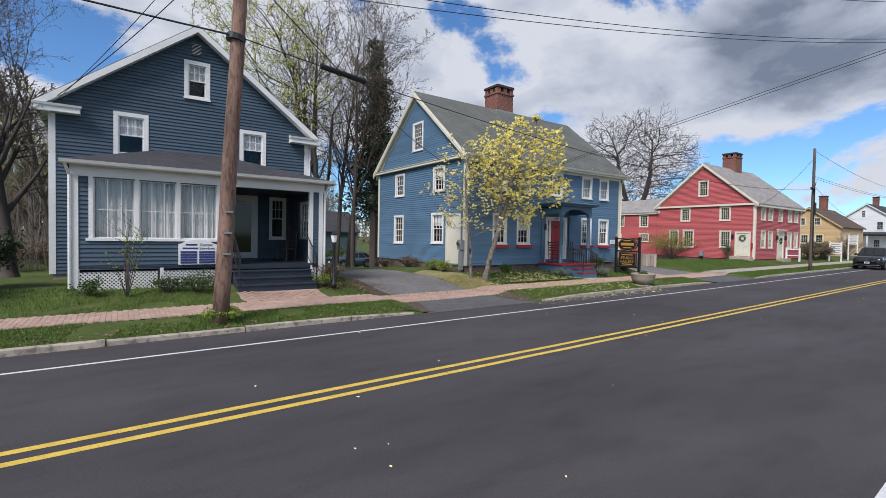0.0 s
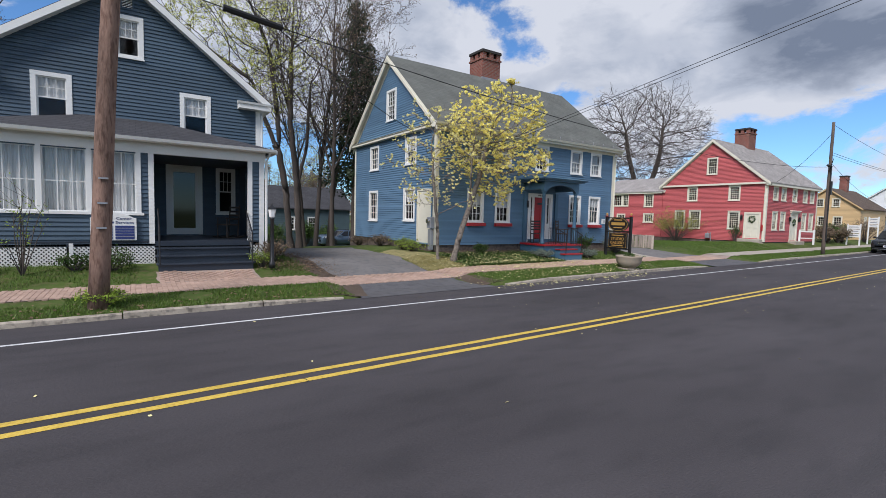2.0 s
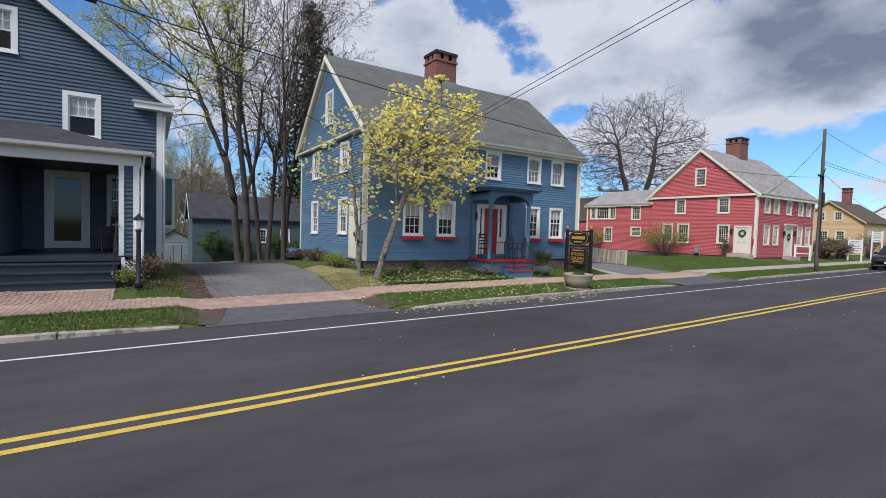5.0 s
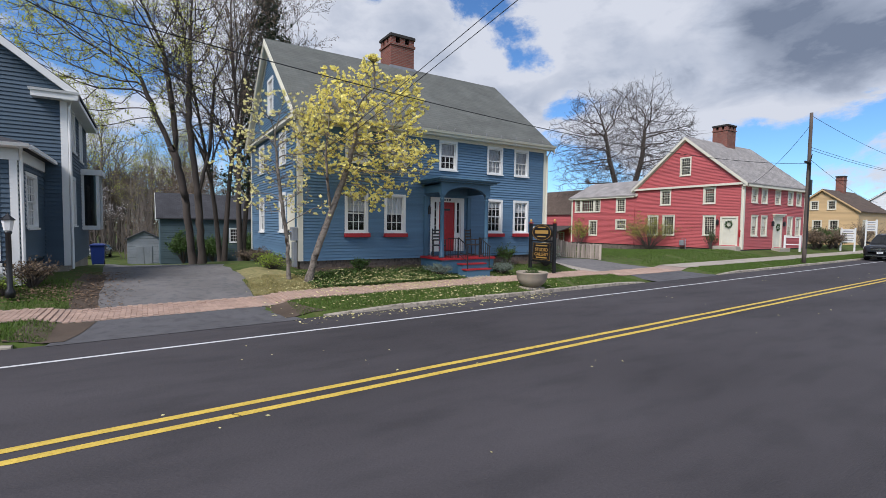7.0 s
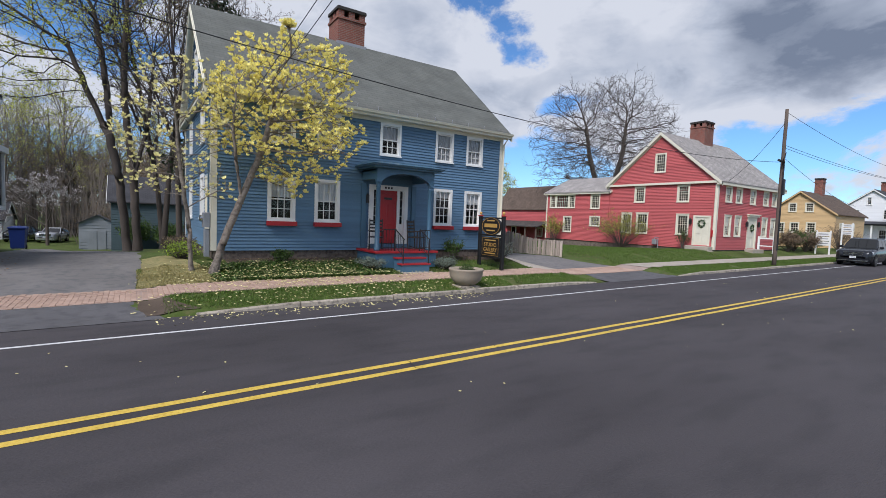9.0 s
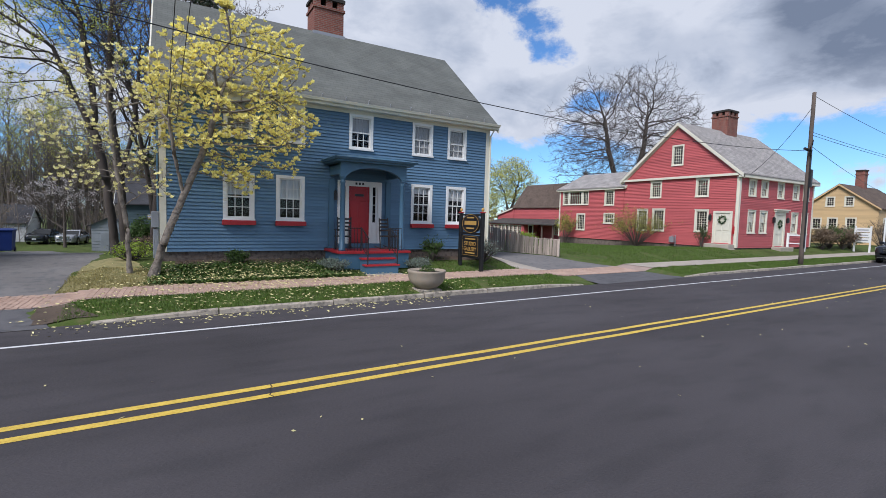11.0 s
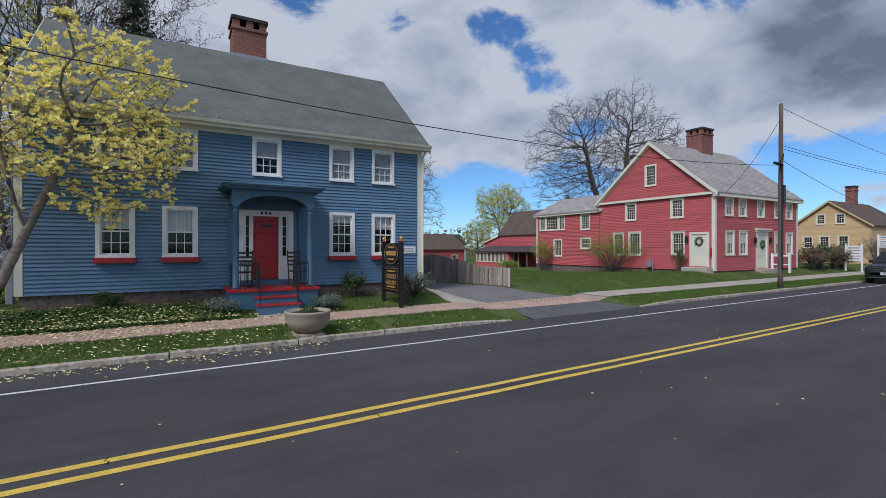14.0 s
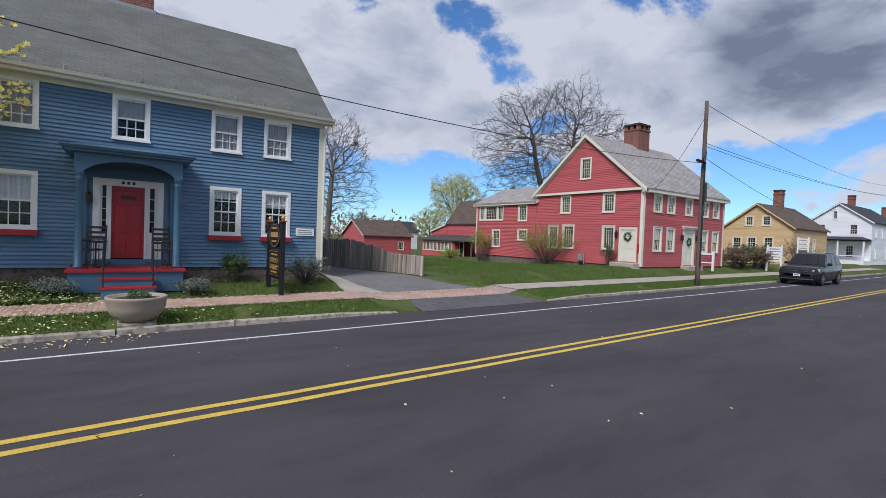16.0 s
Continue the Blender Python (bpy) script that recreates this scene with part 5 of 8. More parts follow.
    mb = MB(); clap_wall(mb, back_y(WY), lambda z: (-(X0 + 6.2) + max(0, (z - WZ) * 1.9), -X0 - max(0, (z - WZ) * 1.9)), 0.62, 6.3, [], 0.11)
    part("wing_wall", mb, RED_SIDING, H)
    gable_roof(H, "y", YB - 0.2, WY + 0.2, X0 + 3.1, 3.35, WZ + 0.1, 6.45, 0.09, ROOF_REDY, CREAM, 0.2)
    mb = MB(); mb.box(X0 - 0.2, YB, WZ - 0.12, X0 + 0.02, WY + 0.15, WZ + 0.04)
    part("cornice", mb, P, H)
    mb = MB(); mb.box(X0 - 0.035, WY - 0.12, 0.62, X0 + 0.1, WY + 0.03, WZ - 0.1)
    part("corner_board", mb, P, H)
    for w in ew:
        window(H, "x", X0, *w, cols=4, rows=(3, 3), trim=0.11, paint=P)
    b0, b1 = band[0], band[1]
    window(H, "x", X0, b0, b0 + 0.75, band[2], band[3], cols=3, rows=(3, 3), trim=0.09, paint=P)
    window(H, "x", X0, b0 + 0.75, b1 - 0.75, band[2], band[3], cols=6, rows=(4,), trim=0.09, paint=P, sash2=False)
    window(H, "x", X0, b1 - 0.75, b1, band[2], band[3], cols=3, rows=(3, 3), trim=0.09, paint=P)
    # stone steps at the side door
    for k, (z, o) in enumerate(((0.83, 0.75), (0.68, 1.1))):
        mb = MB(); mb.bbox(X0 - o, 16.25 - 0.1 * k, 0.2, X0 - 0.02 - 0.0 * k, 17.85 + 0.15 * k, z - 0.15 * k, 0.03)
        part("stone_step", mb, CONCRETE, H)
    mb = MB(); mb.bbox(50.3, Y - 0.6, 0.2, 52.1, Y - 0.02, 0.66, 0.02)
    part("stone_step", mb, CONCRETE, H)
    # white railing at the street door
    for y in (Y - 0.25, Y - 1.25):
        mb = MB(); mb.box(51.95, y - 0.06, 0.4, 52.07, y + 0.06, 1.65)
        part("rail_post", mb, WHITE, H)
    mb = MB(); mb.box(51.97, Y - 1.25, 1.45, 52.05, Y - 0.25, 1.55); mb.box(51.97, Y - 1.25, 0.9, 52.05, Y - 0.25, 0.97)
    part("railing", mb, WHITE, H)
    for x, y, z in ((X0 - 0.1, 17.9, 2.55), (50.25, Y - 0.1, 2.5), (52.15, Y - 0.1, 2.5)):
        lm = part("wall_lamp", MB().bbox(x - 0.08, y - 0.08, z - 0.18, x + 0.08, y + 0.08, z + 0.12, 0.02), BLACK_METAL, H)
        part("lamp_cap", MB().lathe(x, y, [(0.11, z + 0.12), (0.02, z + 0.22), (0.0, z + 0.24)], 8), BLACK_METAL, lm)
    downpipe(H, [(X0 - 0.12, Y - 0.2, 5.2), (X0 - 0.06, Y + 0.08, 4.9), (X0 - 0.06, Y + 0.08, 0.7)], 0.04, CREAM)
    mb = MB(); mb.bbox(X0 - 0.12, 16.28, 1.5, X0 - 0.02, 16.42, 2.0, 0.02)
    part("meter_box", mb, RED_PAINT, H)
    return H


red_house()


# ---- plain houses farther down the street ----
def far_house(name, label, x0, x1, y0, y1, zb, ze, zr, siding, roof, paint, gwin, fwin, ch, axis="x"):
    H = thing(name, (x0 + x1) / 2, (y0 + y1) / 2, zb, label, "house")
    yc = (y0 + y1) / 2
    slope = (zr - ze) / (yc - y0 + 0.25)
    def sp(z):
        t = max(0, (z - ze + 0.08) / slope)
        return (max(-y1, -(y1 + 0.25) + t), min(-y0, -(y0 - 0.25) - t))
    mb = MB(); clap_wall(mb, face_x(x0), sp, zb, zr - 0.1, [hole(*w) for w in gwin], 0.14, 0.16, 0.014)
    part("side_wall", mb, siding, H)
    mb = MB(); clap_wall(mb, back_x(x1), lambda z: tuple(-t for t in reversed(sp(z))), zb, zr - 0.1, [], 0.14, 0.16, 0.014)
    part("side_wall", mb, siding, H)
    mb = MB(); clap_wall(mb, face_y(y0), lambda z: (x0, x1), zb, ze, [hole(*w) for w in fwin], 0.14, 0.16, 0.014)
    part("front_wall", mb, siding, H)
    mb = MB(); clap_wall(mb, back_y(y1), lambda z: (-x1, -x0), zb, ze, [], 0.14, 0.16, 0.014)
    part("back_wall", mb, siding, H)
    gable_roof(H, "x", x0 - 0.25, x1 + 0.25, yc, yc - y0 + 0.25, ze + 0.08, zr + 0.08, 0.1, roof, YELLOW_SIDING if siding is YELLOW_SIDING else paint, 0.2)
    # added partitions, their dark colour standing in for indoor shade
    mb = MB(); mb.box(x0 + 1.2, y0 + 1.2, zb, x0 + 1.3, y1 - 0.3, ze); mb.box(x0 + 1.3, y0 + 1.2, zb, x1 - 0.3, y0 + 1.3, ze)
    part("inner_wall", mb, PAINTED_DARK, H)
    for w in gwin:
        window(H, "x", x0, *w, cols=3, rows=(2, 2), trim=0.1, paint=paint)
    for w in fwin:
        window(H, "y", y0, *w, cols=3, rows=(2, 2), trim=0.1, paint=paint)
    for c in ch:
        chimney(H, *c)
    return H


far_house("house", "mustard yellow clapboard cottage with a brown roof", 73, 82, 17.6, 23.9, 0.5, 4.0, 6.5, YELLOW_SIDING, ROOF_BROWN, CREAM,
          [(-21.85, -21.05, 4.3, 5.3), (-20.3, -19.5, 4.3, 5.3), (-22.95, -22.05, 2.0, 3.15), (-21.6, -20.7, 2.05, 3.18), (-20.1, -19.2, 2.1, 3.2)],
          [(74.2, 75, 1.8, 3.2), (78, 78.8, 1.8, 3.2)], [(77.5, 20.35, 78.3, 21.1, 5.8, 8.3)])
W = far_house("house", "white clapboard two-storey house with an open porch", 97, 110, 17.4, 24.0, 0.5, 5.7, 8.3, WHITE_SIDING, ROOF_DARK, WHITE,
              [(-19.6, -18.7, 4.25, 5.6), (-22.9, -22.0, 4.35, 5.6), (-21.4, -20.8, 6.2, 7.35), (-22.6, -21.7, 1.3, 2.9), (-19.9, -19.0, 1.3, 2.9)],
              [(98.5, 99.3, 3.9, 5.3), (101, 101.8, 3.9, 5.3), (103.5, 104.3, 3.9, 5.3), (98.5, 99.3, 1.2, 2.8), (103.5, 104.3, 1.2, 2.8)],
              [(101.5, 20.4, 102.2, 21.1, 7.6, 9.7)])
mb = MB(); mb.box(94.4, 17.4, 3.4, 97.0, 22.6, 3.55); mb.hexa([(94.2, 17.2, 3.55), (97, 17.2, 3.55), (97, 22.8, 3.55), (94.2, 22.8, 3.55), (96, 18.2, 3.95), (97, 18.2, 3.95), (97, 21.8, 3.95), (96, 21.8, 3.95)])
part("porch_roof", mb, ROOF_DARK, W)
mb = MB(); mb.box(94.4, 17.4, 0.3, 97.0, 22.6, 0.95)
part("porch_floor", mb, WHITE, W)
for y in (17.5, 20.0, 22.5):
    mb = MB(); mb.box(94.45, y - 0.08, 0.95, 94.6, y + 0.08, 3.4)
    part("post", mb, WHITE, W)
mb = MB(); mb.box(94.5, 17.6, 1.5, 94.56, 22.4, 1.6)
part("railing", mb, WHITE, W)
far_house("house", "pale clapboard house far down the street", 116, 128, 18, 25, 0.5, 5.2, 7.8, WHITE_SIDING, ROOF_BROWN, WHITE, [(-22, -21, 2, 3.4)], [], [(121, 21, 121.7, 21.8, 7, 9.4)])


# ---- sheds and barns behind ----
def outbuilding(name, label, x0, x1, y0, y1, zb, ze, zr, siding, roof, paint, category, openings=()):
    H = thing(name, (x0 + x1) / 2, (y0 + y1) / 2, zb, label, category)
    yc = (y0 + y1) / 2
    slope = (zr - ze) / (yc - y0 + 0.3)
    def sp(z):
        t = max(0, (z - ze + 0.08) / slope)
        return (max(-y1, -(y1 + 0.3) + t), min(-y0, -(y0 - 0.3) - t))
    mb = MB(); clap_wall(mb, face_x(x0), sp, zb, zr - 0.1, [], 0.2)
    part("side_wall", mb, siding, H)
    mb = MB(); clap_wall(mb, back_x(x1), lambda z: tuple(-t for t in reversed(sp(z))), zb, zr - 0.1, [], 0.2)
    part("side_wall", mb, siding, H)
    mb = MB(); clap_wall(mb, face_y(y0), lambda z: (x0, x1), zb, ze, [hole(*w) for w in openings], 0.2)
    part("front_wall", mb, siding, H)
    mb = MB(); clap_wall(mb, back_y(y1), lambda z: (-x1, -x0), zb, ze, [], 0.2)
    part("back_wall", mb, siding, H)
    gable_roof(H, "x", x0 - 0.3, x1 + 0.3, yc, yc - y0 + 0.3, ze + 0.08, zr + 0.08, 0.1, roof, paint, 0.18)
    # unseen partition whose near-black colour stands for an unlit inside
    mb = MB(); mb.box(x0 + 0.5, y0 + 0.8, zb, x1 - 0.5, y0 + 0.9, ze)
    part("inner_wall", mb, PAINTED_DARK, H)
    for w in openings:
        window(H, "y", y0, *w, cols=3, rows=(2, 2), trim=0.1, paint=paint)
    return H


TEAL = mat("teal_grey_siding", (0.065, 0.10, 0.115), 0.65, 0.2, 4, 0.1, 20)
GREYWOOD = mat("grey_shed_boards", (0.23, 0.25, 0.27), 0.85, 0.22, 5, 0.3, 20)
outbuilding("shed", "low teal clapboard outbuilding with a charcoal roof", 11.2, 23, 45.4, 51, -1.6, 2.35, 4.6, TEAL, ROOF_DARK, WHITE, "shed",
            [(16.5, 17.4, 0.3, 1.6), (18.6, 19.5, 0.3, 1.6)])
HUT = thing("hut", 9.9, 52, -2.0, "small grey wooden garden hut with a gabled front", "hut")
for nm, wall, at in (("front_wall", face_y, 51.0), ("back_wall", back_y, 53.4)):
    mb = MB()
    clap_wall(mb, wall(at), lambda z: ((8.7 + max(0, z - 0.5) * 1.9, 11.3 - max(0, z - 0.5) * 1.9) if nm == "front_wall" else (-11.3 + max(0, z - 0.5) * 1.9, -8.7 - max(0, z - 0.5) * 1.9)), -2.2, 1.15, [], 0.25)
    part(nm, mb, GREYWOOD, HUT)
part("side_wall", MB().box(8.7, 51.1, -2.2, 8.8, 53.3, 0.5), GREYWOOD, HUT)
part("side_wall", MB().box(11.2, 51.1, -2.2, 11.3, 53.3, 0.5), GREYWOOD, HUT)
gable_roof(HUT, "y", 50.8, 53.6, 10.0, 1.5, 0.45, 1.25, 0.06, ROOF_DARK)
for sx in (9.35, 10.02):
    part("hut_door", MB().bbox(sx, 50.94, -2.1, sx + 0.62, 50.985, -0.2, 0.01), GREYWOOD, HUT)
outbuilding("garage", "red clapboard garage with a brown roof", 47.9, 55.4, 59, 66.5, -1.1, 1.7, 3.95, RED_SIDING, ROOF_BROWN, CREAM, "garage", [(53.2, 54.2, -0.2, 1.0)])
# the barn in line with the red house, its lean-to and the glazed annex with a porch before it
B = thing("barn", 62, 48, -0.8, "red clapboard barn with a brown roof and a lean-to", "barn")
XB, ZB, ZR_ = 58.5, 3.9, 7.1
mb = MB(); clap_wall(mb, face_x(XB), lambda z: (-54.2, -40.0), -0.9, ZB, [], 0.2)
part("front_wall", mb, RED_SIDING, B)
for wall, at, s in ((back_y, 54.2, -1), (face_y, 40.0, 1)):
    mb = MB()
    def gable(z, s=s):
        t = max(0, (z - ZB) * 2.4 / (ZR_ - ZB))
        a, b = XB + t, XB + 4.8 - t
        return (a, b) if s > 0 else (-b, -a)
    clap_wall(mb, wall(at), gable, -0.9, ZR_ - 0.1, [], 0.2)
    part("gable_wall", mb, RED_SIDING, B)
mb = MB(); clap_wall(mb, back_x(XB + 4.8), lambda z: (40.0, 54.2), -0.9, ZB, [], 0.2)
part("back_wall", mb, RED_SIDING, B)
gable_roof(B, "y", 39.8, 54.45, XB + 2.4, 2.65, ZB - 0.05, ZR_ + 0.08, 0.12, ROOF_BROWN_Y, CREAM, 0.2)
mb = MB(); clap_wall(mb, face_x(XB), lambda z: (-min(58.2, 54.36 + max(0.05, (3.75 - z) * 3.9)), -54.36), -0.9, 3.7, [], 0.2)
part("lean_to_wall", mb, RED_SIDING, B)
mb = MB(); mb.hexa([(XB - 0.2, 54.5, 3.6), (XB + 4.8, 54.5, 3.6), (XB + 4.8, 58.4, 2.6), (XB - 0.2, 58.4, 2.6), (XB - 0.2, 54.5, 3.78), (XB + 4.8, 54.5, 3.78), (XB + 4.8, 58.4, 2.78), (XB - 0.2, 58.4, 2.78)])
part("lean_to_roof", mb, ROOF_BROWN_Y, B)
mb = MB(); mb.hexa([(XB - 0.25, 54.5, 3.58), (XB - 0.205, 54.5, 3.58), (XB - 0.205, 58.4, 2.58), (XB - 0.25, 58.4, 2.58), (XB - 0.25, 54.5, 3.79), (XB - 0.205, 54.5, 3.79), (XB - 0.205, 58.4, 2.79), (XB - 0.25, 58.4, 2.79)])
part("rake_board", mb, CREAM, B)

A = thing("annex", 57, 50, -0.7, "low red annex with cream windows and an open porch", "annex")
XA = 56.0
aw = [(-56.6 + 0.9 * k, -55.8 + 0.9 * k, 0.05, 1.35) for k in range(8)]
mb = MB(); clap_wall(mb, face_x(XA), lambda z: (-56.8, -49.2), -0.9, 1.5, [hole(*w) for w in aw], 0.2)
part("window_wall", mb, RED_SIDING, A)
for w in aw:
    window(A, "x", XA, *w, cols=2, rows=(2, 2), trim=0.07, paint=CREAM)
mb = MB(); mb.box(XA, 56.65, -0.9, XB - 0.02, 56.8, 1.5)
part("end_wall", mb, RED_SIDING, A)
mb = MB(); mb.box(XA + 0.05, 49.05, -0.9, XB - 0.02, 49.2, 1.5)
part("end_wall", mb, RED_SIDING, A)
# added dark partition, indoor shade painted as its colour
mb = MB(); mb.box(XA + 1.2, 49.3, -0.9, XA + 1.3, 56.6, 1.5)
part("inner_wall", mb, PAINTED_DARK, A)
mb = MB(); mb.hexa([(XA - 0.35, 43.0, 1.45), (XB - 0.02, 43.0, 2.1), (XB - 0.02, 57.1, 2.1), (XA - 0.35, 57.1, 1.45), (XA - 0.35, 43.0, 1.57), (XB - 0.02, 43.0, 2.24), (XB - 0.02, 57.1, 2.24), (XA - 0.35, 57.1, 1.57)])
part("shed_roof", mb, ROOF_ANNEX, A, "low-pitched dark grey roof")
for y in (43.4, 45.4):
    part("porch_post", MB().bbox(XA - 0.08, y - 0.09, -0.9, XA + 0.1, y + 0.09, 1.46, 0.015), POLE_GREY, A)
ad = part("annex_door", MB().plate([-0.5, -0.38, 0.38, 0.5], [0, 0.12, 2.05, 2.15], {(1, 1)}, -0.03, 0.04), CREAM, A, "", frame_at("x", XA + 0.8, -48.5, -0.72))
part("door_panel", MB().box(-0.38, 0.0, 0.12, 0.38, 0.03, 2.05), BLACK_GLASS, ad, "", frame_at("x", XA + 0.8, -48.5, -0.72))
window(A, "x", XB - 0.2, -45.6, -44.5, 0.2, 1.4, cols=3, rows=(2, 2), trim=0.09, paint=CREAM)
outbuilding("house", "small white house far behind the garage", 69, 78.5, 95, 101, -1.5, 2.7, 5.2, WHITE_SIDING, ROOF_DARK, WHITE, "house", [(76.0, 77.0, 0.8, 2.0)])
outbuilding("house", "low white house beyond the yard", -3.9, 1.2, 66, 72, -2.4, 0.1, 2.1, WHITE_SIDING, ROOF_DARK, WHITE, "house", [(-1.2, -0.2, -1.5, -0.4)])



# ---- poles and wires ----
def utility_pole(label, x, y, z0, lean, top, r0, r1, wood):
    P = thing("utility_pole", x, y, z0, label, "utility pole", "utility poles")
    mb = MB()
    n = 10
    rnd = random.Random(int(x))
    pts = [(x + lean * h + rnd.uniform(-0.008, 0.008), y + rnd.uniform(-0.008, 0.008), z0 - 0.3 + h) for h in [top * k / n for k in range(n + 1)]]
    mb.tube(pts, [r0 + (r1 - r0) * k / n for k in range(n + 1)], 14)
    part("shaft", mb, wood, P, "", None, True)
    return P


P1 = utility_pole("brown weathered wooden utility pole standing in the verge", 3.86, 10.1, 0.2, 0.051, 11.2, 0.17, 0.125, POLE_WOOD)
for z in (1.6, 2.05, 2.5):
    mb = MB(); mb.box(3.8 + 0.05 * z, 9.90, z, 3.95 + 0.05 * z, 9.93, z + 0.03)
    part("metal_tag", mb, LEAD, P1)
mb = MB(); mb.tube([(4.14, 10.1, 6.2), (4.16, 10.1, 6.32)], 0.2, 12)
part("band", mb, BLACK_METAL, P1)
P2 = utility_pole("dark grey wooden utility pole beside the red house", 43.2, 11.5, 0.25, 0.002, 8.95, 0.115, 0.085, POLE_GREY)
mb = MB(); mb.tube([(43.12, 11.38, 1.0), (43.13, 11.39, 6.0)], 0.04, 8)
part("conduit", mb, BLACK_METAL, P2)
mb = MB(); mb.bbox(43.02, 11.27, 4.1, 43.22, 11.39, 5.0, 0.03)
part("junction_box", mb, BLACK_METAL, P2)
mb = MB(); mb.tube([(43.2, 11.4, 6.2), (42.9, 11.25, 6.45), (42.75, 11.3, 6.1), (43.1, 11.4, 5.6)], 0.02, 6)
part("cable_loop", mb, CABLE, P2)


def wire(label, a, b, sag, r=0.012, n=24):
    mb = MB()
    pts = []
    for k in range(n + 1):
        t = k / n
        p = Vector(a).lerp(Vector(b), t)
        p.z -= sag * 4 * t * (1 - t)
        pts.append(p)
    mb.tube(pts, r, 5)
    W_ = solid("overhead_wire", mb, CABLE, label, "overhead wire", "overhead wires")
    return pts


main = wire("black overhead cable between the poles", (4.17, 10.0, 6.28), (43.2, 11.4, 5.95), 1.0, 0.012, 40)
wire("black overhead cable running on from the pole", (4.17, 10.0, 6.28), (-34, 8.2, 7.6), 0.6, 0.02)
mb = MB(); mb.tube([main[2].lerp(main[1], 0.1), main[3].lerp(main[4], 0.1)], 0.07, 8)
solid("cable_sleeve", mb, CABLE, "thick black splice case on the overhead cable", "cable sleeve")
wire("thin service wire to the blue house", (4.25, 10.1, 7.9), (14.55, 17.4, 5.7), 0.35, 0.014)
wire("thin service wire to the slate house", (4.3, 10.1, 8.6), (0.5, 17.6, 6.1), 0.2, 0.012)
wire("thin service wire to the slate house", (4.3, 10.1, 9.4), (0.6, 17.7, 6.15), 0.2, 0.01)
for o in (0, 0.2):
    wire("service wire crossing over the road", (16.2 + o, -30, 11.55), (14.8 + o, 15.3, 3.98), 0.08, 0.007, 30)
for dz, sag in ((0, 1.0), (0.28, 1.15), (1.75, 1.2)):
    wire("overhead wire crossing to the near side of the street", (4.35, 10.0, 7.45 + dz), (41, 0.7, 13.1 + dz), sag, 0.010, 36)
for z, x2, y2, z2, s in ((8.7, 92, 14.5, 9.6, 0.9), (6.9, 92, 14.0, 8.3, 0.5), (6.75, 90, 11.0, 8.2, 0.9), (6.2, 84, 19.0, 5.4, 0.4)):
    wire("overhead wire running down the street", (43.2, 11.45, z), (x2, y2, z2), s, 0.012)
wire("service wire to the red house", (43.2, 11.5, 8.2), (46.6, 16.0, 5.3), 0.3, 0.012)
mb = MB(); mb.tube([(42.35, 11.37, 5.98), (43.1, 11.4, 5.96)], 0.07, 8)
solid("cable_sleeve", mb, CABLE, "black splice case on the cable beside the pole", "cable sleeve")


# ---- trees ----
def grow(rnd, start, direction, length, r, level, spec, wood, twigs, tips):
    """A limb, its side limbs and twigs."""
    seg = spec["seg"][level]
    pts, p, d = [start], start.copy(), direction.normalized()
    for k in range(seg):
        d = (d + Vector((rnd.gauss(0, 1), rnd.gauss(0, 1), rnd.gauss(0, 1))) * spec["wob"][level] + Vector((0, 0, spec["up"][level]))).normalized()
        p = p + d * (length / seg)
        pts.append(p.copy())
    end = spec["taper"][level]
    radii = [max(spec.get("rmin", 0.004), r * (1 - (1 - end) * k / seg)) for k in range(seg + 1)]
    (wood if level < spec["thick"] else twigs).tube(pts, radii, spec["sides"][level], False)
    last = level == len(spec["seg"]) - 1
    if last:
        tips.extend(pts[1:])
        return
    n = spec["kids"][level]
    lo = spec["bare"][level]
    for k in range(n):
        t = lo + (1 - lo) * (k + rnd.uniform(0.1, 0.9)) / n
        i = min(int(t * seg), seg - 1)
        q = pts[i].lerp(pts[i + 1], t * seg - i)
        ax = (pts[i + 1] - pts[i]).normalized()
        side = ax.cross(Vector((rnd.gauss(0, 1), rnd.gauss(0, 1), rnd.gauss(0, 1)))).normalized()
        ang = radians(rnd.uniform(*spec["ang"][level]))
        nd = ax * math.cos(ang) + side * math.sin(ang)
        grow(rnd, q, nd, length * spec["len"][level] * rnd.uniform(0.65, 1.1) * (1.15 - 0.55 * t), radii[i] * spec["rk"][level], level + 1, spec, wood, twigs, tips)


def clump(rnd, mb, q, size, n):
    for _ in range(n):
        c = q + Vector((rnd.gauss(0, 1), rnd.gauss(0, 1), rnd.gauss(0, 1))) * size
        a, b = Vector((rnd.gauss(0, 1), rnd.gauss(0, 1), rnd.gauss(0, 1))).normalized(), Vector((rnd.gauss(0, 1), rnd.gauss(0, 1), rnd.gauss(0, 1))).normalized()
        s = size * rnd.uniform(0.5, 1.0)
        mb.face(c - a * s, c + b * s * 0.5, c + a * s, c - b * s * 0.5)


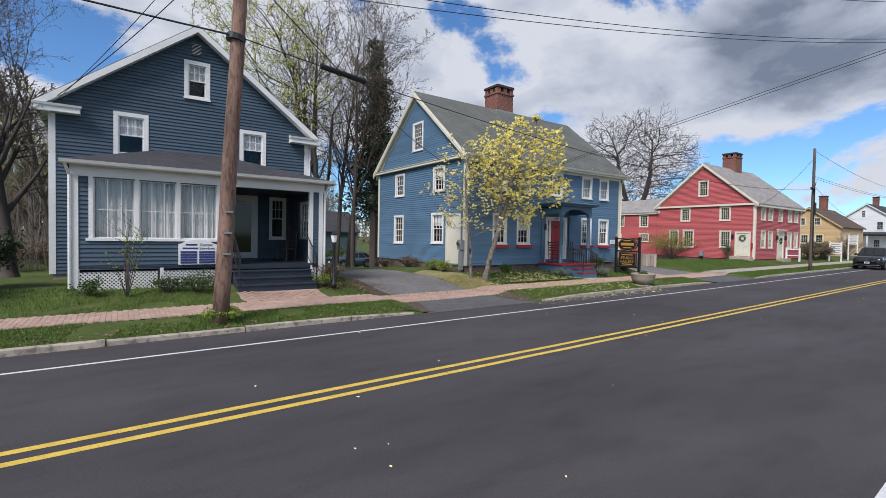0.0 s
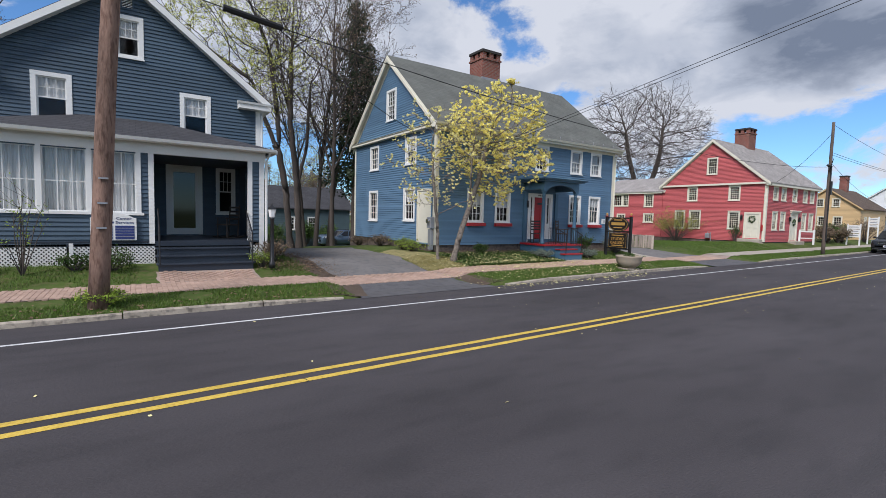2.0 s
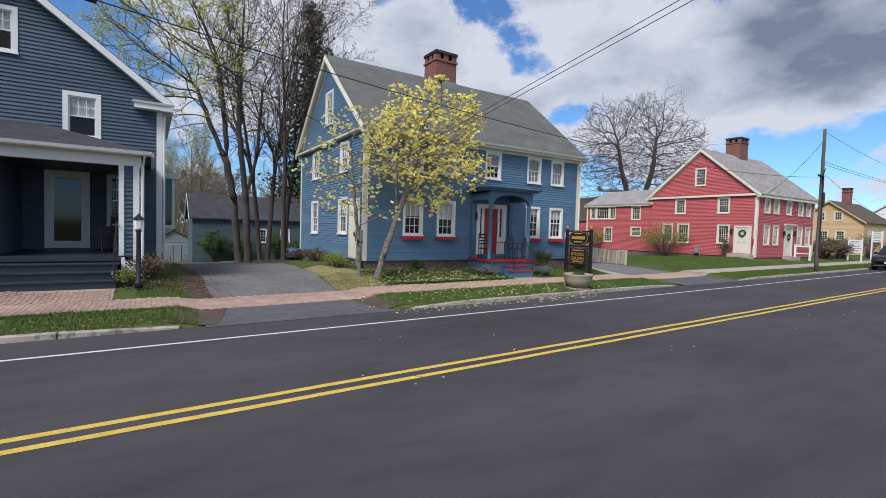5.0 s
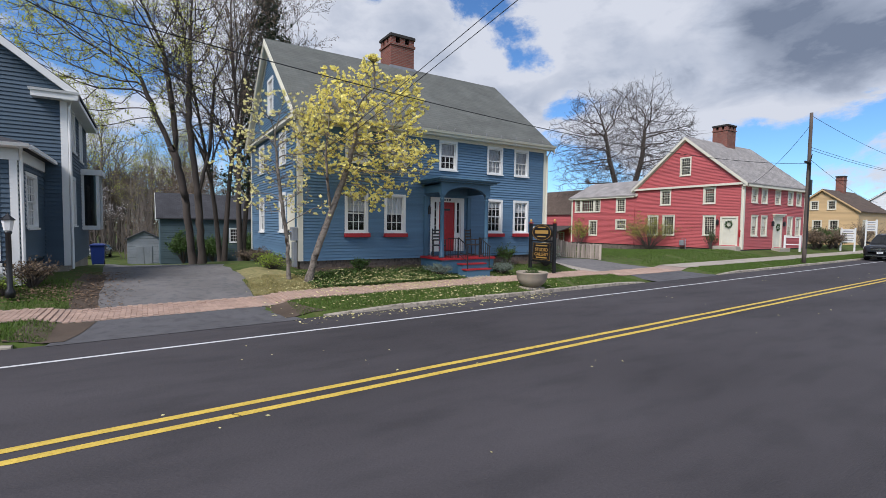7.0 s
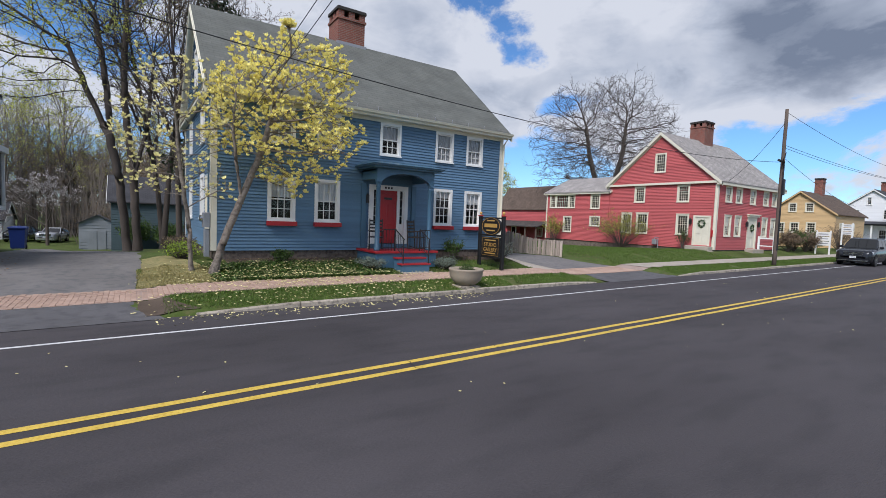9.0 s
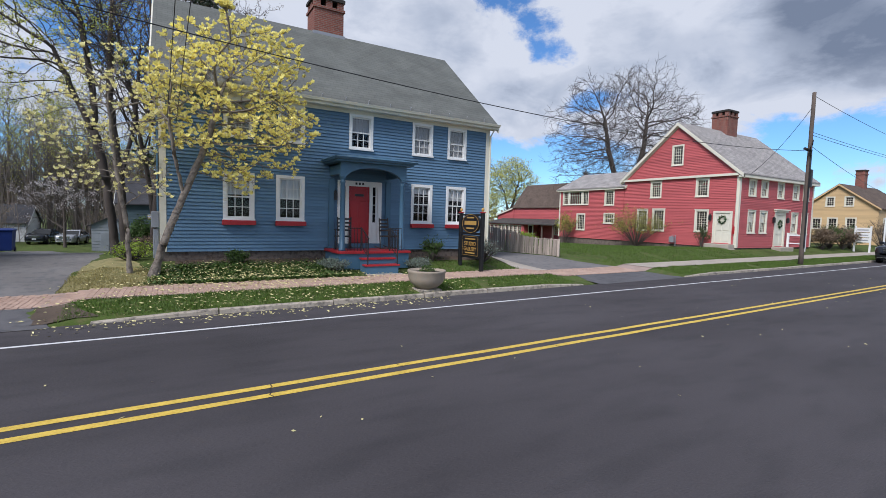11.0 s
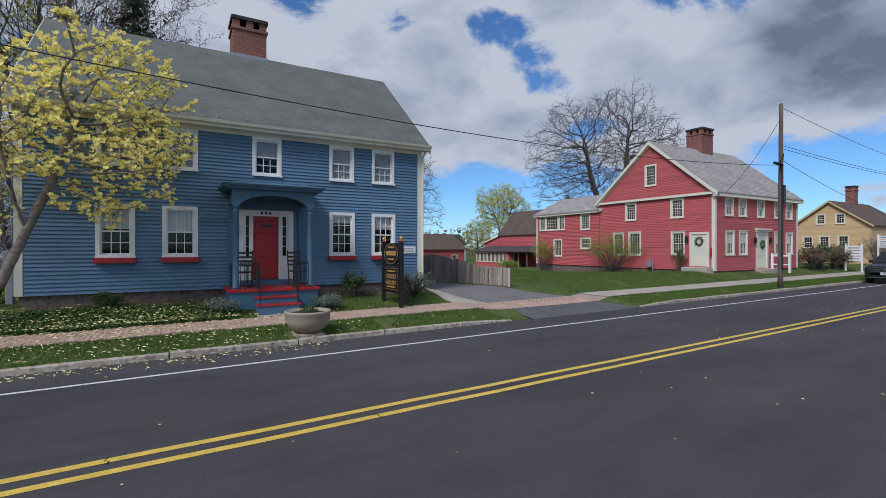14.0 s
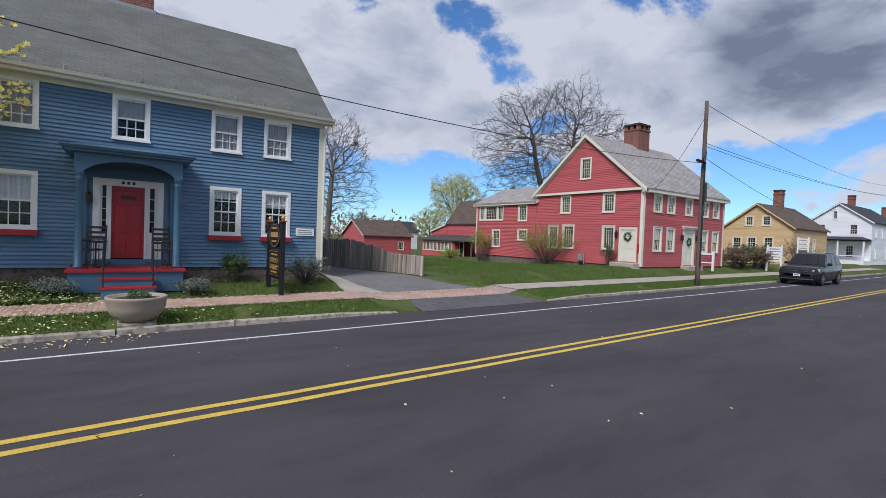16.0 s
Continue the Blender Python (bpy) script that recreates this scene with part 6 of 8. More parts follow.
SPEC_TALL = dict(rmin=0.007, seg=(9, 6, 4, 3), wob=(0.05, 0.12, 0.2, 0.25), up=(0.04, 0.10, 0.06, 0.03), taper=(0.12, 0.2, 0.3, 0.4), sides=(9, 6, 4, 3),
                 kids=(18, 9, 6, 0), bare=(0.26, 0.2, 0.15, 0), ang=((24, 50), (25, 55), (25, 60), (0, 0)), len=(0.52, 0.45, 0.5, 0), rk=(0.5, 0.55, 0.55, 0), thick=2)
SPEC_WIDE = dict(rmin=0.01, seg=(6, 7, 5, 4, 3), wob=(0.04, 0.09, 0.12, 0.16, 0.2), up=(0.03, 0.06, 0.04, 0.02, 0.0), taper=(0.45, 0.2, 0.25, 0.3, 0.4), sides=(10, 7, 5, 4, 3),
                 kids=(9, 7, 6, 5, 0), bare=(0.35, 0.25, 0.2, 0.15, 0), ang=((25, 58), (25, 50), (25, 55), (25, 60), (0, 0)), len=(0.95, 0.5, 0.5, 0.5, 0), rk=(0.55, 0.5, 0.55, 0.55, 0), thick=3)


def ellipsoid(rnd, n, centre, radii, hollow=0.35, floor=-1.0):
    """Points inside an ellipsoid, more of them towards its skin."""
    out = []
    while len(out) < n:
        p = rnd.uniform(-1.15, 1.15, 3)
        d = np.linalg.norm(p)
        skin = 0.86 + 0.34 * noise.noise((p[0] / (d + 0.1) * 2.2 + centre[0], p[1] / (d + 0.1) * 2.2, p[2] / (d + 0.1) * 2.2))
        if d > skin + 0.12 * noise.noise(tuple(p * 5.0)) or p[2] < floor or (d < 0.55 and rnd.uniform() < hollow):
            continue
        out.append(np.array(centre) + p * np.array(radii))
    return out


def colonise(rnd, stems, goals, step, reach, kill, rise=0.0, rounds=140):
    """Branches that grow from the stems towards the goals. Returns the nodes, their parents."""
    pos, par = [], []
    for stem in stems:
        first, prev = stem[0], None
        pts = [np.array(q, float) for q in stem[1]]
        last = first
        for a, b in zip(pts, pts[1:]):
            k = max(1, int(np.linalg.norm(b - a) / step))
            for i in range(k + (prev is None)):
                t = (i if prev is None else i + 1) / k
                pos.append(a + (b - a) * min(1, t) + (rnd.normal(0, step * 0.05, 3) if prev is not None else 0))
                par.append(last)
                last = len(pos) - 1
                prev = b
    goals = np.array(goals)
    near = np.full(len(goals), 1e9)
    who = np.zeros(len(goals), int)
    done = 0
    for _ in range(rounds):
        fresh = np.array(pos[done:])
        for k, q in enumerate(fresh):
            d = np.linalg.norm(goals - q, axis=1)
            hit = d < near
            near[hit] = d[hit]
            who[hit] = done + k
        done = len(pos)
        alive = near > kill
        goals, near, who = goals[alive], near[alive], who[alive]
        pull = {}
        for g, d, w in zip(goals, near, who):
            if d < reach:
                pull[w] = pull.get(w, 0) + (g - pos[w]) / d
        if not pull:
            break
        for w, v in pull.items():
            v = v / (np.linalg.norm(v) + 1e-6) + rnd.normal(0, 0.16, 3) + np.array((0, 0, rise))
            if par[w] is not None:
                v = v + 0.8 * (pos[w] - pos[par[w]]) / step
            pos.append(pos[w] + v / np.linalg.norm(v) * step)
            par.append(w)
        if len(pos) > 17000:
            break
    return pos, par


def branches(pos, par, base, tip, wood, twigs, split):
    """Limbs along the nodes, thicker where they carry more. Returns the thin nodes."""
    n = len(pos)
    kids = [[] for _ in range(n)]
    for i, p in enumerate(par):
        if p is not None:
            kids[p].append(i)
    load = [0] * n
    for i in range(n - 1, -1, -1):
        load[i] = sum(load[k] for k in kids[i]) or 1
    root = max(load)
    power = math.log(base / tip) / math.log(max(2, root))
    rad = [tip * c ** power for c in load]
    starts = [i for i in range(n) if par[i] is None]
    while starts:
        i = starts.pop()
        chain = [] if par[i] is None else [par[i]]
        while True:
            chain.append(i)
            if not kids[i]:
                break
            best = max(kids[i], key=lambda k: load[k])
            starts.extend(k for k in kids[i] if k != best)
            i = best
        if len(chain) < 2:
            continue
        rr_ = [rad[k] for k in chain]
        if par[chain[0]] is not None:
            rr_[0] = rr_[1]
        big = max(rr_)
        (wood if big > split else twigs).tube([Vector(pos[k]) for k in chain], rr_, 9 if big > 0.12 else 6 if big > 0.05 else 4 if big > 0.015 else 3, False)
    return [i for i in range(n) if load[i] <= 3]


def shaped_tree(label, stems, goals, step, reach, kill, base, tip, seed, bark, leaf=None, leaf_n=1, leaf_size=0.06, leaf_share=1.0, twig=0.5, rise=0.0, group="", name="tree", cat="tree", bloom=None, split=0.04):
    """A tree grown to fill the given crown."""
    rnd, rng = np.random.RandomState(seed), random.Random(seed)
    x, y, z = stems[0][1][0]
    T = thing(name, x, y, z, label, cat, group)
    wood, twigs, lv = MB(), MB(), MB()
    pos, par = colonise(rnd, stems, goals(rnd), step, reach, kill, rise)
    foot = Vector(stems[0][1][0])
    wood.tube([foot - Vector((0, 0, 0.25)), foot + Vector((0, 0, 0.05)), Vector(pos[1])], [base * 1.7, base * 1.35, base], 10, False)
    tips = []
    for i in branches(pos, par, base, tip, wood, twigs, split):
        q = Vector(pos[i])
        ax = (q - Vector(pos[par[i]])).normalized() if par[i] is not None else Vector((0, 0, 1))
        for _ in range(2):
            e = q + (ax + Vector((rng.gauss(0, 0.6), rng.gauss(0, 0.6), rng.gauss(0.15, 0.5)))).normalized() * twig * rng.uniform(0.5, 1.2)
            m = q.lerp(e, 0.5) + Vector((rng.gauss(0, 0.06), rng.gauss(0, 0.06), rng.gauss(0, 0.06))) * twig
            twigs.tube([q, m, e], [tip, tip * 0.8, tip * 0.5], 3, False)
            tips.extend((m, e))
    part("trunk", wood, bark, T, "", None, True)
    part("crown", twigs, bark, T)
    if leaf:
        for q in tips:
            if rng.random() < leaf_share:
                if bloom:
                    flower_cluster(rng, lv, q, bloom * rng.uniform(0.7, 1.25))
                else:
                    clump(rng, lv, q, leaf_size, leaf_n)
        part("blossoms" if bloom else "foliage", lv, leaf, T, "yellow blossoms" if bloom else "")
    return T


def flower_cluster(rnd, mb, q, s):
    ax = Vector((rnd.gauss(0, 0.5), rnd.gauss(0, 0.5), 1)).normalized()
    u = ax.cross(Vector((1, 0.3, 0))).normalized()
    w = ax.cross(u)
    n = 6
    a0 = rnd.uniform(0, 6)
    for k in range(n):
        a = a0 + 2 * math.pi * k / n
        d = u * math.cos(a) + w * math.sin(a)
        e = u * -math.sin(a) + w * math.cos(a)
        op = rnd.uniform(0.55, 0.95)
        m1 = q + d * s * 0.45 * op + ax * s * 0.35
        tip = q + d * s * 0.85 * op + ax * s * rnd.uniform(0.45, 0.9)
        mb.face(q, m1 - e * s * 0.34, tip, m1 + e * s * 0.34)


def tree(label, x, y, z, height, r, spec, seed, lean=(0, 0), bark=None, leaf=None, leaf_n=0, leaf_size=0.06, leaf_part=1.0, name="tree", cat="tree", group="", stems=1, fork=0.0):
    T = thing(name, x, y, z, label, cat, group)
    rnd = random.Random(seed)
    wood, twigs, tips = MB(), MB(), []
    for s in range(stems):
        d = Vector((lean[0], lean[1], 1))
        o = Vector((0, 0, 0))
        if stems > 1:
            a = 2 * math.pi * s / stems + 0.6
            d += Vector((math.cos(a), math.sin(a), 0)) * fork
            o = Vector((math.cos(a), math.sin(a), 0)) * r * 0.9
        base = Vector((x, y, z - 0.15)) + o
        trunk = height * (0.97 if spec is SPEC_TALL else 0.45)
        wood.tube([base - Vector((0, 0, 0.1)), base + d.normalized() * 0.35], [r * 1.45, r], 9, False)
        grow(rnd, base + d.normalized() * 0.3, d, trunk * rnd.uniform(0.9, 1.0), r, 0, spec, wood, twigs, tips)
    part("trunk", wood, bark or BARK, T, "", None, True)
    part("crown", twigs, bark or BARK, T)
    if leaf:
        mb = MB()
        for q in tips:
            if rnd.random() < leaf_part:
                clump(rnd, mb, q, leaf_size, leaf_n)
        part("foliage", mb, leaf, T)
    return T


GZ = ground_z(12.4, 28.6)
shaped_tree("tall leaning bare tree with yellow-green spring buds", [(None, [(12.45, 28.7, GZ), (12.1, 28.6, 3.4), (11.75, 28.6, 5.4), (10.9, 28.6, 7.4), (10.2, 28.5, 9.4)]), (17, [(11.75, 28.6, 5.6), (11.6, 28.6, 8.0), (11.2, 28.6, 11.0)])],
            lambda r: ellipsoid(r, 1700, (9.2, 28.4, 11.6), (5.0, 4.6, 6.0), 0.0), 0.36, 6.0, 0.5, 0.19, 0.010, 3, BARK, BUD, 5, 0.075, 0.8, 0.5, 0.05, group="trees behind the houses")
shaped_tree("tall bare tree with a few spring buds", [(None, [(12.85, 28.3, GZ), (12.7, 28.3, 3.5), (12.3, 28.4, 7.5), (12.4, 28.5, 11.0)]), (10, [(12.7, 28.3, 3.6), (13.3, 28.4, 6.0), (13.6, 28.6, 10.0)])],
            lambda r: ellipsoid(r, 1300, (12.9, 28.6, 11.8), (3.2, 3.2, 6.2), 0.0), 0.36, 6.0, 0.5, 0.19, 0.011, 8, BARK, BUD, 2, 0.065, 0.35, 0.5, 0.06, group="trees behind the houses")
tall = tree("slender bare tree with brown buds", 14.7, 27.6, -0.15, 16.0, 0.16, SPEC_TALL, 12, (0.0, 0.0), BARK, RUSSET, 2, 0.07, 0.8, group="trees behind the houses")
for x, y, s, a in ((14.0, 28.7, 1.0, 140), (15.1, 29.4, 0.98, 80), (14.1, 31.5, 1.0, 300),
                   (-3.2, 27.0, 0.85, 10), (-6.0, 23.0, 0.8, 170), (-9.0, 31.0, 0.95, 95), (-1.0, 34.0, 0.9, 290), (-13.0, 25.0, 0.9, 210)):
    copy_thing(tall, pose(x, y, ground_z(x, y), 0, 0, a) @ Matrix.Scale(s, 4))
tree("old bare tree with spreading limbs", -0.85, 19.6, 0.5, 11, 0.24, SPEC_WIDE, 21, (-0.05, 0.05), BARK, group="trees behind the houses")
shaped_tree("large bare tree with two stems and a broad domed crown", [(None, [(61.2, 37.3, 0.0), (61.1, 37.4, 3.2), (60.4, 37.9, 7.0), (59.6, 38.6, 11.0), (59.3, 38.9, 14.0)]), (4, [(61.1, 37.4, 3.2), (62.0, 36.6, 7.0), (62.6, 35.9, 11.0), (62.7, 35.8, 14.5)])],
            lambda r: ellipsoid(r, 7600, (60.9, 37.7, 12.0), (9.6, 9.6, 9.2), 0.0, -0.66), 0.5, 9.0, 0.55, 0.5, 0.013, 31, BARK, twig=0.8, rise=0.04, split=0.08)
shaped_tree("bare grey tree behind the fence", [(None, [(32.75, 33, 0.0), (32.8, 33, 2.2), (32.9, 33, 4.4), (33.1, 33, 6.5)])],
            lambda r: ellipsoid(r, 2400, (33.0, 33, 6.6), (3.6, 3.6, 3.9), 0.0, -0.8), 0.25, 5.0, 0.3, 0.2, 0.011, 44, BARK_FAR, twig=0.5, rise=0.04)
shaped_tree("broad tree in pale yellow-green leaf", [(None, [(93, 100, -2), (93, 100, 4), (92.3, 100.5, 9)]), (5, [(93, 100, 3), (94.5, 99.5, 7), (95, 99, 11)])],
            lambda r: ellipsoid(r, 2200, (93, 100, 12.0), (8.2, 8.2, 7.0), 0.0, -0.8), 0.6, 8.0, 0.7, 0.45, 0.02, 52, BARK, SPRING, 2, 0.26, 0.9, 0.9, 0.03, split=0.08)
shaped_tree("low yellow-green tree beside the barn", [(None, [(80, 92, -2), (80, 92, 2), (80, 92, 4)])],
            lambda r: ellipsoid(r, 700, (80, 92, 5.0), (4.0, 4.0, 4.2), 0.0), 0.5, 6.0, 0.55, 0.22, 0.02, 57, BARK, SPRING, 2, 0.22, 0.7, 0.7, 0.03, split=0.08)
tree("wild cherry in pale pinkish white blossom", 5.9, 57, -2.2, 12, 0.15, SPEC_WIDE, 71, (0, 0), BARK, BLOOM, 2, 0.06, 0.4)
far_tree = tree("distant bare tree with reddish brown buds", -30, 62, -2.2, 15, 0.25, SPEC_WIDE, 61, (0, 0), BARK_FAR, RUSSET, 1, 0.13, 0.6, group="distant trees")
far_bud = tree("distant tree with yellow-green spring buds", -18, 66, -2.2, 15, 0.25, SPEC_TALL, 66, (0, 0), BARK_FAR, BUD, 1, 0.11, 0.6, group="distant trees")
rr = random.Random(9)
for k in range(80):
    src = far_tree if rr.random() < 0.55 else far_bud
    x = rr.uniform(-75, 34); y = rr.uniform(54, 90)
    if -9 < x < 9 and y < 76:
        y += 22
    copy_thing(src, pose(x, y, -2.3, 0, 0, rr.uniform(0, 360)) @ Matrix.Scale(rr.uniform(0.7, 1.15), 4))
for k in range(34):
    src = far_tree if k % 3 == 0 else far_bud
    x = rr.uniform(-12, 16); y = rr.uniform(70, 92)
    copy_thing(src, pose(x, y, -2.3, 0, 0, rr.uniform(0, 360)) @ Matrix.Scale(rr.uniform(0.8, 1.35), 4))
for x, y, s in ((62, 95, 0.75), (70, 110, 0.9), (80, 120, 0.8), (110, 60, 0.8), (125, 55, 0.7), (135, 40, 0.9), (150, 50, 0.9), (105, 75, 0.7), (104, 38, 0.62), (112, 40, 0.7), (121, 43, 0.6), (133, 46, 0.75), (146, 47, 0.8), (90, 130, 0.8), (48, 100, 0.6), (55, 120, 0.8)):
    copy_thing(far_tree, pose(x, y, -0.8, 0, 0, x * 7) @ Matrix.Scale(s, 4))


rnd = random.Random(77)
woods = MB()
for k in range(2600):
    b = radians(rnd.uniform(-62, 88)); d = rnd.uniform(150, 230)
    x, y = 10 + d * math.sin(b), d * math.cos(b)
    if y < kerb_y(x) + 40:
        continue
    h = rnd.uniform(6, 12) + 4 * noise.noise((b * 9, 0, 0))
    for _ in range(7):
        clump(rnd, woods, Vector((x + rnd.gauss(0, 2), y + rnd.gauss(0, 2), -2 + h * rnd.random() ** 0.7)), 1.0, 1)
solid("distant_wood", woods, RUSSET, "distant leafless wood along the skyline", "wood", kind="stuff")


rnd = random.Random(78)
stems_, leaves_ = MB(), MB()
for k in range(1500):
    x, y = rnd.uniform(-34, 26), 58 + 26 * rnd.random() ** 1.4
    if 1 < x < 8 and y < 70:
        y += 14
    h = rnd.uniform(2.5, 11)
    b = Vector((x, y, -2.4))
    t = b + Vector((rnd.gauss(0, 0.5), rnd.gauss(0, 0.5), h))
    stems_.tube([b, b.lerp(t, 0.5) + Vector((rnd.gauss(0, 0.2), 0, 0)), t], [0.045, 0.03, 0.012], 3, False)
    for _ in range(4):
        q = b.lerp(t, rnd.uniform(0.25, 0.95))
        e = q + Vector((rnd.gauss(0, 1.0), rnd.gauss(0, 1.0), rnd.uniform(0.4, 1.8)))
        stems_.tube([q, e], [0.02, 0.008], 3, False)
        for _ in range(3):
            clump(rnd, leaves_, q.lerp(e, rnd.random()), 0.13, 1)
solid("thicket", stems_, BARK_FAR, "leafless brown thicket behind the gardens", "thicket", kind="stuff")
solid("thicket_buds", leaves_, RUSSET, "brown buds on the leafless thicket", "thicket", kind="stuff")


def evergreen(x, y, z, h, seed):
    T = thing("evergreen", x, y, z, "tall dark green spruce with drooping boughs", "tree", "evergreens")
    rnd = random.Random(seed)
    wood, nd = MB(), MB()
    wood.tube([(x, y, z - 0.2), (x, y, z + h)], [0.28, 0.03], 8, False)
    k = 0
    zz = z + h * 0.26
    while zz < z + h - 0.2:
        f = 1 - (zz - z) / h
        for j in range(6):
            a = rnd.uniform(0, 6.28); L = (0.4 + 2.9 * f ** 0.8) * rnd.uniform(0.6, 1.1)
            base = Vector((x, y, zz + rnd.uniform(-0.2, 0.2)))
            tip = base + Vector((math.cos(a) * L, math.sin(a) * L, -0.15 * L + 0.3 * rnd.random()))
            wood.tube([base, tip], [0.03, 0.008], 3, False)
            n = int(8 + L * 9)
            for i in range(n):
                t = rnd.uniform(0.15, 1)
                clump(rnd, nd, base.lerp(tip, t) + Vector((0, 0, -0.12 * rnd.random())), 0.16, 2)
        zz += 0.34
    part("trunk", wood, BARK, T)
    part("needle_foliage", nd, NEEDLE, T)
    return T


evergreen(16.3, 27.9, 0.0, 15.4, 4)
evergreen(19.6, 33.5, -0.6, 15.0, 5)


# ---- flowering magnolia ----
GZ = ground_z(14.6, 13.9)
shaped_tree("magnolia tree full of yellow blossoms, leaning over the lawn", [(None, [(14.52, 13.92, GZ), (14.72, 13.92, 1.1), (15.25, 13.92, 2.5), (15.75, 13.95, 3.8), (16.05, 13.95, 5.0)]), (11, [(15.2, 13.92, 2.4), (15.0, 13.6, 3.4), (14.9, 13.4, 4.3)])],
            lambda r: ellipsoid(r, 1150, (16.45, 13.9, 4.95), (2.4, 2.15, 2.6), 0.15, -1.0), 0.14, 2.6, 0.2, 0.105, 0.006, 7, BARK_PALE, PETAL, leaf_share=0.6, twig=0.2, rise=0.02, name="magnolia", cat="magnolia tree", bloom=0.098, split=0.03)
shaped_tree("slender young magnolia with sparse cream blossoms", [(None, [(14.0, 14.2, GZ), (13.95, 14.2, 1.5), (13.75, 14.2, 3.0), (13.6, 14.2, 4.6)])],
            lambda r: ellipsoid(r, 340, (13.75, 14.2, 4.0), (1.9, 1.6, 2.2), 0.2, -1), 0.16, 2.2, 0.26, 0.06, 0.006, 11, BARK_PALE, PETAL_PALE, leaf_share=0.42, twig=0.22, rise=0.08, name="magnolia", cat="magnolia tree", bloom=0.085, split=0.02)


# ---- shrubs ----
def shrub(label, x, y, w, h, seed, leaf, n_stem=14, n_leaf=30, size=0.05, bark=None, z=None, name="shrub", group=""):
    z = ground_z(x, y) if z is None else z
    S = thing(name, x, y, z, label, "shrub", group)
    rnd = random.Random(seed)
    wood, lv = MB(), MB()
    for _ in range(n_stem):
        a, o = rnd.uniform(0, 6.28), rnd.uniform(0, 1) ** 0.6
        p = Vector((x, y, z - 0.05))
        t = Vector((x + math.cos(a) * w / 2 * o, y + math.sin(a) * w / 2 * o, z + h * rnd.uniform(0.6, 1.0) * (1 - 0.35 * o * o)))
        m = p.lerp(t, 0.55) + Vector((rnd.gauss(0, 0.04), rnd.gauss(0, 0.04), 0.05 * h))
        wood.tube([p, m, t], [0.014, 0.009, 0.004], 4, False)
        for _ in range(3):
            s = m.lerp(t, rnd.random())
            e = s + Vector((rnd.gauss(0, 0.14) * w, rnd.gauss(0, 0.14) * w, rnd.uniform(0.05, 0.25) * h))
            wood.tube([s, e], [0.006, 0.003], 3, False)
            for _ in range(n_leaf // 3):
                clump(rnd, lv, s.lerp(e, rnd.random()), size, 1)
        for _ in range(n_leaf // 2):
            clump(rnd, lv, m.lerp(t, rnd.random()), size, 1)
    part("branching", wood, bark or BARK, S)
    if n_leaf:
        part("foliage", lv, leaf, S)
    return S


GREYLEAF = leaf_mat("grey_green_leaves", (0.20, 0.25, 0.20), 0.3, 0.2)
TWIGGY = leaf_mat("reddish_new_leaves", (0.36, 0.38, 0.07), 0.4, 0.35)
shrub("twiggy shrub with fresh leaves before the porch", 2.25, 13.75, 1.5, 2.1, 1, FRESH, 12, 10, 0.045)
shrub("dark leafy shrub before the porch lattice", 3.9, 13.9, 1.0, 0.6, 2, LEAF, 18, 30, 0.05)
shrub("low dark shrub before the porch lattice", 3.2, 14.0, 0.9, 0.45, 3, LEAF, 14, 30, 0.05)
shrub("low green shrub before the porch lattice", 1.4, 14.0, 0.8, 0.4, 4, LEAF, 14, 24, 0.05)
shrub("dark evergreen bush at the house corner", -0.95, 15.6, 1.9, 1.7, 5, NEEDLE, 40, 60, 0.09)
shrub("dark evergreen bush at the lawn's edge", -1.6, 14.2, 2.2, 1.4, 6, NEEDLE, 40, 60, 0.09)
shrub("grassy tuft around the pole", 3.95, 10.15, 0.8, 0.38, 7, FRESH, 30, 30, 0.04)
shrub("grey-green lavender mound beside the steps", 19.15, 13.9, 1.0, 0.45, 8, GREYLEAF, 40, 40, 0.035, group="mounds")
shrub("grey-green lavender mound beside the steps", 21.95, 13.75, 0.9, 0.45, 9, GREYLEAF, 40, 40, 0.035, group="mounds")
shrub("rounded bare-twigged shrub at the house corner", 25.2, 14.6, 1.5, 1.0, 10, GREYLEAF, 60, 14, 0.04)
shrub("dark green shrub under the window", 23.2, 14.9, 0.9, 0.9, 11, LEAF, 24, 40, 0.05)
shrub("small evergreen mound in the bed", 16.6, 14.9, 0.7, 0.4, 12, LEAF, 30, 40, 0.04)
shrub("tall day lilies along the side wall", 14.0, 17.0, 1.1, 0.55, 13, FRESH, 40, 12, 0.05)
shrub("tall day lilies along the side wall", 13.9, 16.0, 1.1, 0.5, 14, FRESH, 40, 12, 0.05)
shrub("brown bed of dry stems along the side wall", 14.1, 19.5, 1.2, 0.6, 15, RUSSET, 40, 16, 0.05)
shrub("brown bed of dry stems along the side wall", 14.1, 22.0, 1.2, 0.5, 16, RUSSET, 40, 16, 0.05)
shrub("dry brown perennials beside the lamp post", 8.0, 14.4, 1.1, 0.8, 17, RUSSET, 40, 16, 0.05)
shrub("green perennials beside the lamp post", 7.6, 13.9, 0.8, 0.5, 18, FRESH, 26, 16, 0.04)
shrub("twiggy shrub with reddish new leaves", 44.9, 22.8, 4.6, 2.9, 19, TWIGGY, 90, 34, 0.06)
shrub("twiggy shrub with reddish new leaves", 44.9, 30.2, 2.2, 3.1, 20, TWIGGY, 46, 34, 0.06)
shrub("small twiggy shrub by the side door", 45.3, 18.05, 1.0, 1.55, 21, LEAF, 30, 22, 0.05)
shrub("low clipped green bush on the lawn", 50.0, 41.5, 2.6, 1.0, 22, FRESH, 40, 40, 0.08)
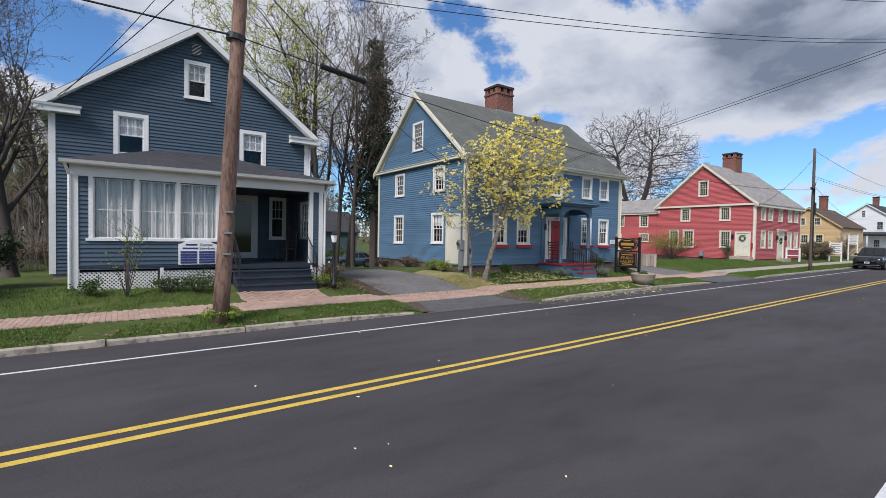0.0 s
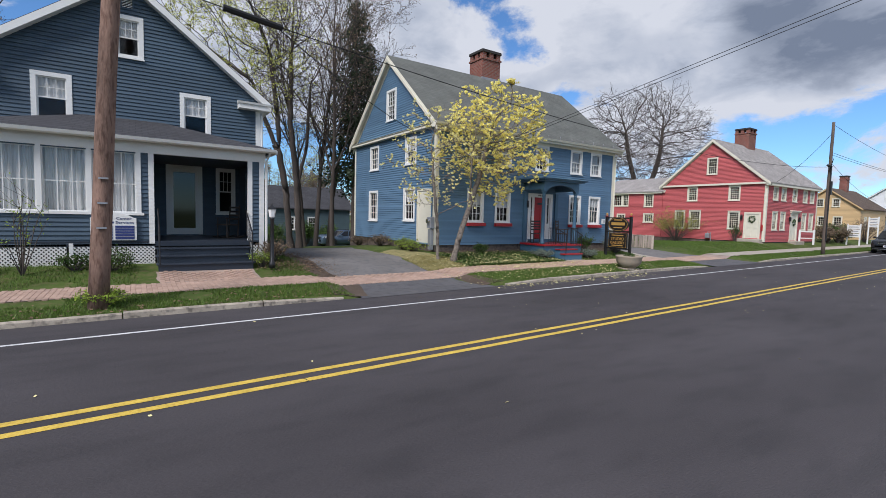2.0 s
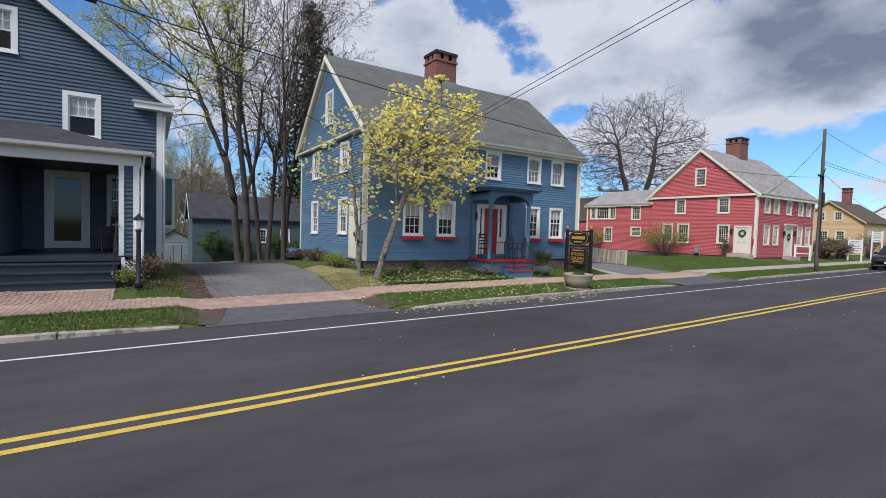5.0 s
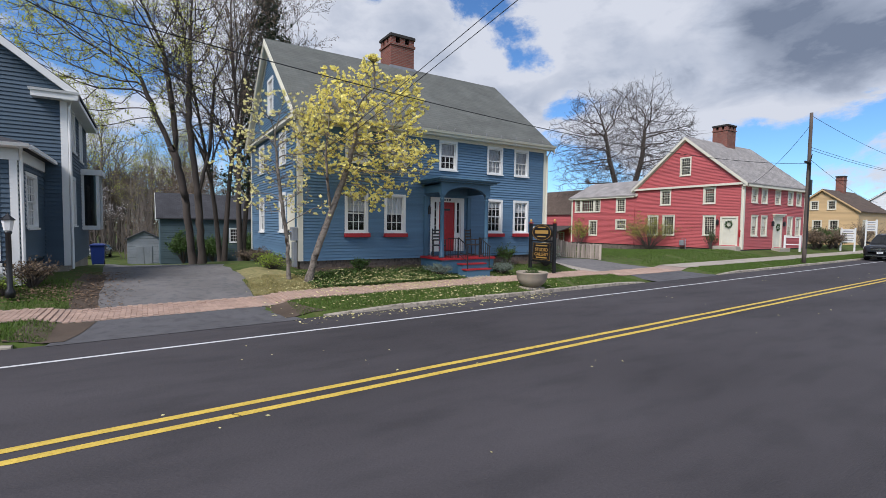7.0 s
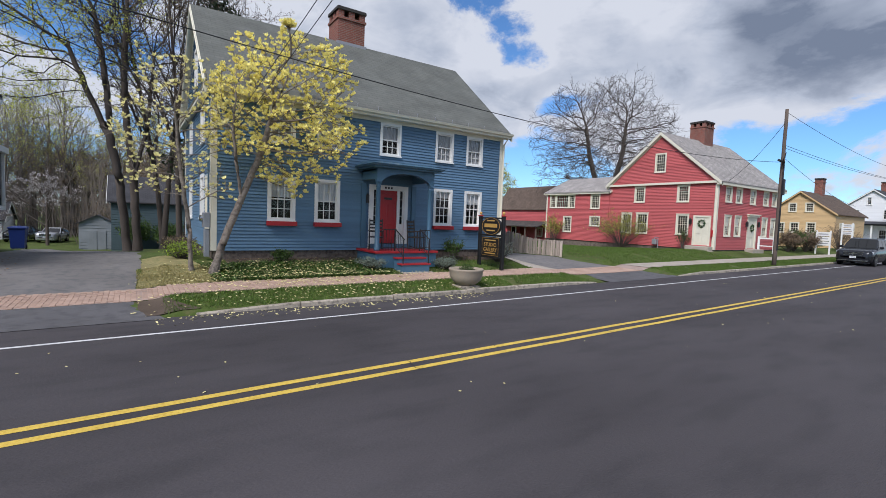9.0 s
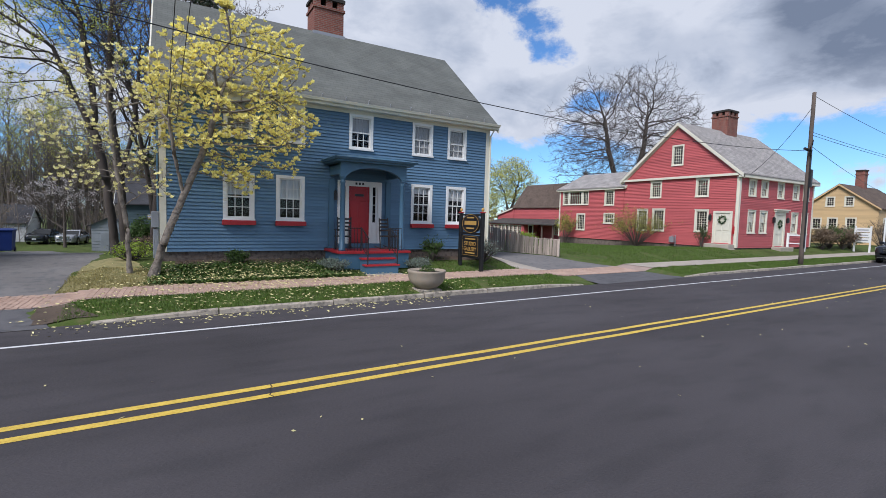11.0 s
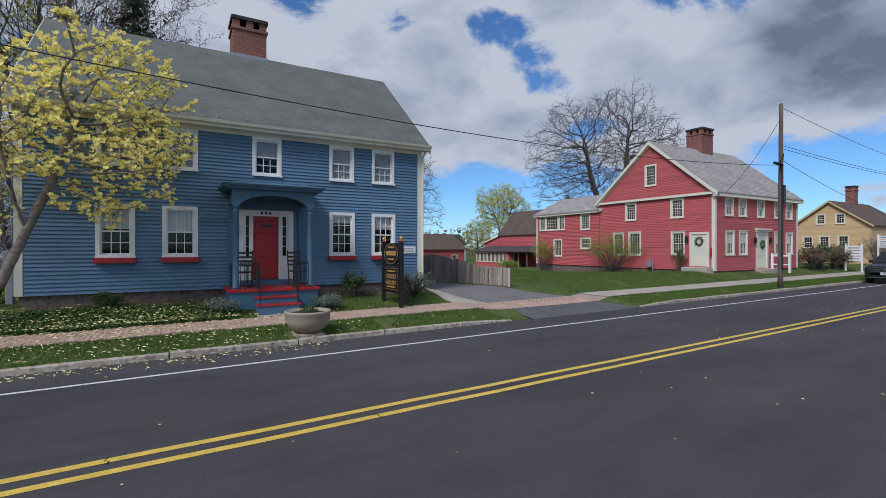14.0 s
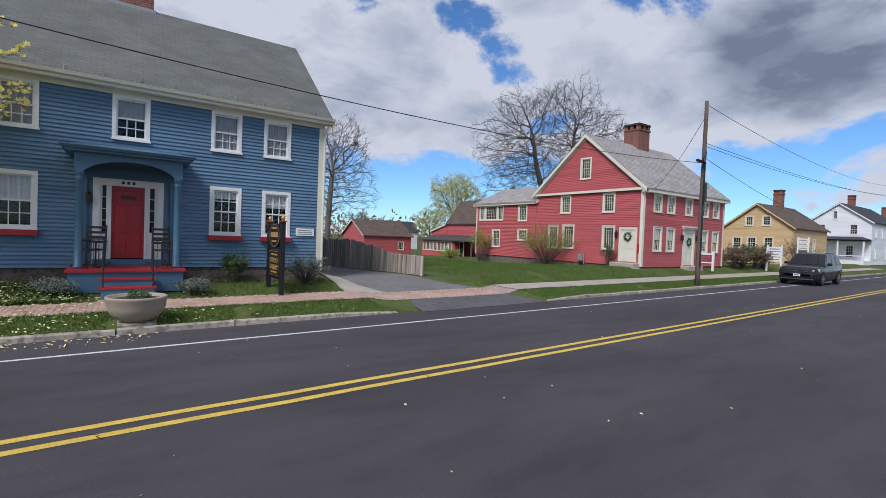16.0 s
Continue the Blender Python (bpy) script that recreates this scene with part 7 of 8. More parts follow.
for k, x in enumerate((57.5, 59.3, 61.0, 63.0)):
    shrub("dense hedge bush before the yellow house", x, 16.0 + 0.2 * (k % 2), 2.2, 1.8, 30 + k, LEAF if k % 2 else RUSSET, 50, 40, 0.09, group="hedge")
shrub("large bare brown bush before the yellow house", 70, 16.3, 3.5, 2.8, 40, RUSSET, 70, 14, 0.07)
for k, (x, y, h) in enumerate(((12.8, 44.2, 2.8), (15.0, 44.0, 2.2), (18.0, 44.2, 2.6), (20.5, 44.5, 2.2))):
    shrub("green bush before the teal outbuilding", x, y, 2.4, h, 50 + k, LEAF, 50, 50, 0.11, group="bushes at the outbuilding")
for k in range(9):
    x = -22 + 3.7 * k - (20 if k > 5 else 0)
    shrub("undergrowth at the edge of the wood", x, 54 + 3 * (k % 3), 5, 3.0, 60 + k, RUSSET if k % 3 else BUD, 60, 24, 0.16, group="undergrowth")


# ---- planter, sign, lamp post, fence ----
T = thing("planter", 20.68, 10.66, 0.16, "round pale concrete planter bowl with a small green plant", "planter")
mb = MB()
mb.lathe(20.68, 10.66, [(0.22, 0.15), (0.24, 0.17), (0.31, 0.205), (0.42, 0.30), (0.478, 0.43), (0.487, 0.56), (0.505, 0.585), (0.505, 0.62), (0.49, 0.635), (0.45, 0.63), (0.43, 0.57), (0.0, 0.57)], 32)
part("bowl", mb, PLANTER_STONE, T, "", None, True)
mb = MB(); mb.lathe(20.68, 10.66, [(0.435, 0.571), (0.3, 0.595), (0.0, 0.60)], 24)
part("soil", mb, SOIL, T)
mb = MB()
rnd = random.Random(3)
for _ in range(900):
    a, o = rnd.uniform(0, 6.28), rnd.random() ** 0.5
    clump(rnd, mb, Vector((20.7 + 0.2 * o * math.cos(a), 10.66 + 0.2 * o * math.sin(a), 0.6 + 0.17 * (1 - o * o) * rnd.random() ** 0.6)), 0.022, 1)
part("plant", mb, LEAF, T, "small green cushion plant")
mb = MB(); mb.bbox(20.38, 10.36, 0.08, 21.0, 10.96, 0.15, 0.02)
solid("slab", mb, KERB, "flat stone slab under the planter", "slab")

S = thing("shop_sign", 24.0, 13.6, 0.3, "black hanging sign on two posts with gold lettering", "sign")
for y in (12.95, 14.3):
    mb = MB(); mb.bbox(23.94, y - 0.06, 0.1, 24.06, y + 0.06, 2.2, 0.01)
    po = part("post", mb, BLACK_SIGN, S)
    mb = MB(); mb.bbox(23.92, y - 0.08, 2.2, 24.08, y + 0.08, 2.235, 0.008)
    part("post_cap", mb, RED_PAINT, po)
    mb = MB(); mb.lathe(24.0, y, [(0.035, 2.235), (0.02, 2.26), (0.05, 2.29), (0.055, 2.32), (0.035, 2.36), (0.0, 2.375)], 12)
    part("finial", mb, GOLD, po, "", None, True)
for z0, z1 in ((1.44, 1.52), (2.1, 2.16), (0.62, 0.68)):
    mb = MB(); mb.box(23.97, 13.01, z0, 24.03, 14.24, z1)
    part("cross_bar", mb, BLACK_SIGN, S)
mb = MB()
n = 32
rings = [[(x, 13.625 + 0.56 * math.cos(2 * math.pi * k / n), 1.83 + 0.34 * math.sin(2 * math.pi * k / n)) for k in range(n)] for x in (23.955, 24.045)]
mb.loft(rings)
ov = part("oval_board", mb, BLACK_SIGN, S)
mb = MB()
for k in range(n):
    a, b = 2 * math.pi * k / n, 2 * math.pi * (k + 1) / n
    mb.face(*[(23.95, 13.625 + r * 0.56 * math.cos(t), 1.83 + r * 0.34 * math.sin(t)) for r, t in ((0.9, a), (0.94, a), (0.94, b), (0.9, b))])
part("gold_rim", mb, GOLD, ov)
mb = MB()
for y0, y1, z0, z1 in ((13.4, 13.85, 2.01, 2.06), (13.25, 14.0, 1.78, 1.92), (13.38, 13.87, 1.64, 1.69)):
    mb.face((23.951, y0, z0), (23.951, y0, z1), (23.951, y1, z1), (23.951, y1, z0))
part("gold_script", mb, GOLD, ov, "gold lettering bars")
mb = MB(); mb.bbox(23.965, 13.1, 0.68, 24.035, 14.15, 1.42, 0.01)
bd = part("lower_board", mb, BLACK_SIGN, S)
mb = MB()
for a, b, c, d in ((13.14, 14.11, 1.375, 1.385), (13.14, 14.11, 0.715, 0.725), (13.14, 13.15, 0.725, 1.375), (14.1, 14.11, 0.725, 1.375)):
    mb.face((23.962, a, c), (23.962, a, d), (23.962, b, d), (23.962, b, c))
part("gold_border", mb, GOLD, bd)
R = Matrix(((0, 0, -1, 0), (-1, 0, 0, 0), (0, 1, 0, 0), (0, 0, 0, 1)))
words("lettering", "STUDIO", 0.2, GOLD, bd, Matrix.Translation((23.96, 13.625, 1.12)) @ R, 0.72)
words("lettering", "GALLERY", 0.2, GOLD, bd, Matrix.Translation((23.96, 13.625, 0.93)) @ R, 0.78)
for y0, y1, z in ((13.3, 13.95, 1.27), (13.32, 13.93, 0.78)):
    part("small_lettering", MB().box(23.957, y0, z, 23.963, y1, z + 0.045), GOLD, bd)

S = thing("wall_sign", 3.97, 14.5, 1.15, "white arched office sign with blue name panels", "sign")
mb = MB()
y0, y1 = 14.46, 14.52
prof = [(3.48, 1.13), (4.48, 1.13), (4.48, 1.72), (4.40, 1.74), (4.3, 1.80), (4.12, 1.85), (3.98, 1.865), (3.84, 1.85), (3.66, 1.80), (3.56, 1.74), (3.48, 1.72)]
mb.loft([[(a, y1, b) for a, b in prof], [(a, y0, b) for a, b in prof]])
bd = part("board", mb, WHITE, S)
words("lettering", "Center", 0.10, BLUE_LETTER, bd, pose(4.2, 14.456, 1.705, 90), 0.34)
words("lettering", "Services", 0.10, BLUE_LETTER, bd, pose(4.22, 14.456, 1.60, 90), 0.40)
mb = MB()
for a, b, c, d in ((3.66, 3.96, 1.68, 1.73), (3.58, 3.98, 1.575, 1.625)):
    mb.face((a, 14.457, c), (b, 14.457, c), (b, 14.457, d), (a, 14.457, d))
part("lettering_bars", mb, BLUE_LETTER, bd)
for cx in (3.53, 4.01):
    for k in range(5):
        mb = MB(); mb.box(cx, 14.448, 1.16 + 0.075 * k, cx + 0.42, 14.46, 1.22 + 0.075 * k)
        part("name_panel", mb, BLUE_LETTER, bd)

L = thing("lamp_post", 7.78, 13.5, 0.4, "short black iron lamp post with a lantern", "lamp post")
mb = MB(); mb.lathe(7.78, 13.5, [(0.09, 0.35), (0.09, 0.5), (0.055, 0.55), (0.05, 1.75), (0.07, 1.78), (0.07, 1.82)], 12)
part("post", mb, BLACK_METAL, L, "", None, True)
mb = MB(); mb.lathe(7.78, 13.5, [(0.05, 1.82), (0.075, 1.84), (0.11, 2.06), (0.0, 2.06)], 6)
part("lantern_glass", mb, SHADE, L)
mb = MB(); mb.lathe(7.78, 13.5, [(0.13, 2.06), (0.13, 2.08), (0.04, 2.17), (0.02, 2.2), (0.0, 2.24)], 6)
part("lantern_roof", mb, BLACK_METAL, L)

F = thing("fence", 29, 18.5, 0.4, "silvered wooden board fence stepping down towards the street", "fence")
rnd = random.Random(6)
a, b = Vector((30.2, 15.65, 0)), Vector((27.6, 24.0, 0))
L_ = (b - a).length
d = (b - a).normalized()
nrm = Vector((d.y, -d.x, 0))
k = 0.0
while k < L_:
    p = a + d * k
    z = ground_z(p.x, p.y)
    w = rnd.uniform(0.095, 0.115)
    h = 0.74 + 0.55 * min(1, max(0, k - 1.2) / 3.0) + rnd.uniform(-0.05, 0.04)
    q0, q1 = p - nrm * 0.01, p + nrm * 0.012
    e = d * w
    mb = MB()
    t = Vector((0, 0, z + h))
    lo = Vector((0, 0, z + 0.02))
    tl = d * rnd.uniform(-0.025, 0.025) + nrm * rnd.uniform(-0.01, 0.01)
    mb.hexa([q0 + lo, q0 + e + lo, q1 + e + lo, q1 + lo, q0 + t + tl, q0 + e + t + tl, q1 + e + t + tl, q1 + t + tl])
    pk = d * w * rnd.uniform(0.4, 0.6) + t + tl + Vector((0, 0, rnd.uniform(0.03, 0.075)))
    r0, r1 = q0 + t + tl, q1 + t + tl
    mb.face(r0, r0 + e, q0 + pk); mb.face(r1 + e, r1, q1 + pk)
    mb.face(r0 + e, r1 + e, q1 + pk, q0 + pk); mb.face(r1, r0, q0 + pk, q1 + pk)
    part("picket", mb, FENCE_WOOD, F)
    k += w + rnd.uniform(0.008, 0.03)
for k in (0.1, 2.6, 5.1, 7.6):
    p = a + d * k + nrm * 0.07
    mb = MB(); z = ground_z(p.x, p.y); mb.box(p.x - 0.05, p.y - 0.05, z - 0.1, p.x + 0.05, p.y + 0.05, z + 0.75 + 0.5 * min(1, k / 4.5))
    part("fence_post", mb, FENCE_WOOD, F)
for zz in (0.3, 0.7):
    mb = MB()
    p, q = a + nrm * 0.03, b + nrm * 0.03
    g = 0.45
    mb.tube([p + Vector((0, 0, g + zz)), q + Vector((0, 0, g + zz))], 0.03, 4)
    part("fence_rail", mb, FENCE_WOOD, F)


# ---- chairs, bin, meter ----
def ladder_chair(x, y, z, rz, material, label, group=""):
    C = thing("chair", x, y, z, label, "chair", group, "", rz)
    m = pose(x, y, z, 0, 0, rz)
    for i, (lx, ly) in enumerate(((-0.22, -0.2), (0.22, -0.2), (-0.22, 0.2), (0.22, 0.2))):
        mb = MB(); mb.tube([(lx, ly, 0), (lx, ly + (0.08 if ly > 0 else 0), 1.05 if ly > 0 else 0.62)], 0.02, 7)
        part("leg", mb, material, C, "", m)
    mb = MB(); mb.bbox(-0.25, -0.24, 0.40, 0.25, 0.22, 0.44, 0.01)
    part("seat", mb, material, C, "", m)
    for zz in (0.58, 0.70, 0.82, 0.95):
        mb = MB(); mb.box(-0.21, 0.225 + 0.05 * zz, zz, 0.21, 0.245 + 0.05 * zz, zz + 0.06)
        part("slat", mb, material, C, "", m)
    for lx in (-0.24, 0.24):
        mb = MB(); mb.box(lx - 0.025, -0.26, 0.62, lx + 0.025, 0.25, 0.645)
        part("arm", mb, material, C, "", m)
        mb = MB(); mb.tube([(lx, -0.36, 0.035), (lx, -0.1, 0.0), (lx, 0.2, 0.005), (lx, 0.48, 0.07)], 0.016, 6)
        part("rocker", mb, material, C, "", m)
    return C


ladder_chair(19.78, 14.85, 0.89, -25, BLACK_METAL, "black ladder-back rocking chair on the portico", "portico chairs")
ladder_chair(21.42, 14.85, 0.89, 25, CHAIR_WOOD, "dark ladder-back rocking chair on the portico", "portico chairs")
ladder_chair(6.95, 15.9, 1.115, -60, CHAIR_WOOD, "dark wooden armchair on the porch")

B_ = thing("wheelie_bin", 8.2, 29.0, -0.25, "dark blue plastic wheelie bin on the drive", "bin")
z = ground_z(8.2, 29.0)
mb = MB()
mb.loft([[(8.2 + sx * s, 29 + sy * s * 1.15, z + h) for sx, sy in ((-1, -1), (1, -1), (1, 1), (-1, 1))] for s, h in ((0.23, 0.06), (0.24, 0.1), (0.29, 0.95), (0.31, 0.97), (0.31, 1.0))])
part("body", mb, BIN_BLUE, B_)
mb = MB()
mb.loft([[(8.2 + sx * s, 29 + sy * s * 1.15, z + h) for sx, sy in ((-1, -1), (1, -1), (1, 1), (-1, 1))] for s, h in ((0.33, 1.0), (0.33, 1.04), (0.2, 1.1))])
part("lid", mb, BIN_BLUE, B_)
for s in (-1, 1):
    mb = MB(); mb.tube([(8.2 + s * 0.2, 29.3, z + 0.11), (8.2 + s * 0.26, 29.3, z + 0.11)], 0.11, 12)
    part("wheel", mb, RUBBER, B_)

M_ = thing("electric_meter", 14.55, 15.62, 1.2, "grey electric meter box on the side wall", "meter")
mb = MB(); mb.bbox(14.42, 15.48, 1.5, 14.62, 15.78, 1.95, 0.02)
part("box", mb, LEAD, M_)
mb = MB(); mb.tube([(14.42, 15.63, 1.78), (14.34, 15.63, 1.78)], 0.09, 14)
part("dial_glass", mb, CHROME, M_)
mb = MB(); mb.bbox(14.46, 15.52, 0.62, 14.61, 15.74, 1.46, 0.02)
part("lower_box", mb, LEAD, M_)
mb = MB(); mb.tube([(14.58, 15.66, 1.95), (14.58, 15.66, 5.5)], 0.025, 7)
part("conduit", mb, BLUE_TRIM, M_)


# ---- vehicles ----
def car(label, x, y, z, rz, paint, length=5.1, width=1.92, height=1.72, suv=True):
    """Nose towards local -x: a rounded lower body, a painted greenhouse with glass let into it, wheels in dark arches."""
    C = thing("car", x, y, z, label, "car", "", "", rz)
    m = pose(x, y, z, 0, 0, rz)
    L, Wd, Hh = length, width / 2, height
    nose, tail = -L / 2, L / 2
    belt = 0.625 * Hh

    def ring(px, zt, zb, w):
        """A cross-section: flat sill, bulging side, shoulder, crowned top."""
        half = [(0.80, zb), (0.95, zb + 0.05), (0.985, zb + 0.20), (1.0, zb + (zt - zb) * 0.55), (0.985, zt - 0.12), (0.94, zt - 0.045), (0.80, zt - 0.01), (0.4, zt + 0.012), (0.0, zt + 0.018)]
        right = [(px, -w * a, h) for a, h in half]
        return right + [(px, w * a, h) for a, h in reversed(half[:-1])]
    mb = MB()
    mb.loft([ring(nose, 0.62, 0.42, Wd * 0.62), ring(nose + 0.03, 0.90, 0.30, Wd * 0.80), ring(nose + 0.12, 0.98, 0.25, Wd * 0.91), ring(nose + 0.32, 1.04, 0.23, Wd * 0.975),
             ring(nose + 0.8, 1.09, 0.22, Wd), ring(nose + 1.4, belt, 0.21, Wd), ring(0.2, belt + 0.02, 0.21, Wd), ring(tail - 0.6, belt + 0.04, 0.23, Wd), ring(tail - 0.18, belt + 0.02, 0.29, Wd * 0.95), ring(tail, belt - 0.2, 0.40, Wd * 0.84)])
    part("body", mb, paint, C, "", m, True)
    # greenhouse
    a0, a1 = nose + 1.42, nose + 2.28
    b0, b1 = tail - 0.12, tail - (0.55 if suv else 1.15)
    wb, wt = Wd * 0.93, Wd * 0.74
    zb_, zt_ = belt - 0.02, Hh - 0.06

    def at(t, s, u):
        """A point of the greenhouse: t from belt to roof, s across, u from windscreen to tail."""
        xa, xb = a0 + (a1 - a0) * t, b0 + (b1 - b0) * t
        return (xa + (xb - xa) * u, s * (wb + (wt - wb) * t), zb_ + (zt_ - zb_) * t)
    mb = MB()
    mb.hexa([at(0, -1, 0), at(0, -1, 1), at(0, 1, 1), at(0, 1, 0), at(1, -1, 0), at(1, -1, 1), at(1, 1, 1), at(1, 1, 0)])
    part("cabin", mb, paint, C, "", m)
    mb = MB()
    mb.loft([[(a1 - 0.04 + d, -wt + e, h), (b1 + 0.04 - d, -wt + e, h), (b1 + 0.04 - d, wt - e, h), (a1 - 0.04 + d, wt - e, h)] for d, e, h in ((0, -0.01, zt_ - 0.03), (0.02, 0.0, zt_), (0.14, 0.08, Hh - 0.015), (0.4, 0.25, Hh))])
    part("roof", mb, paint, C, "", m)

    def glass(name, pts, out):
        g = MB(); g.face(*[tuple(c + o for c, o in zip(p, out)) for p in pts])
        part(name, g, CAR_GLASS, C, "", m)
    glass("windscreen", [at(0.08, 0.9, 0), at(0.08, -0.9, 0), at(0.94, -0.9, 0), at(0.94, 0.9, 0)], (-0.012, 0, 0.006))
    glass("rear_window", [at(0.15, -0.86, 1), at(0.15, 0.86, 1), at(0.92, 0.86, 1), at(0.92, -0.86, 1)], (0.012, 0, 0.004))
    for s in (-1, 1):
        for u0, u1 in ((0.05, 0.36), (0.385, 0.66), (0.685, 0.94)):
            q = [at(0.1, s, u0), at(0.1, s, u1), at(0.9, s, u1 - 0.01), at(0.9, s, u0 + 0.015)]
            glass("side_window", q if s < 0 else q[::-1], (0, s * 0.012, 0.003))
        part("roof_rail", MB().tube([(a1 + 0.2, s * wt * 0.88, Hh - 0.03), (a1 + 0.3, s * wt * 0.88, Hh + 0.035), (b1 - 0.3, s * wt * 0.88, Hh + 0.035), (b1 - 0.2, s * wt * 0.88, Hh - 0.03)], 0.018, 6), BLACK_METAL, C, "", m)
        part("mirror", MB().bbox(a0 + 0.30, s * (Wd + 0.07) - 0.11, belt + 0.0, a0 + 0.46, s * (Wd + 0.07) + 0.11, belt + 0.16, 0.04), paint, C, "", m)
        part("headlight", MB().hexa([(nose + 0.03, s * Wd * 0.56, 0.80), (nose + 0.27, s * Wd * 0.97, 0.82), (nose + 0.5, s * Wd * 0.975, 0.84), (nose + 0.3, s * Wd * 0.56, 0.80),
                                     (nose + 0.05, s * Wd * 0.56, 0.905), (nose + 0.25, s * Wd * 0.955, 0.955), (nose + 0.5, s * Wd * 0.965, 0.975), (nose + 0.3, s * Wd * 0.56, 0.91)]), HEADLAMP, C, "clear headlight", m)
        part("fog_lamp", MB().bbox(nose + 0.04, s * Wd * 0.72 - 0.07, 0.44, nose + 0.2, s * Wd * 0.72 + 0.07, 0.52, 0.02), HEADLAMP, C, "", m)
        for px in (nose + 0.95, tail - 1.05):
            n = 16
            arc = lambda r, yy: [(px + r * math.cos(math.pi * (j - 1) / (n - 2)), yy, 0.36 + r * math.sin(math.pi * (j - 1) / (n - 2))) for j in range(n)]
            mb = MB()
            o, i_ = arc(0.47, s * (Wd + 0.006)), arc(0.385, s * (Wd + 0.006))
            for j in range(n - 1):
                mb.face(o[j], o[j + 1], i_[j + 1], i_[j])
            part("wheel_arch", mb, RUBBER, C, "", m)
            n = 22
            mb = MB()
            mb.loft([[(px + r * math.cos(2 * math.pi * j / n), yy, 0.375 + r * math.sin(2 * math.pi * j / n)) for j in range(n)]
                     for yy, r in ((s * (Wd - 0.24), 0.33), (s * (Wd - 0.2), 0.375), (s * (Wd - 0.02), 0.375), (s * (Wd + 0.012), 0.35), (s * (Wd + 0.012), 0.26))])
            wh = part("wheel", mb, RUBBER, C, "", m)
            mb = MB()
            for j in range(10):
                t = 2 * math.pi * j / 10
                c, s2, yy = math.cos(t), math.sin(t), s * (Wd + 0.016)
                mb.face((px - 0.02 * s2, yy, 0.375 + 0.02 * c), (px + 0.26 * c - 0.035 * s2, yy, 0.375 + 0.26 * s2 + 0.035 * c), (px + 0.26 * c + 0.035 * s2, yy, 0.375 + 0.26 * s2 - 0.035 * c), (px + 0.02 * s2, yy, 0.375 - 0.02 * c))
            part("rim", mb, CHROME, wh, "", m)
    gr = part("grille", MB().bbox(nose - 0.012, -Wd * 0.5, 0.70, nose + 0.12, Wd * 0.5, 0.90, 0.02), BLACK_METAL, C, "", m)
    for q in ((-Wd * 0.5, 0.785, Wd * 0.5, 0.815), (-0.025, 0.71, 0.025, 0.785), (-0.025, 0.815, 0.025, 0.89), (-Wd * 0.52, 0.895, Wd * 0.52, 0.915), (-Wd * 0.52, 0.685, Wd * 0.52, 0.70)):
        part("grille_bar", MB().box(nose - 0.025, q[0], q[1], nose + 0.06, q[2], q[3]), CHROME, gr, "", m)
    part("bumper_trim", MB().box(nose - 0.012, -Wd * 0.78, 0.335, nose + 0.2, Wd * 0.78, 0.375), CHROME, C, "", m)
    np_ = part("plate", MB().box(nose - 0.03, -0.16, 0.51, nose + 0.05, 0.16, 0.645), WHITE, C, "", m)
    part("plate_bar", MB().box(nose - 0.035, -0.11, 0.55, nose - 0.031, 0.11, 0.60), BLUE_LETTER, np_, "", m)
    return C


HEADLAMP = mat("clear_lamp_glass", (0.55, 0.57, 0.6), 0.08, 0.05, 5, 0, 40, metal=0.4, spec=0.6)
car("dark grey sport utility vehicle parked at the kerb", 54.6, 10.5, 0.0, 2.4, CAR_GREY, 5.1, 1.95, 1.82)
car("blue-grey estate car parked behind the trees", 20.0, 40.0, ground_z(20, 40), 10, CAR_BLUE, 4.6, 1.8, 1.5, False)
car("silver car parked far behind the drive", 5.7, 62.5, ground_z(5.7, 62.5), 80, CAR_SILVER, 4.5, 1.8, 1.5, False)
car("dark car parked far behind the drive", 3.1, 63.5, ground_z(3.1, 63.5), 82, CAR_GREY, 4.6, 1.8, 1.55, False)

# ---- white signs before the yellow house ----
for x, y, z0, z1, w, lab in ((61.5, 14.95, 1.0, 2.2, 0.95, "white panel sign on posts before the yellow house"), (67.5, 15.05, 2.0, 3.0, 0.75, "white double sign on a post beside the pavement")):
    S = thing("street_sign", x, y, 0.4, lab, "sign")
    for dy in (-w / 2, w / 2):
        mb = MB(); mb.box(x - 0.05, y + dy - 0.05, 0.2, x + 0.05, y + dy + 0.05, z1 + 0.1)
        part("post", mb, WHITE, S)
    n = 3
    for k in range(n):
        a, b = z0 + (z1 - z0) * k / n + 0.03, z0 + (z1 - z0) * (k + 1) / n - 0.03
        mb = MB(); mb.bbox(x - 0.04, y - w / 2 + 0.05, a, x + 0.04, y + w / 2 - 0.05, b, 0.01)
        p = part("panel", mb, WHITE, S)
        mb = MB(); mb.box(x - 0.046, y - w * 0.36, (a + b) / 2 - 0.04, x - 0.042, y + w * 0.36, (a + b) / 2 + 0.04)
        part("text_bar", mb, LEAD, p)


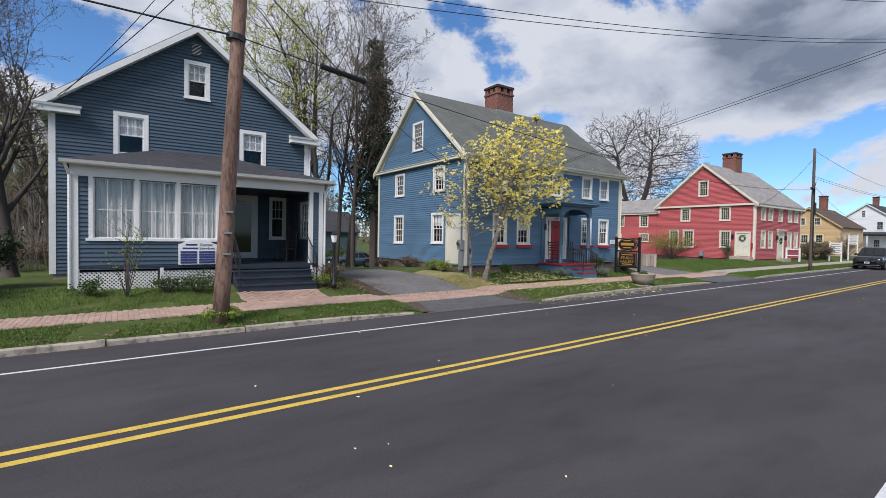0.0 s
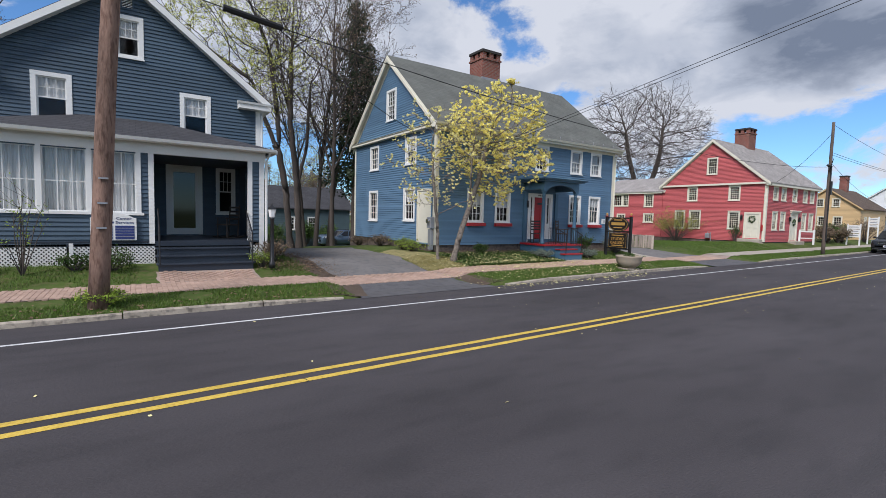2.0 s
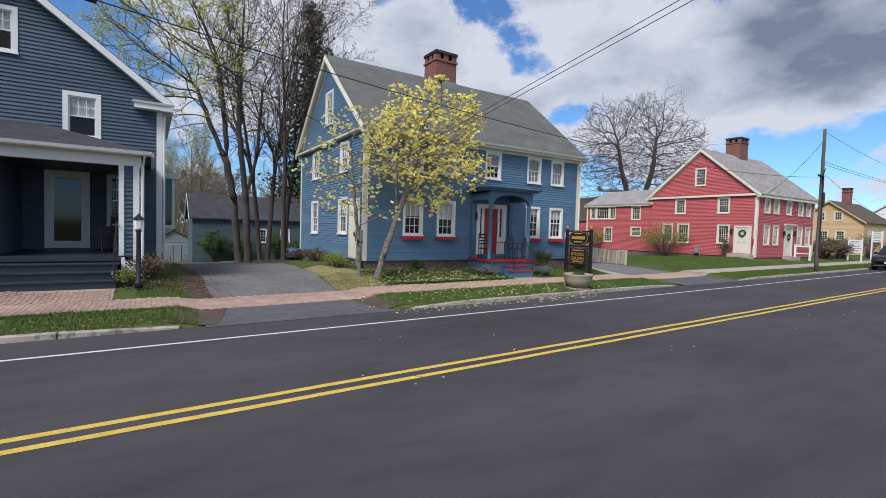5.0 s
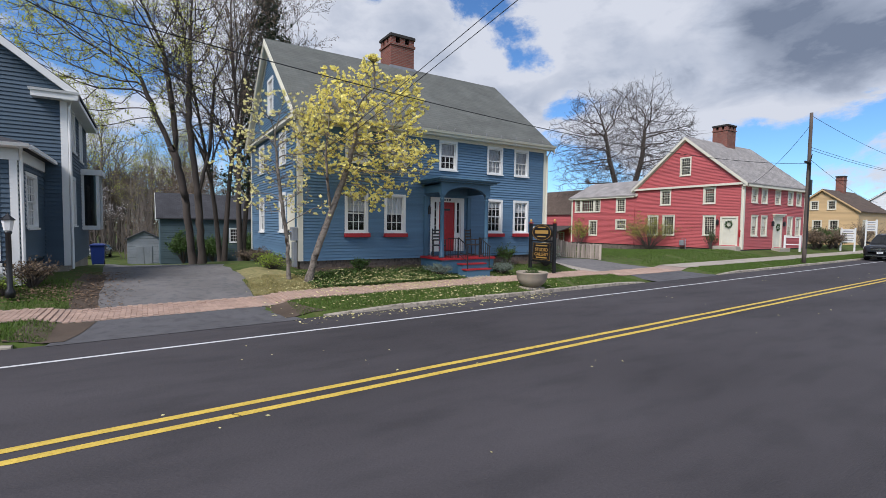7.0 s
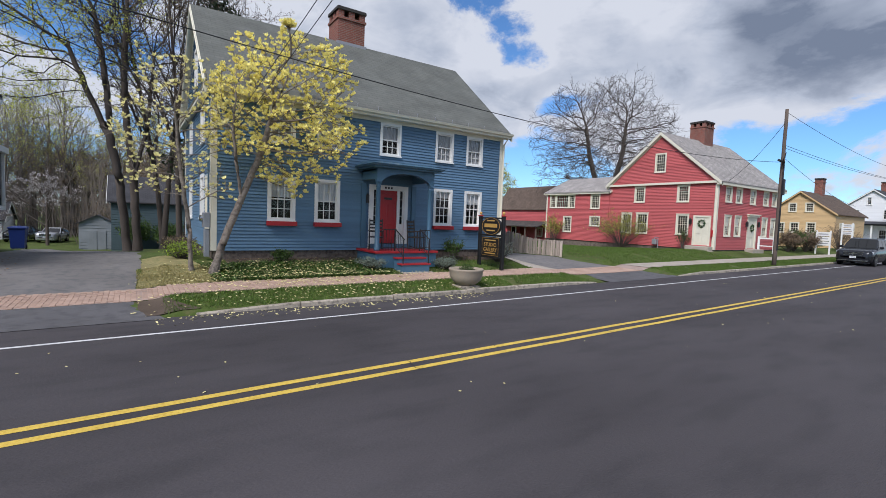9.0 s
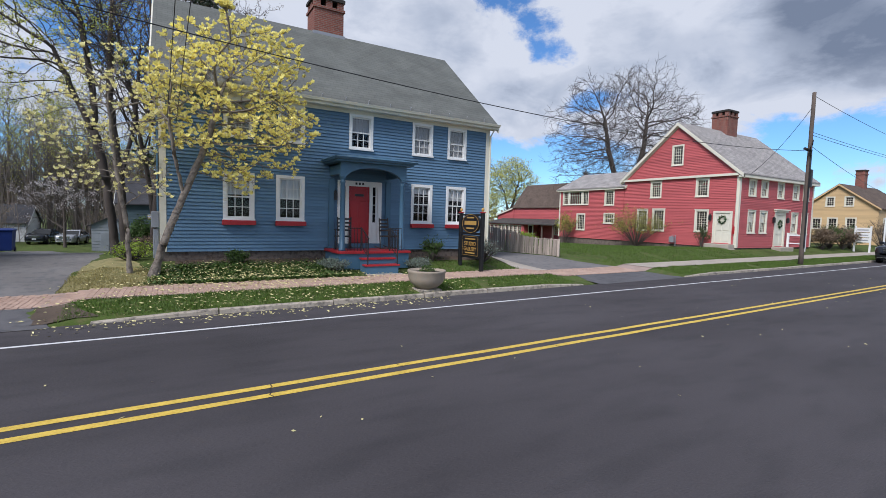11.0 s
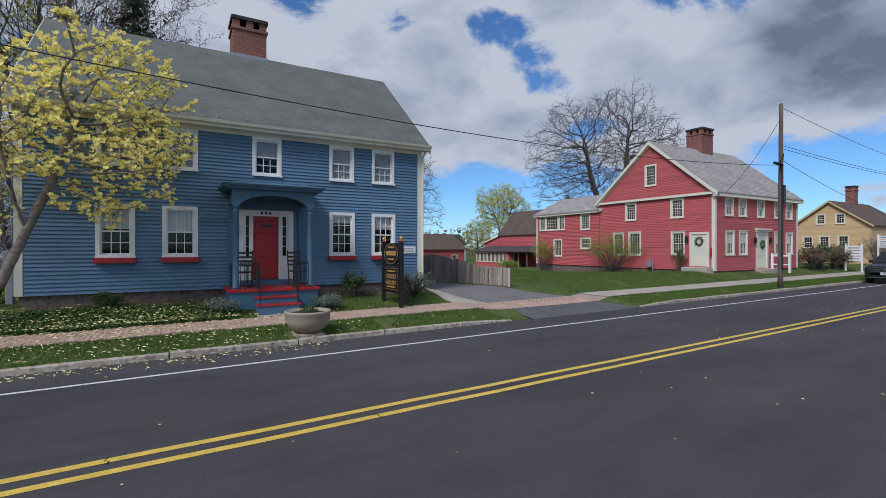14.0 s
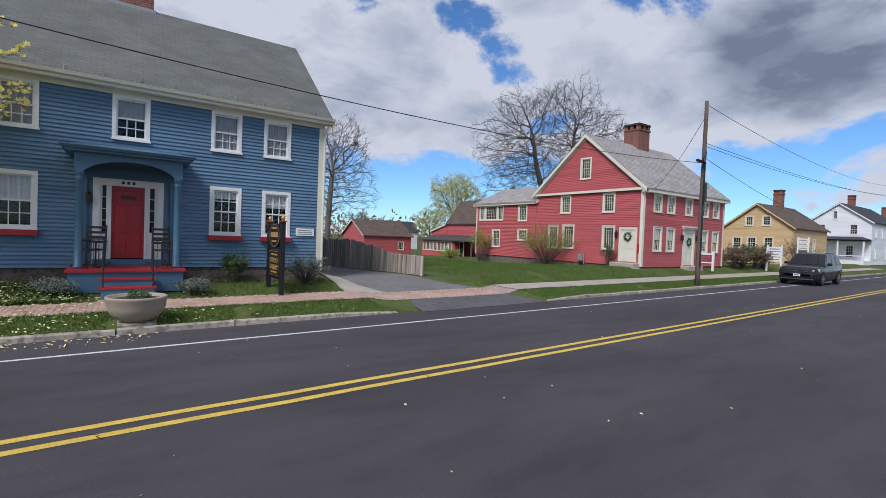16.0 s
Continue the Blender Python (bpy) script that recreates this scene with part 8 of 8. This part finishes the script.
# ---- grass, petals and road litter ----
def blades(name, label, regions, count, h0, h1, material, seed):
    rnd = np.random.RandomState(seed)
    mb = MB()
    areas = np.array([(r[1] - r[0]) * (r[3] - r[2]) for r in regions], float)
    picks = rnd.choice(len(regions), count, p=areas / areas.sum())
    for i in picks:
        x0, x1, v0, v1, ok = regions[i]
        x = rnd.uniform(x0, x1); y = kerb_y(x) + rnd.uniform(v0, v1)
        if not ok(x, y) or noise.noise((x * 0.9, y * 0.9, 7)) < -0.32:
            continue
        z = ground_z(x, y)
        h = rnd.uniform(h0, h1) * (1 + 0.5 * noise.noise((x * 1.7, y * 1.7, 2)))
        a = rnd.uniform(0, 6.28); w = rnd.uniform(0.005, 0.011)
        dx, dy = math.cos(a) * w, math.sin(a) * w
        lx, ly = rnd.normal(0, 0.4 * h, 2)
        mb.face((x - dx, y - dy, z - 0.005), (x + dx, y + dy, z - 0.005), (x + lx, y + ly, z + h))
    return solid(name, mb, material, label, "grass", kind="stuff")


free = lambda x, y: True
not_drive = lambda x, y: not (8.9 < x < 13.1) and not (26.0 < x < 31.7)
lawn1 = lambda x, y: not (4.5 < x < 7.7 and y > 11) and x < 9.0
blades("grass", "short spring grass on the verges", [(-6, 8.9, 0.18, SW0 - 0.03, not_drive), (13.2, 26.0, 0.18, SW0 - 0.03, not_drive), (32, 62, 0.2, SW0, not_drive)], 100000, 0.03, 0.075, BLADES, 1)
blades("grass", "uneven spring grass on the lawns", [(-7, 8.9, SW1 + 0.03, 5.6, lawn1), (13.2, 19.4, SW1 + 0.03, 5.2, lambda x, y: x > 14.7 + 0.9 * noise.noise((x * 1.5, y * 1.5, 21))), (19.3, 26, SW1 + 0.03, 5.0, lambda x, y: not (19.9 < x < 21.2)), (31.5, 45.5, SW1 + 0.05, 15, lambda x, y: x > 30.5 + 0 * y)],
       100000, 0.04, 0.1, BLADES, 2)

DRY = mat("dry_lawn", (0.25, 0.215, 0.095), 0.95, 0.3, 6, 0.8, 45, dark=(0.15, 0.155, 0.06))
STRAW = leaf_mat("straw_blades", (0.30, 0.26, 0.10), 0.4, 0.25)
sheet("ground", DRY, [(12.72, kerb_y(13) + SW1 + 0.02), (12.85, 14.2), (12.9, 17)], [(15.2, kerb_y(15) + SW1 + 0.05), (14.5, 14.0), (13.6, 17)], 0.015, "straw-coloured dry patch of lawn beside the drive", "lawn", 20, 10)
COVER_LEAF = leaf_mat("ground_cover_leaves", (0.060, 0.108, 0.020), 0.5, 0.2)
blades("grass", "straw-coloured dry grass beside the drive", [(12.75, 15.0, SW1 + 0.04, 4.9, free)], 9000, 0.03, 0.07, STRAW, 3)
rnd = np.random.RandomState(4)
mb = MB()


def covered(x, y):
    """How thick the leafy ground cover stands beside the magnolia."""
    edge = 0.5 * noise.noise((x * 1.1, y * 1.1, 11))
    return ease(14.2, 15.0, x + edge) * (1 - ease(19.2, 19.9, x + 0.4 * edge)) * (1 - ease(14.5, 14.9, y + 0.4 * edge)) * ease(12.75, 13.0, y - KS * (x - 16) + 0.2 * edge)


for k in range(30000):
    x, y = rnd.uniform(14, 20), rnd.uniform(12.5, 15.0)
    if rnd.uniform() > covered(x, y):
        continue
    z = ground_z(x, y) + rnd.uniform(0.02, 0.11) * (1 + 0.5 * noise.noise((x * 2, y * 2, 4)))
    a, s = rnd.uniform(0, 6.28), rnd.uniform(0.018, 0.04)
    c, d = math.cos(a) * s, math.sin(a) * s
    t1, t2 = rnd.normal(0, 0.4 * s, 2)
    mb.face((x - c, y - d, z - t1), (x + d * 0.6, y - c * 0.6, z + t2), (x + c, y + d, z + t1), (x - d * 0.6, y + c * 0.6, z - t2))
solid("ground_cover", mb, COVER_LEAF, "dark green leafy ground cover under the magnolia", "ground cover", kind="stuff")
rnd = np.random.RandomState(5)
mb = MB()
for k in range(4600):
    q = k % 13
    if q < 8:
        x = rnd.normal(16.9, 1.7); y = rnd.normal(13.3, 0.9)
    elif q < 12:
        x = rnd.normal(17.5, 2.6); y = kerb_y(x) + rnd.uniform(0.1, 3.4)
    else:
        x = rnd.uniform(13, 21); y = kerb_y(x) - abs(rnd.normal(0, 0.3)) - 0.02
    v = y - kerb_y(x)
    if v < -1.3 or x < 12.6 or y > 15.3 or (SW0 < v < SW1 and rnd.uniform() < 0.45):
        continue
    z = (ground_z(x, y) + 0.032 if v > 0.16 else (0.004 if v < 0 else 0.1))
    if v > SW1 and covered(x, y) > 0.3:
        z += 0.07
    elif 0.2 < v < SW0 or v > SW1:
        z += 0.02
    a = rnd.uniform(0, 6.28); s = rnd.uniform(0.022, 0.052)
    c, d = math.cos(a) * s, math.sin(a) * s
    t = rnd.uniform(0.0, 0.02)
    mb.face((x - c, y - d, z), (x + d * 0.3, y - c * 0.3, z + t), (x + c, y + d, z + t), (x - d * 0.3, y + c * 0.38, z))
solid("fallen_petals", mb, FALLEN, "pale fallen magnolia petals on grass and pavement", "petals", kind="stuff")
mb = MB()
for k in range(90):
    x = rnd.uniform(2, 40); y = kerb_y(x) - rnd.uniform(1.3, 7.9)
    a = rnd.uniform(0, 6.28); s = rnd.uniform(0.012, 0.03)
    c, d = math.cos(a) * s, math.sin(a) * s
    mb.face((x - c, y - d, 0.006), (x + d * 0.6, y - c * 0.6, 0.014), (x + c, y + d, 0.012), (x - d * 0.6, y + c * 0.6, 0.006))
solid("road_litter", mb, FALLEN, "scattered petals and crumbs on the asphalt", "petals", kind="stuff")


# worn soil where the verges meet the aprons
sheet("ground", DIRT, [(8.35, kerb_y(8) + 0.2), (8.5, kerb_y(8) + SW0 - 0.05)], [(9.15, kerb_y(9) + 0.1), (9.5, kerb_y(9) + SW0 - 0.05)], 0.016, "bare brown soil at the end of the verge", "soil", 12, 8)
sheet("ground", DIRT, [(12.9, kerb_y(13) + 0.2), (12.7, kerb_y(13) + SW0 - 0.05)], [(13.8, kerb_y(14) + 0.2), (13.2, kerb_y(13) + SW0 - 0.05)], 0.016, "bare brown soil at the end of the verge", "soil", 12, 6)
sheet("ground", DIRT, [(8.9, 12.4), (8.7, 14.0), (8.75, 17.4)], [(9.42, 12.4), (9.35, 14.0), (9.3, 17.4)], 0.014, "leaf-strewn soil beside the driveway", "soil", 20, 6)

CRACK = mat("road_crack", (0.025, 0.023, 0.024), 0.95, 0.2, 5, 0, 30)
rnd = random.Random(23)
mb = MB()
for x0, v0, ln in ((6.1, -4.80, 0.16), (11.2, -4.78, 0.18), (15.9, -4.80, 0.45), (17.6, -4.52, 0.18), (20.3, -4.80, 0.2), (24.0, -4.78, 0.18), (27.5, -4.52, 0.2)):
    x, v = x0, v0
    for k in range(9):
        nx, nv = x + rnd.uniform(-0.03, 0.03), v + ln / 9
        w = 0.006
        mb.face((x - w, kerb_y(x) + v, 0.0065), (x + w, kerb_y(x) + v, 0.0065), (nx + w, kerb_y(nx) + nv, 0.0065), (nx - w, kerb_y(nx) + nv, 0.0065))
        x, v = nx, nv
solid("road_cracks", mb, CRACK, "fine dark cracks across the centre lines", "crack", kind="stuff")
G_ = thing("gas_meter", 45.65, 20.4, 0.6, "grey gas meter with pipes beside the wall", "meter")
part("body", MB().bbox(45.5, 20.25, 0.75, 45.75, 20.6, 1.15, 0.04), LEAD, G_)
part("pipe", MB().tube([(45.62, 20.15, 0.5), (45.62, 20.15, 1.25), (45.62, 20.42, 1.25), (45.62, 20.42, 1.1)], 0.03, 7), LEAD, G_)
LITTER = mat("brown_leaf_litter", (0.16, 0.105, 0.065), 0.95, 0.2, 5, 0, 30, island=0.45)
rnd = np.random.RandomState(15)
mb = MB()
for k in range(2600):
    q = k % 4
    if q == 0:
        x, y = 9.2 + rnd.normal(0, 0.35), rnd.uniform(12.5, 18)
    elif q == 1:
        x, y = rnd.normal(8.2, 0.5), rnd.normal(13.9, 0.35)
    elif q == 2:
        x, y = rnd.uniform(-6, 8.6), 0
        y = kerb_y(x) + abs(rnd.normal(0, 0.5)) + 0.16
    else:
        x, y = rnd.uniform(15, 25.8), rnd.uniform(14.7, 15.45)
    z = ground_z(x, y) + 0.03
    a = rnd.uniform(0, 6.28); s = rnd.uniform(0.015, 0.045)
    c, d = math.cos(a) * s, math.sin(a) * s
    mb.face((x - c, y - d, z), (x + d * 0.6, y - c * 0.6, z + 0.012), (x + c, y + d, z + 0.018), (x - d * 0.6, y + c * 0.6, z))
solid("leaf_litter", mb, LITTER, "brown leaf litter along beds and verges", "leaf litter", kind="stuff")


# ---- brick pavers ----
def paver_mesh():
    mb = MB()
    mb.bbox(-0.098, -0.048, -0.03, 0.098, 0.048, 0.0, 0.006)
    return mb


PAVE = bpy.data.objects["pavement.001"]
one = paver_mesh().mesh("brick", PAVER)
rest = MB()
proto = paver_mesh()
count = 0
rnd = random.Random(17)


def lay(x, y, ang, keep):
    global count
    z = max(ground_z(x, y), 0.0) + 0.028 + rnd.uniform(-0.003, 0.003)
    m = pose(x, y, z, rnd.uniform(-0.6, 0.6), rnd.uniform(-0.6, 0.6), ang + rnd.uniform(-0.8, 0.8))
    if keep and count < 290:
        part("brick", one, PAVER, PAVE, "", m)
        count += 1
    else:
        i = len(rest.v)
        rest.v.extend(tuple(m @ Vector(v)) for v in proto.v)
        rest.f.extend(tuple(i + k for k in f) for f in proto.f)


ANG = math.degrees(math.atan(KS))
u = -4.0
row = 0
while u < 31.5:
    step = 0.1
    n = 7
    for j in range(n):
        v = SW0 + 0.1 + j * 0.207 + (0.1 if row % 2 else 0)
        if v > SW1 - 0.06:
            continue
        lay(u, kerb_y(u) + v, ANG + 90, 13.5 < u < 17.6)
    u += step
    row += 1
# front walk to the porch steps
x = 5.0
row = 0
while x < 7.25:
    y = kerb_y(x) + SW1 + 0.1
    k = 0
    while y < 13.6:
        lay(x, y + (0.1 if row % 2 else 0), 90, False)
        y += 0.206
    x += 0.103
    row += 1
ob = part("bricks", rest, PAVER_REST, PAVE)
tagged(ob, kind="stuff")
sheet("pavement", SAND_JOINT, [(4.9, kerb_y(5) + SW1 - 0.02), (4.9, 13.68)], [(7.3, kerb_y(7) + SW1 - 0.02), (7.3, 13.68)], 0.012, "sand bed of the brick front walk", "path", 10, 4)
# front path of the blue house
sheet("pavement", CONCRETE, [(20.0, kerb_y(20) + SW1), (20.0, 13.35)], [(21.2, kerb_y(21) + SW1), (21.2, 13.35)], 0.02, "short stone path to the red steps", "path", 6, 3)
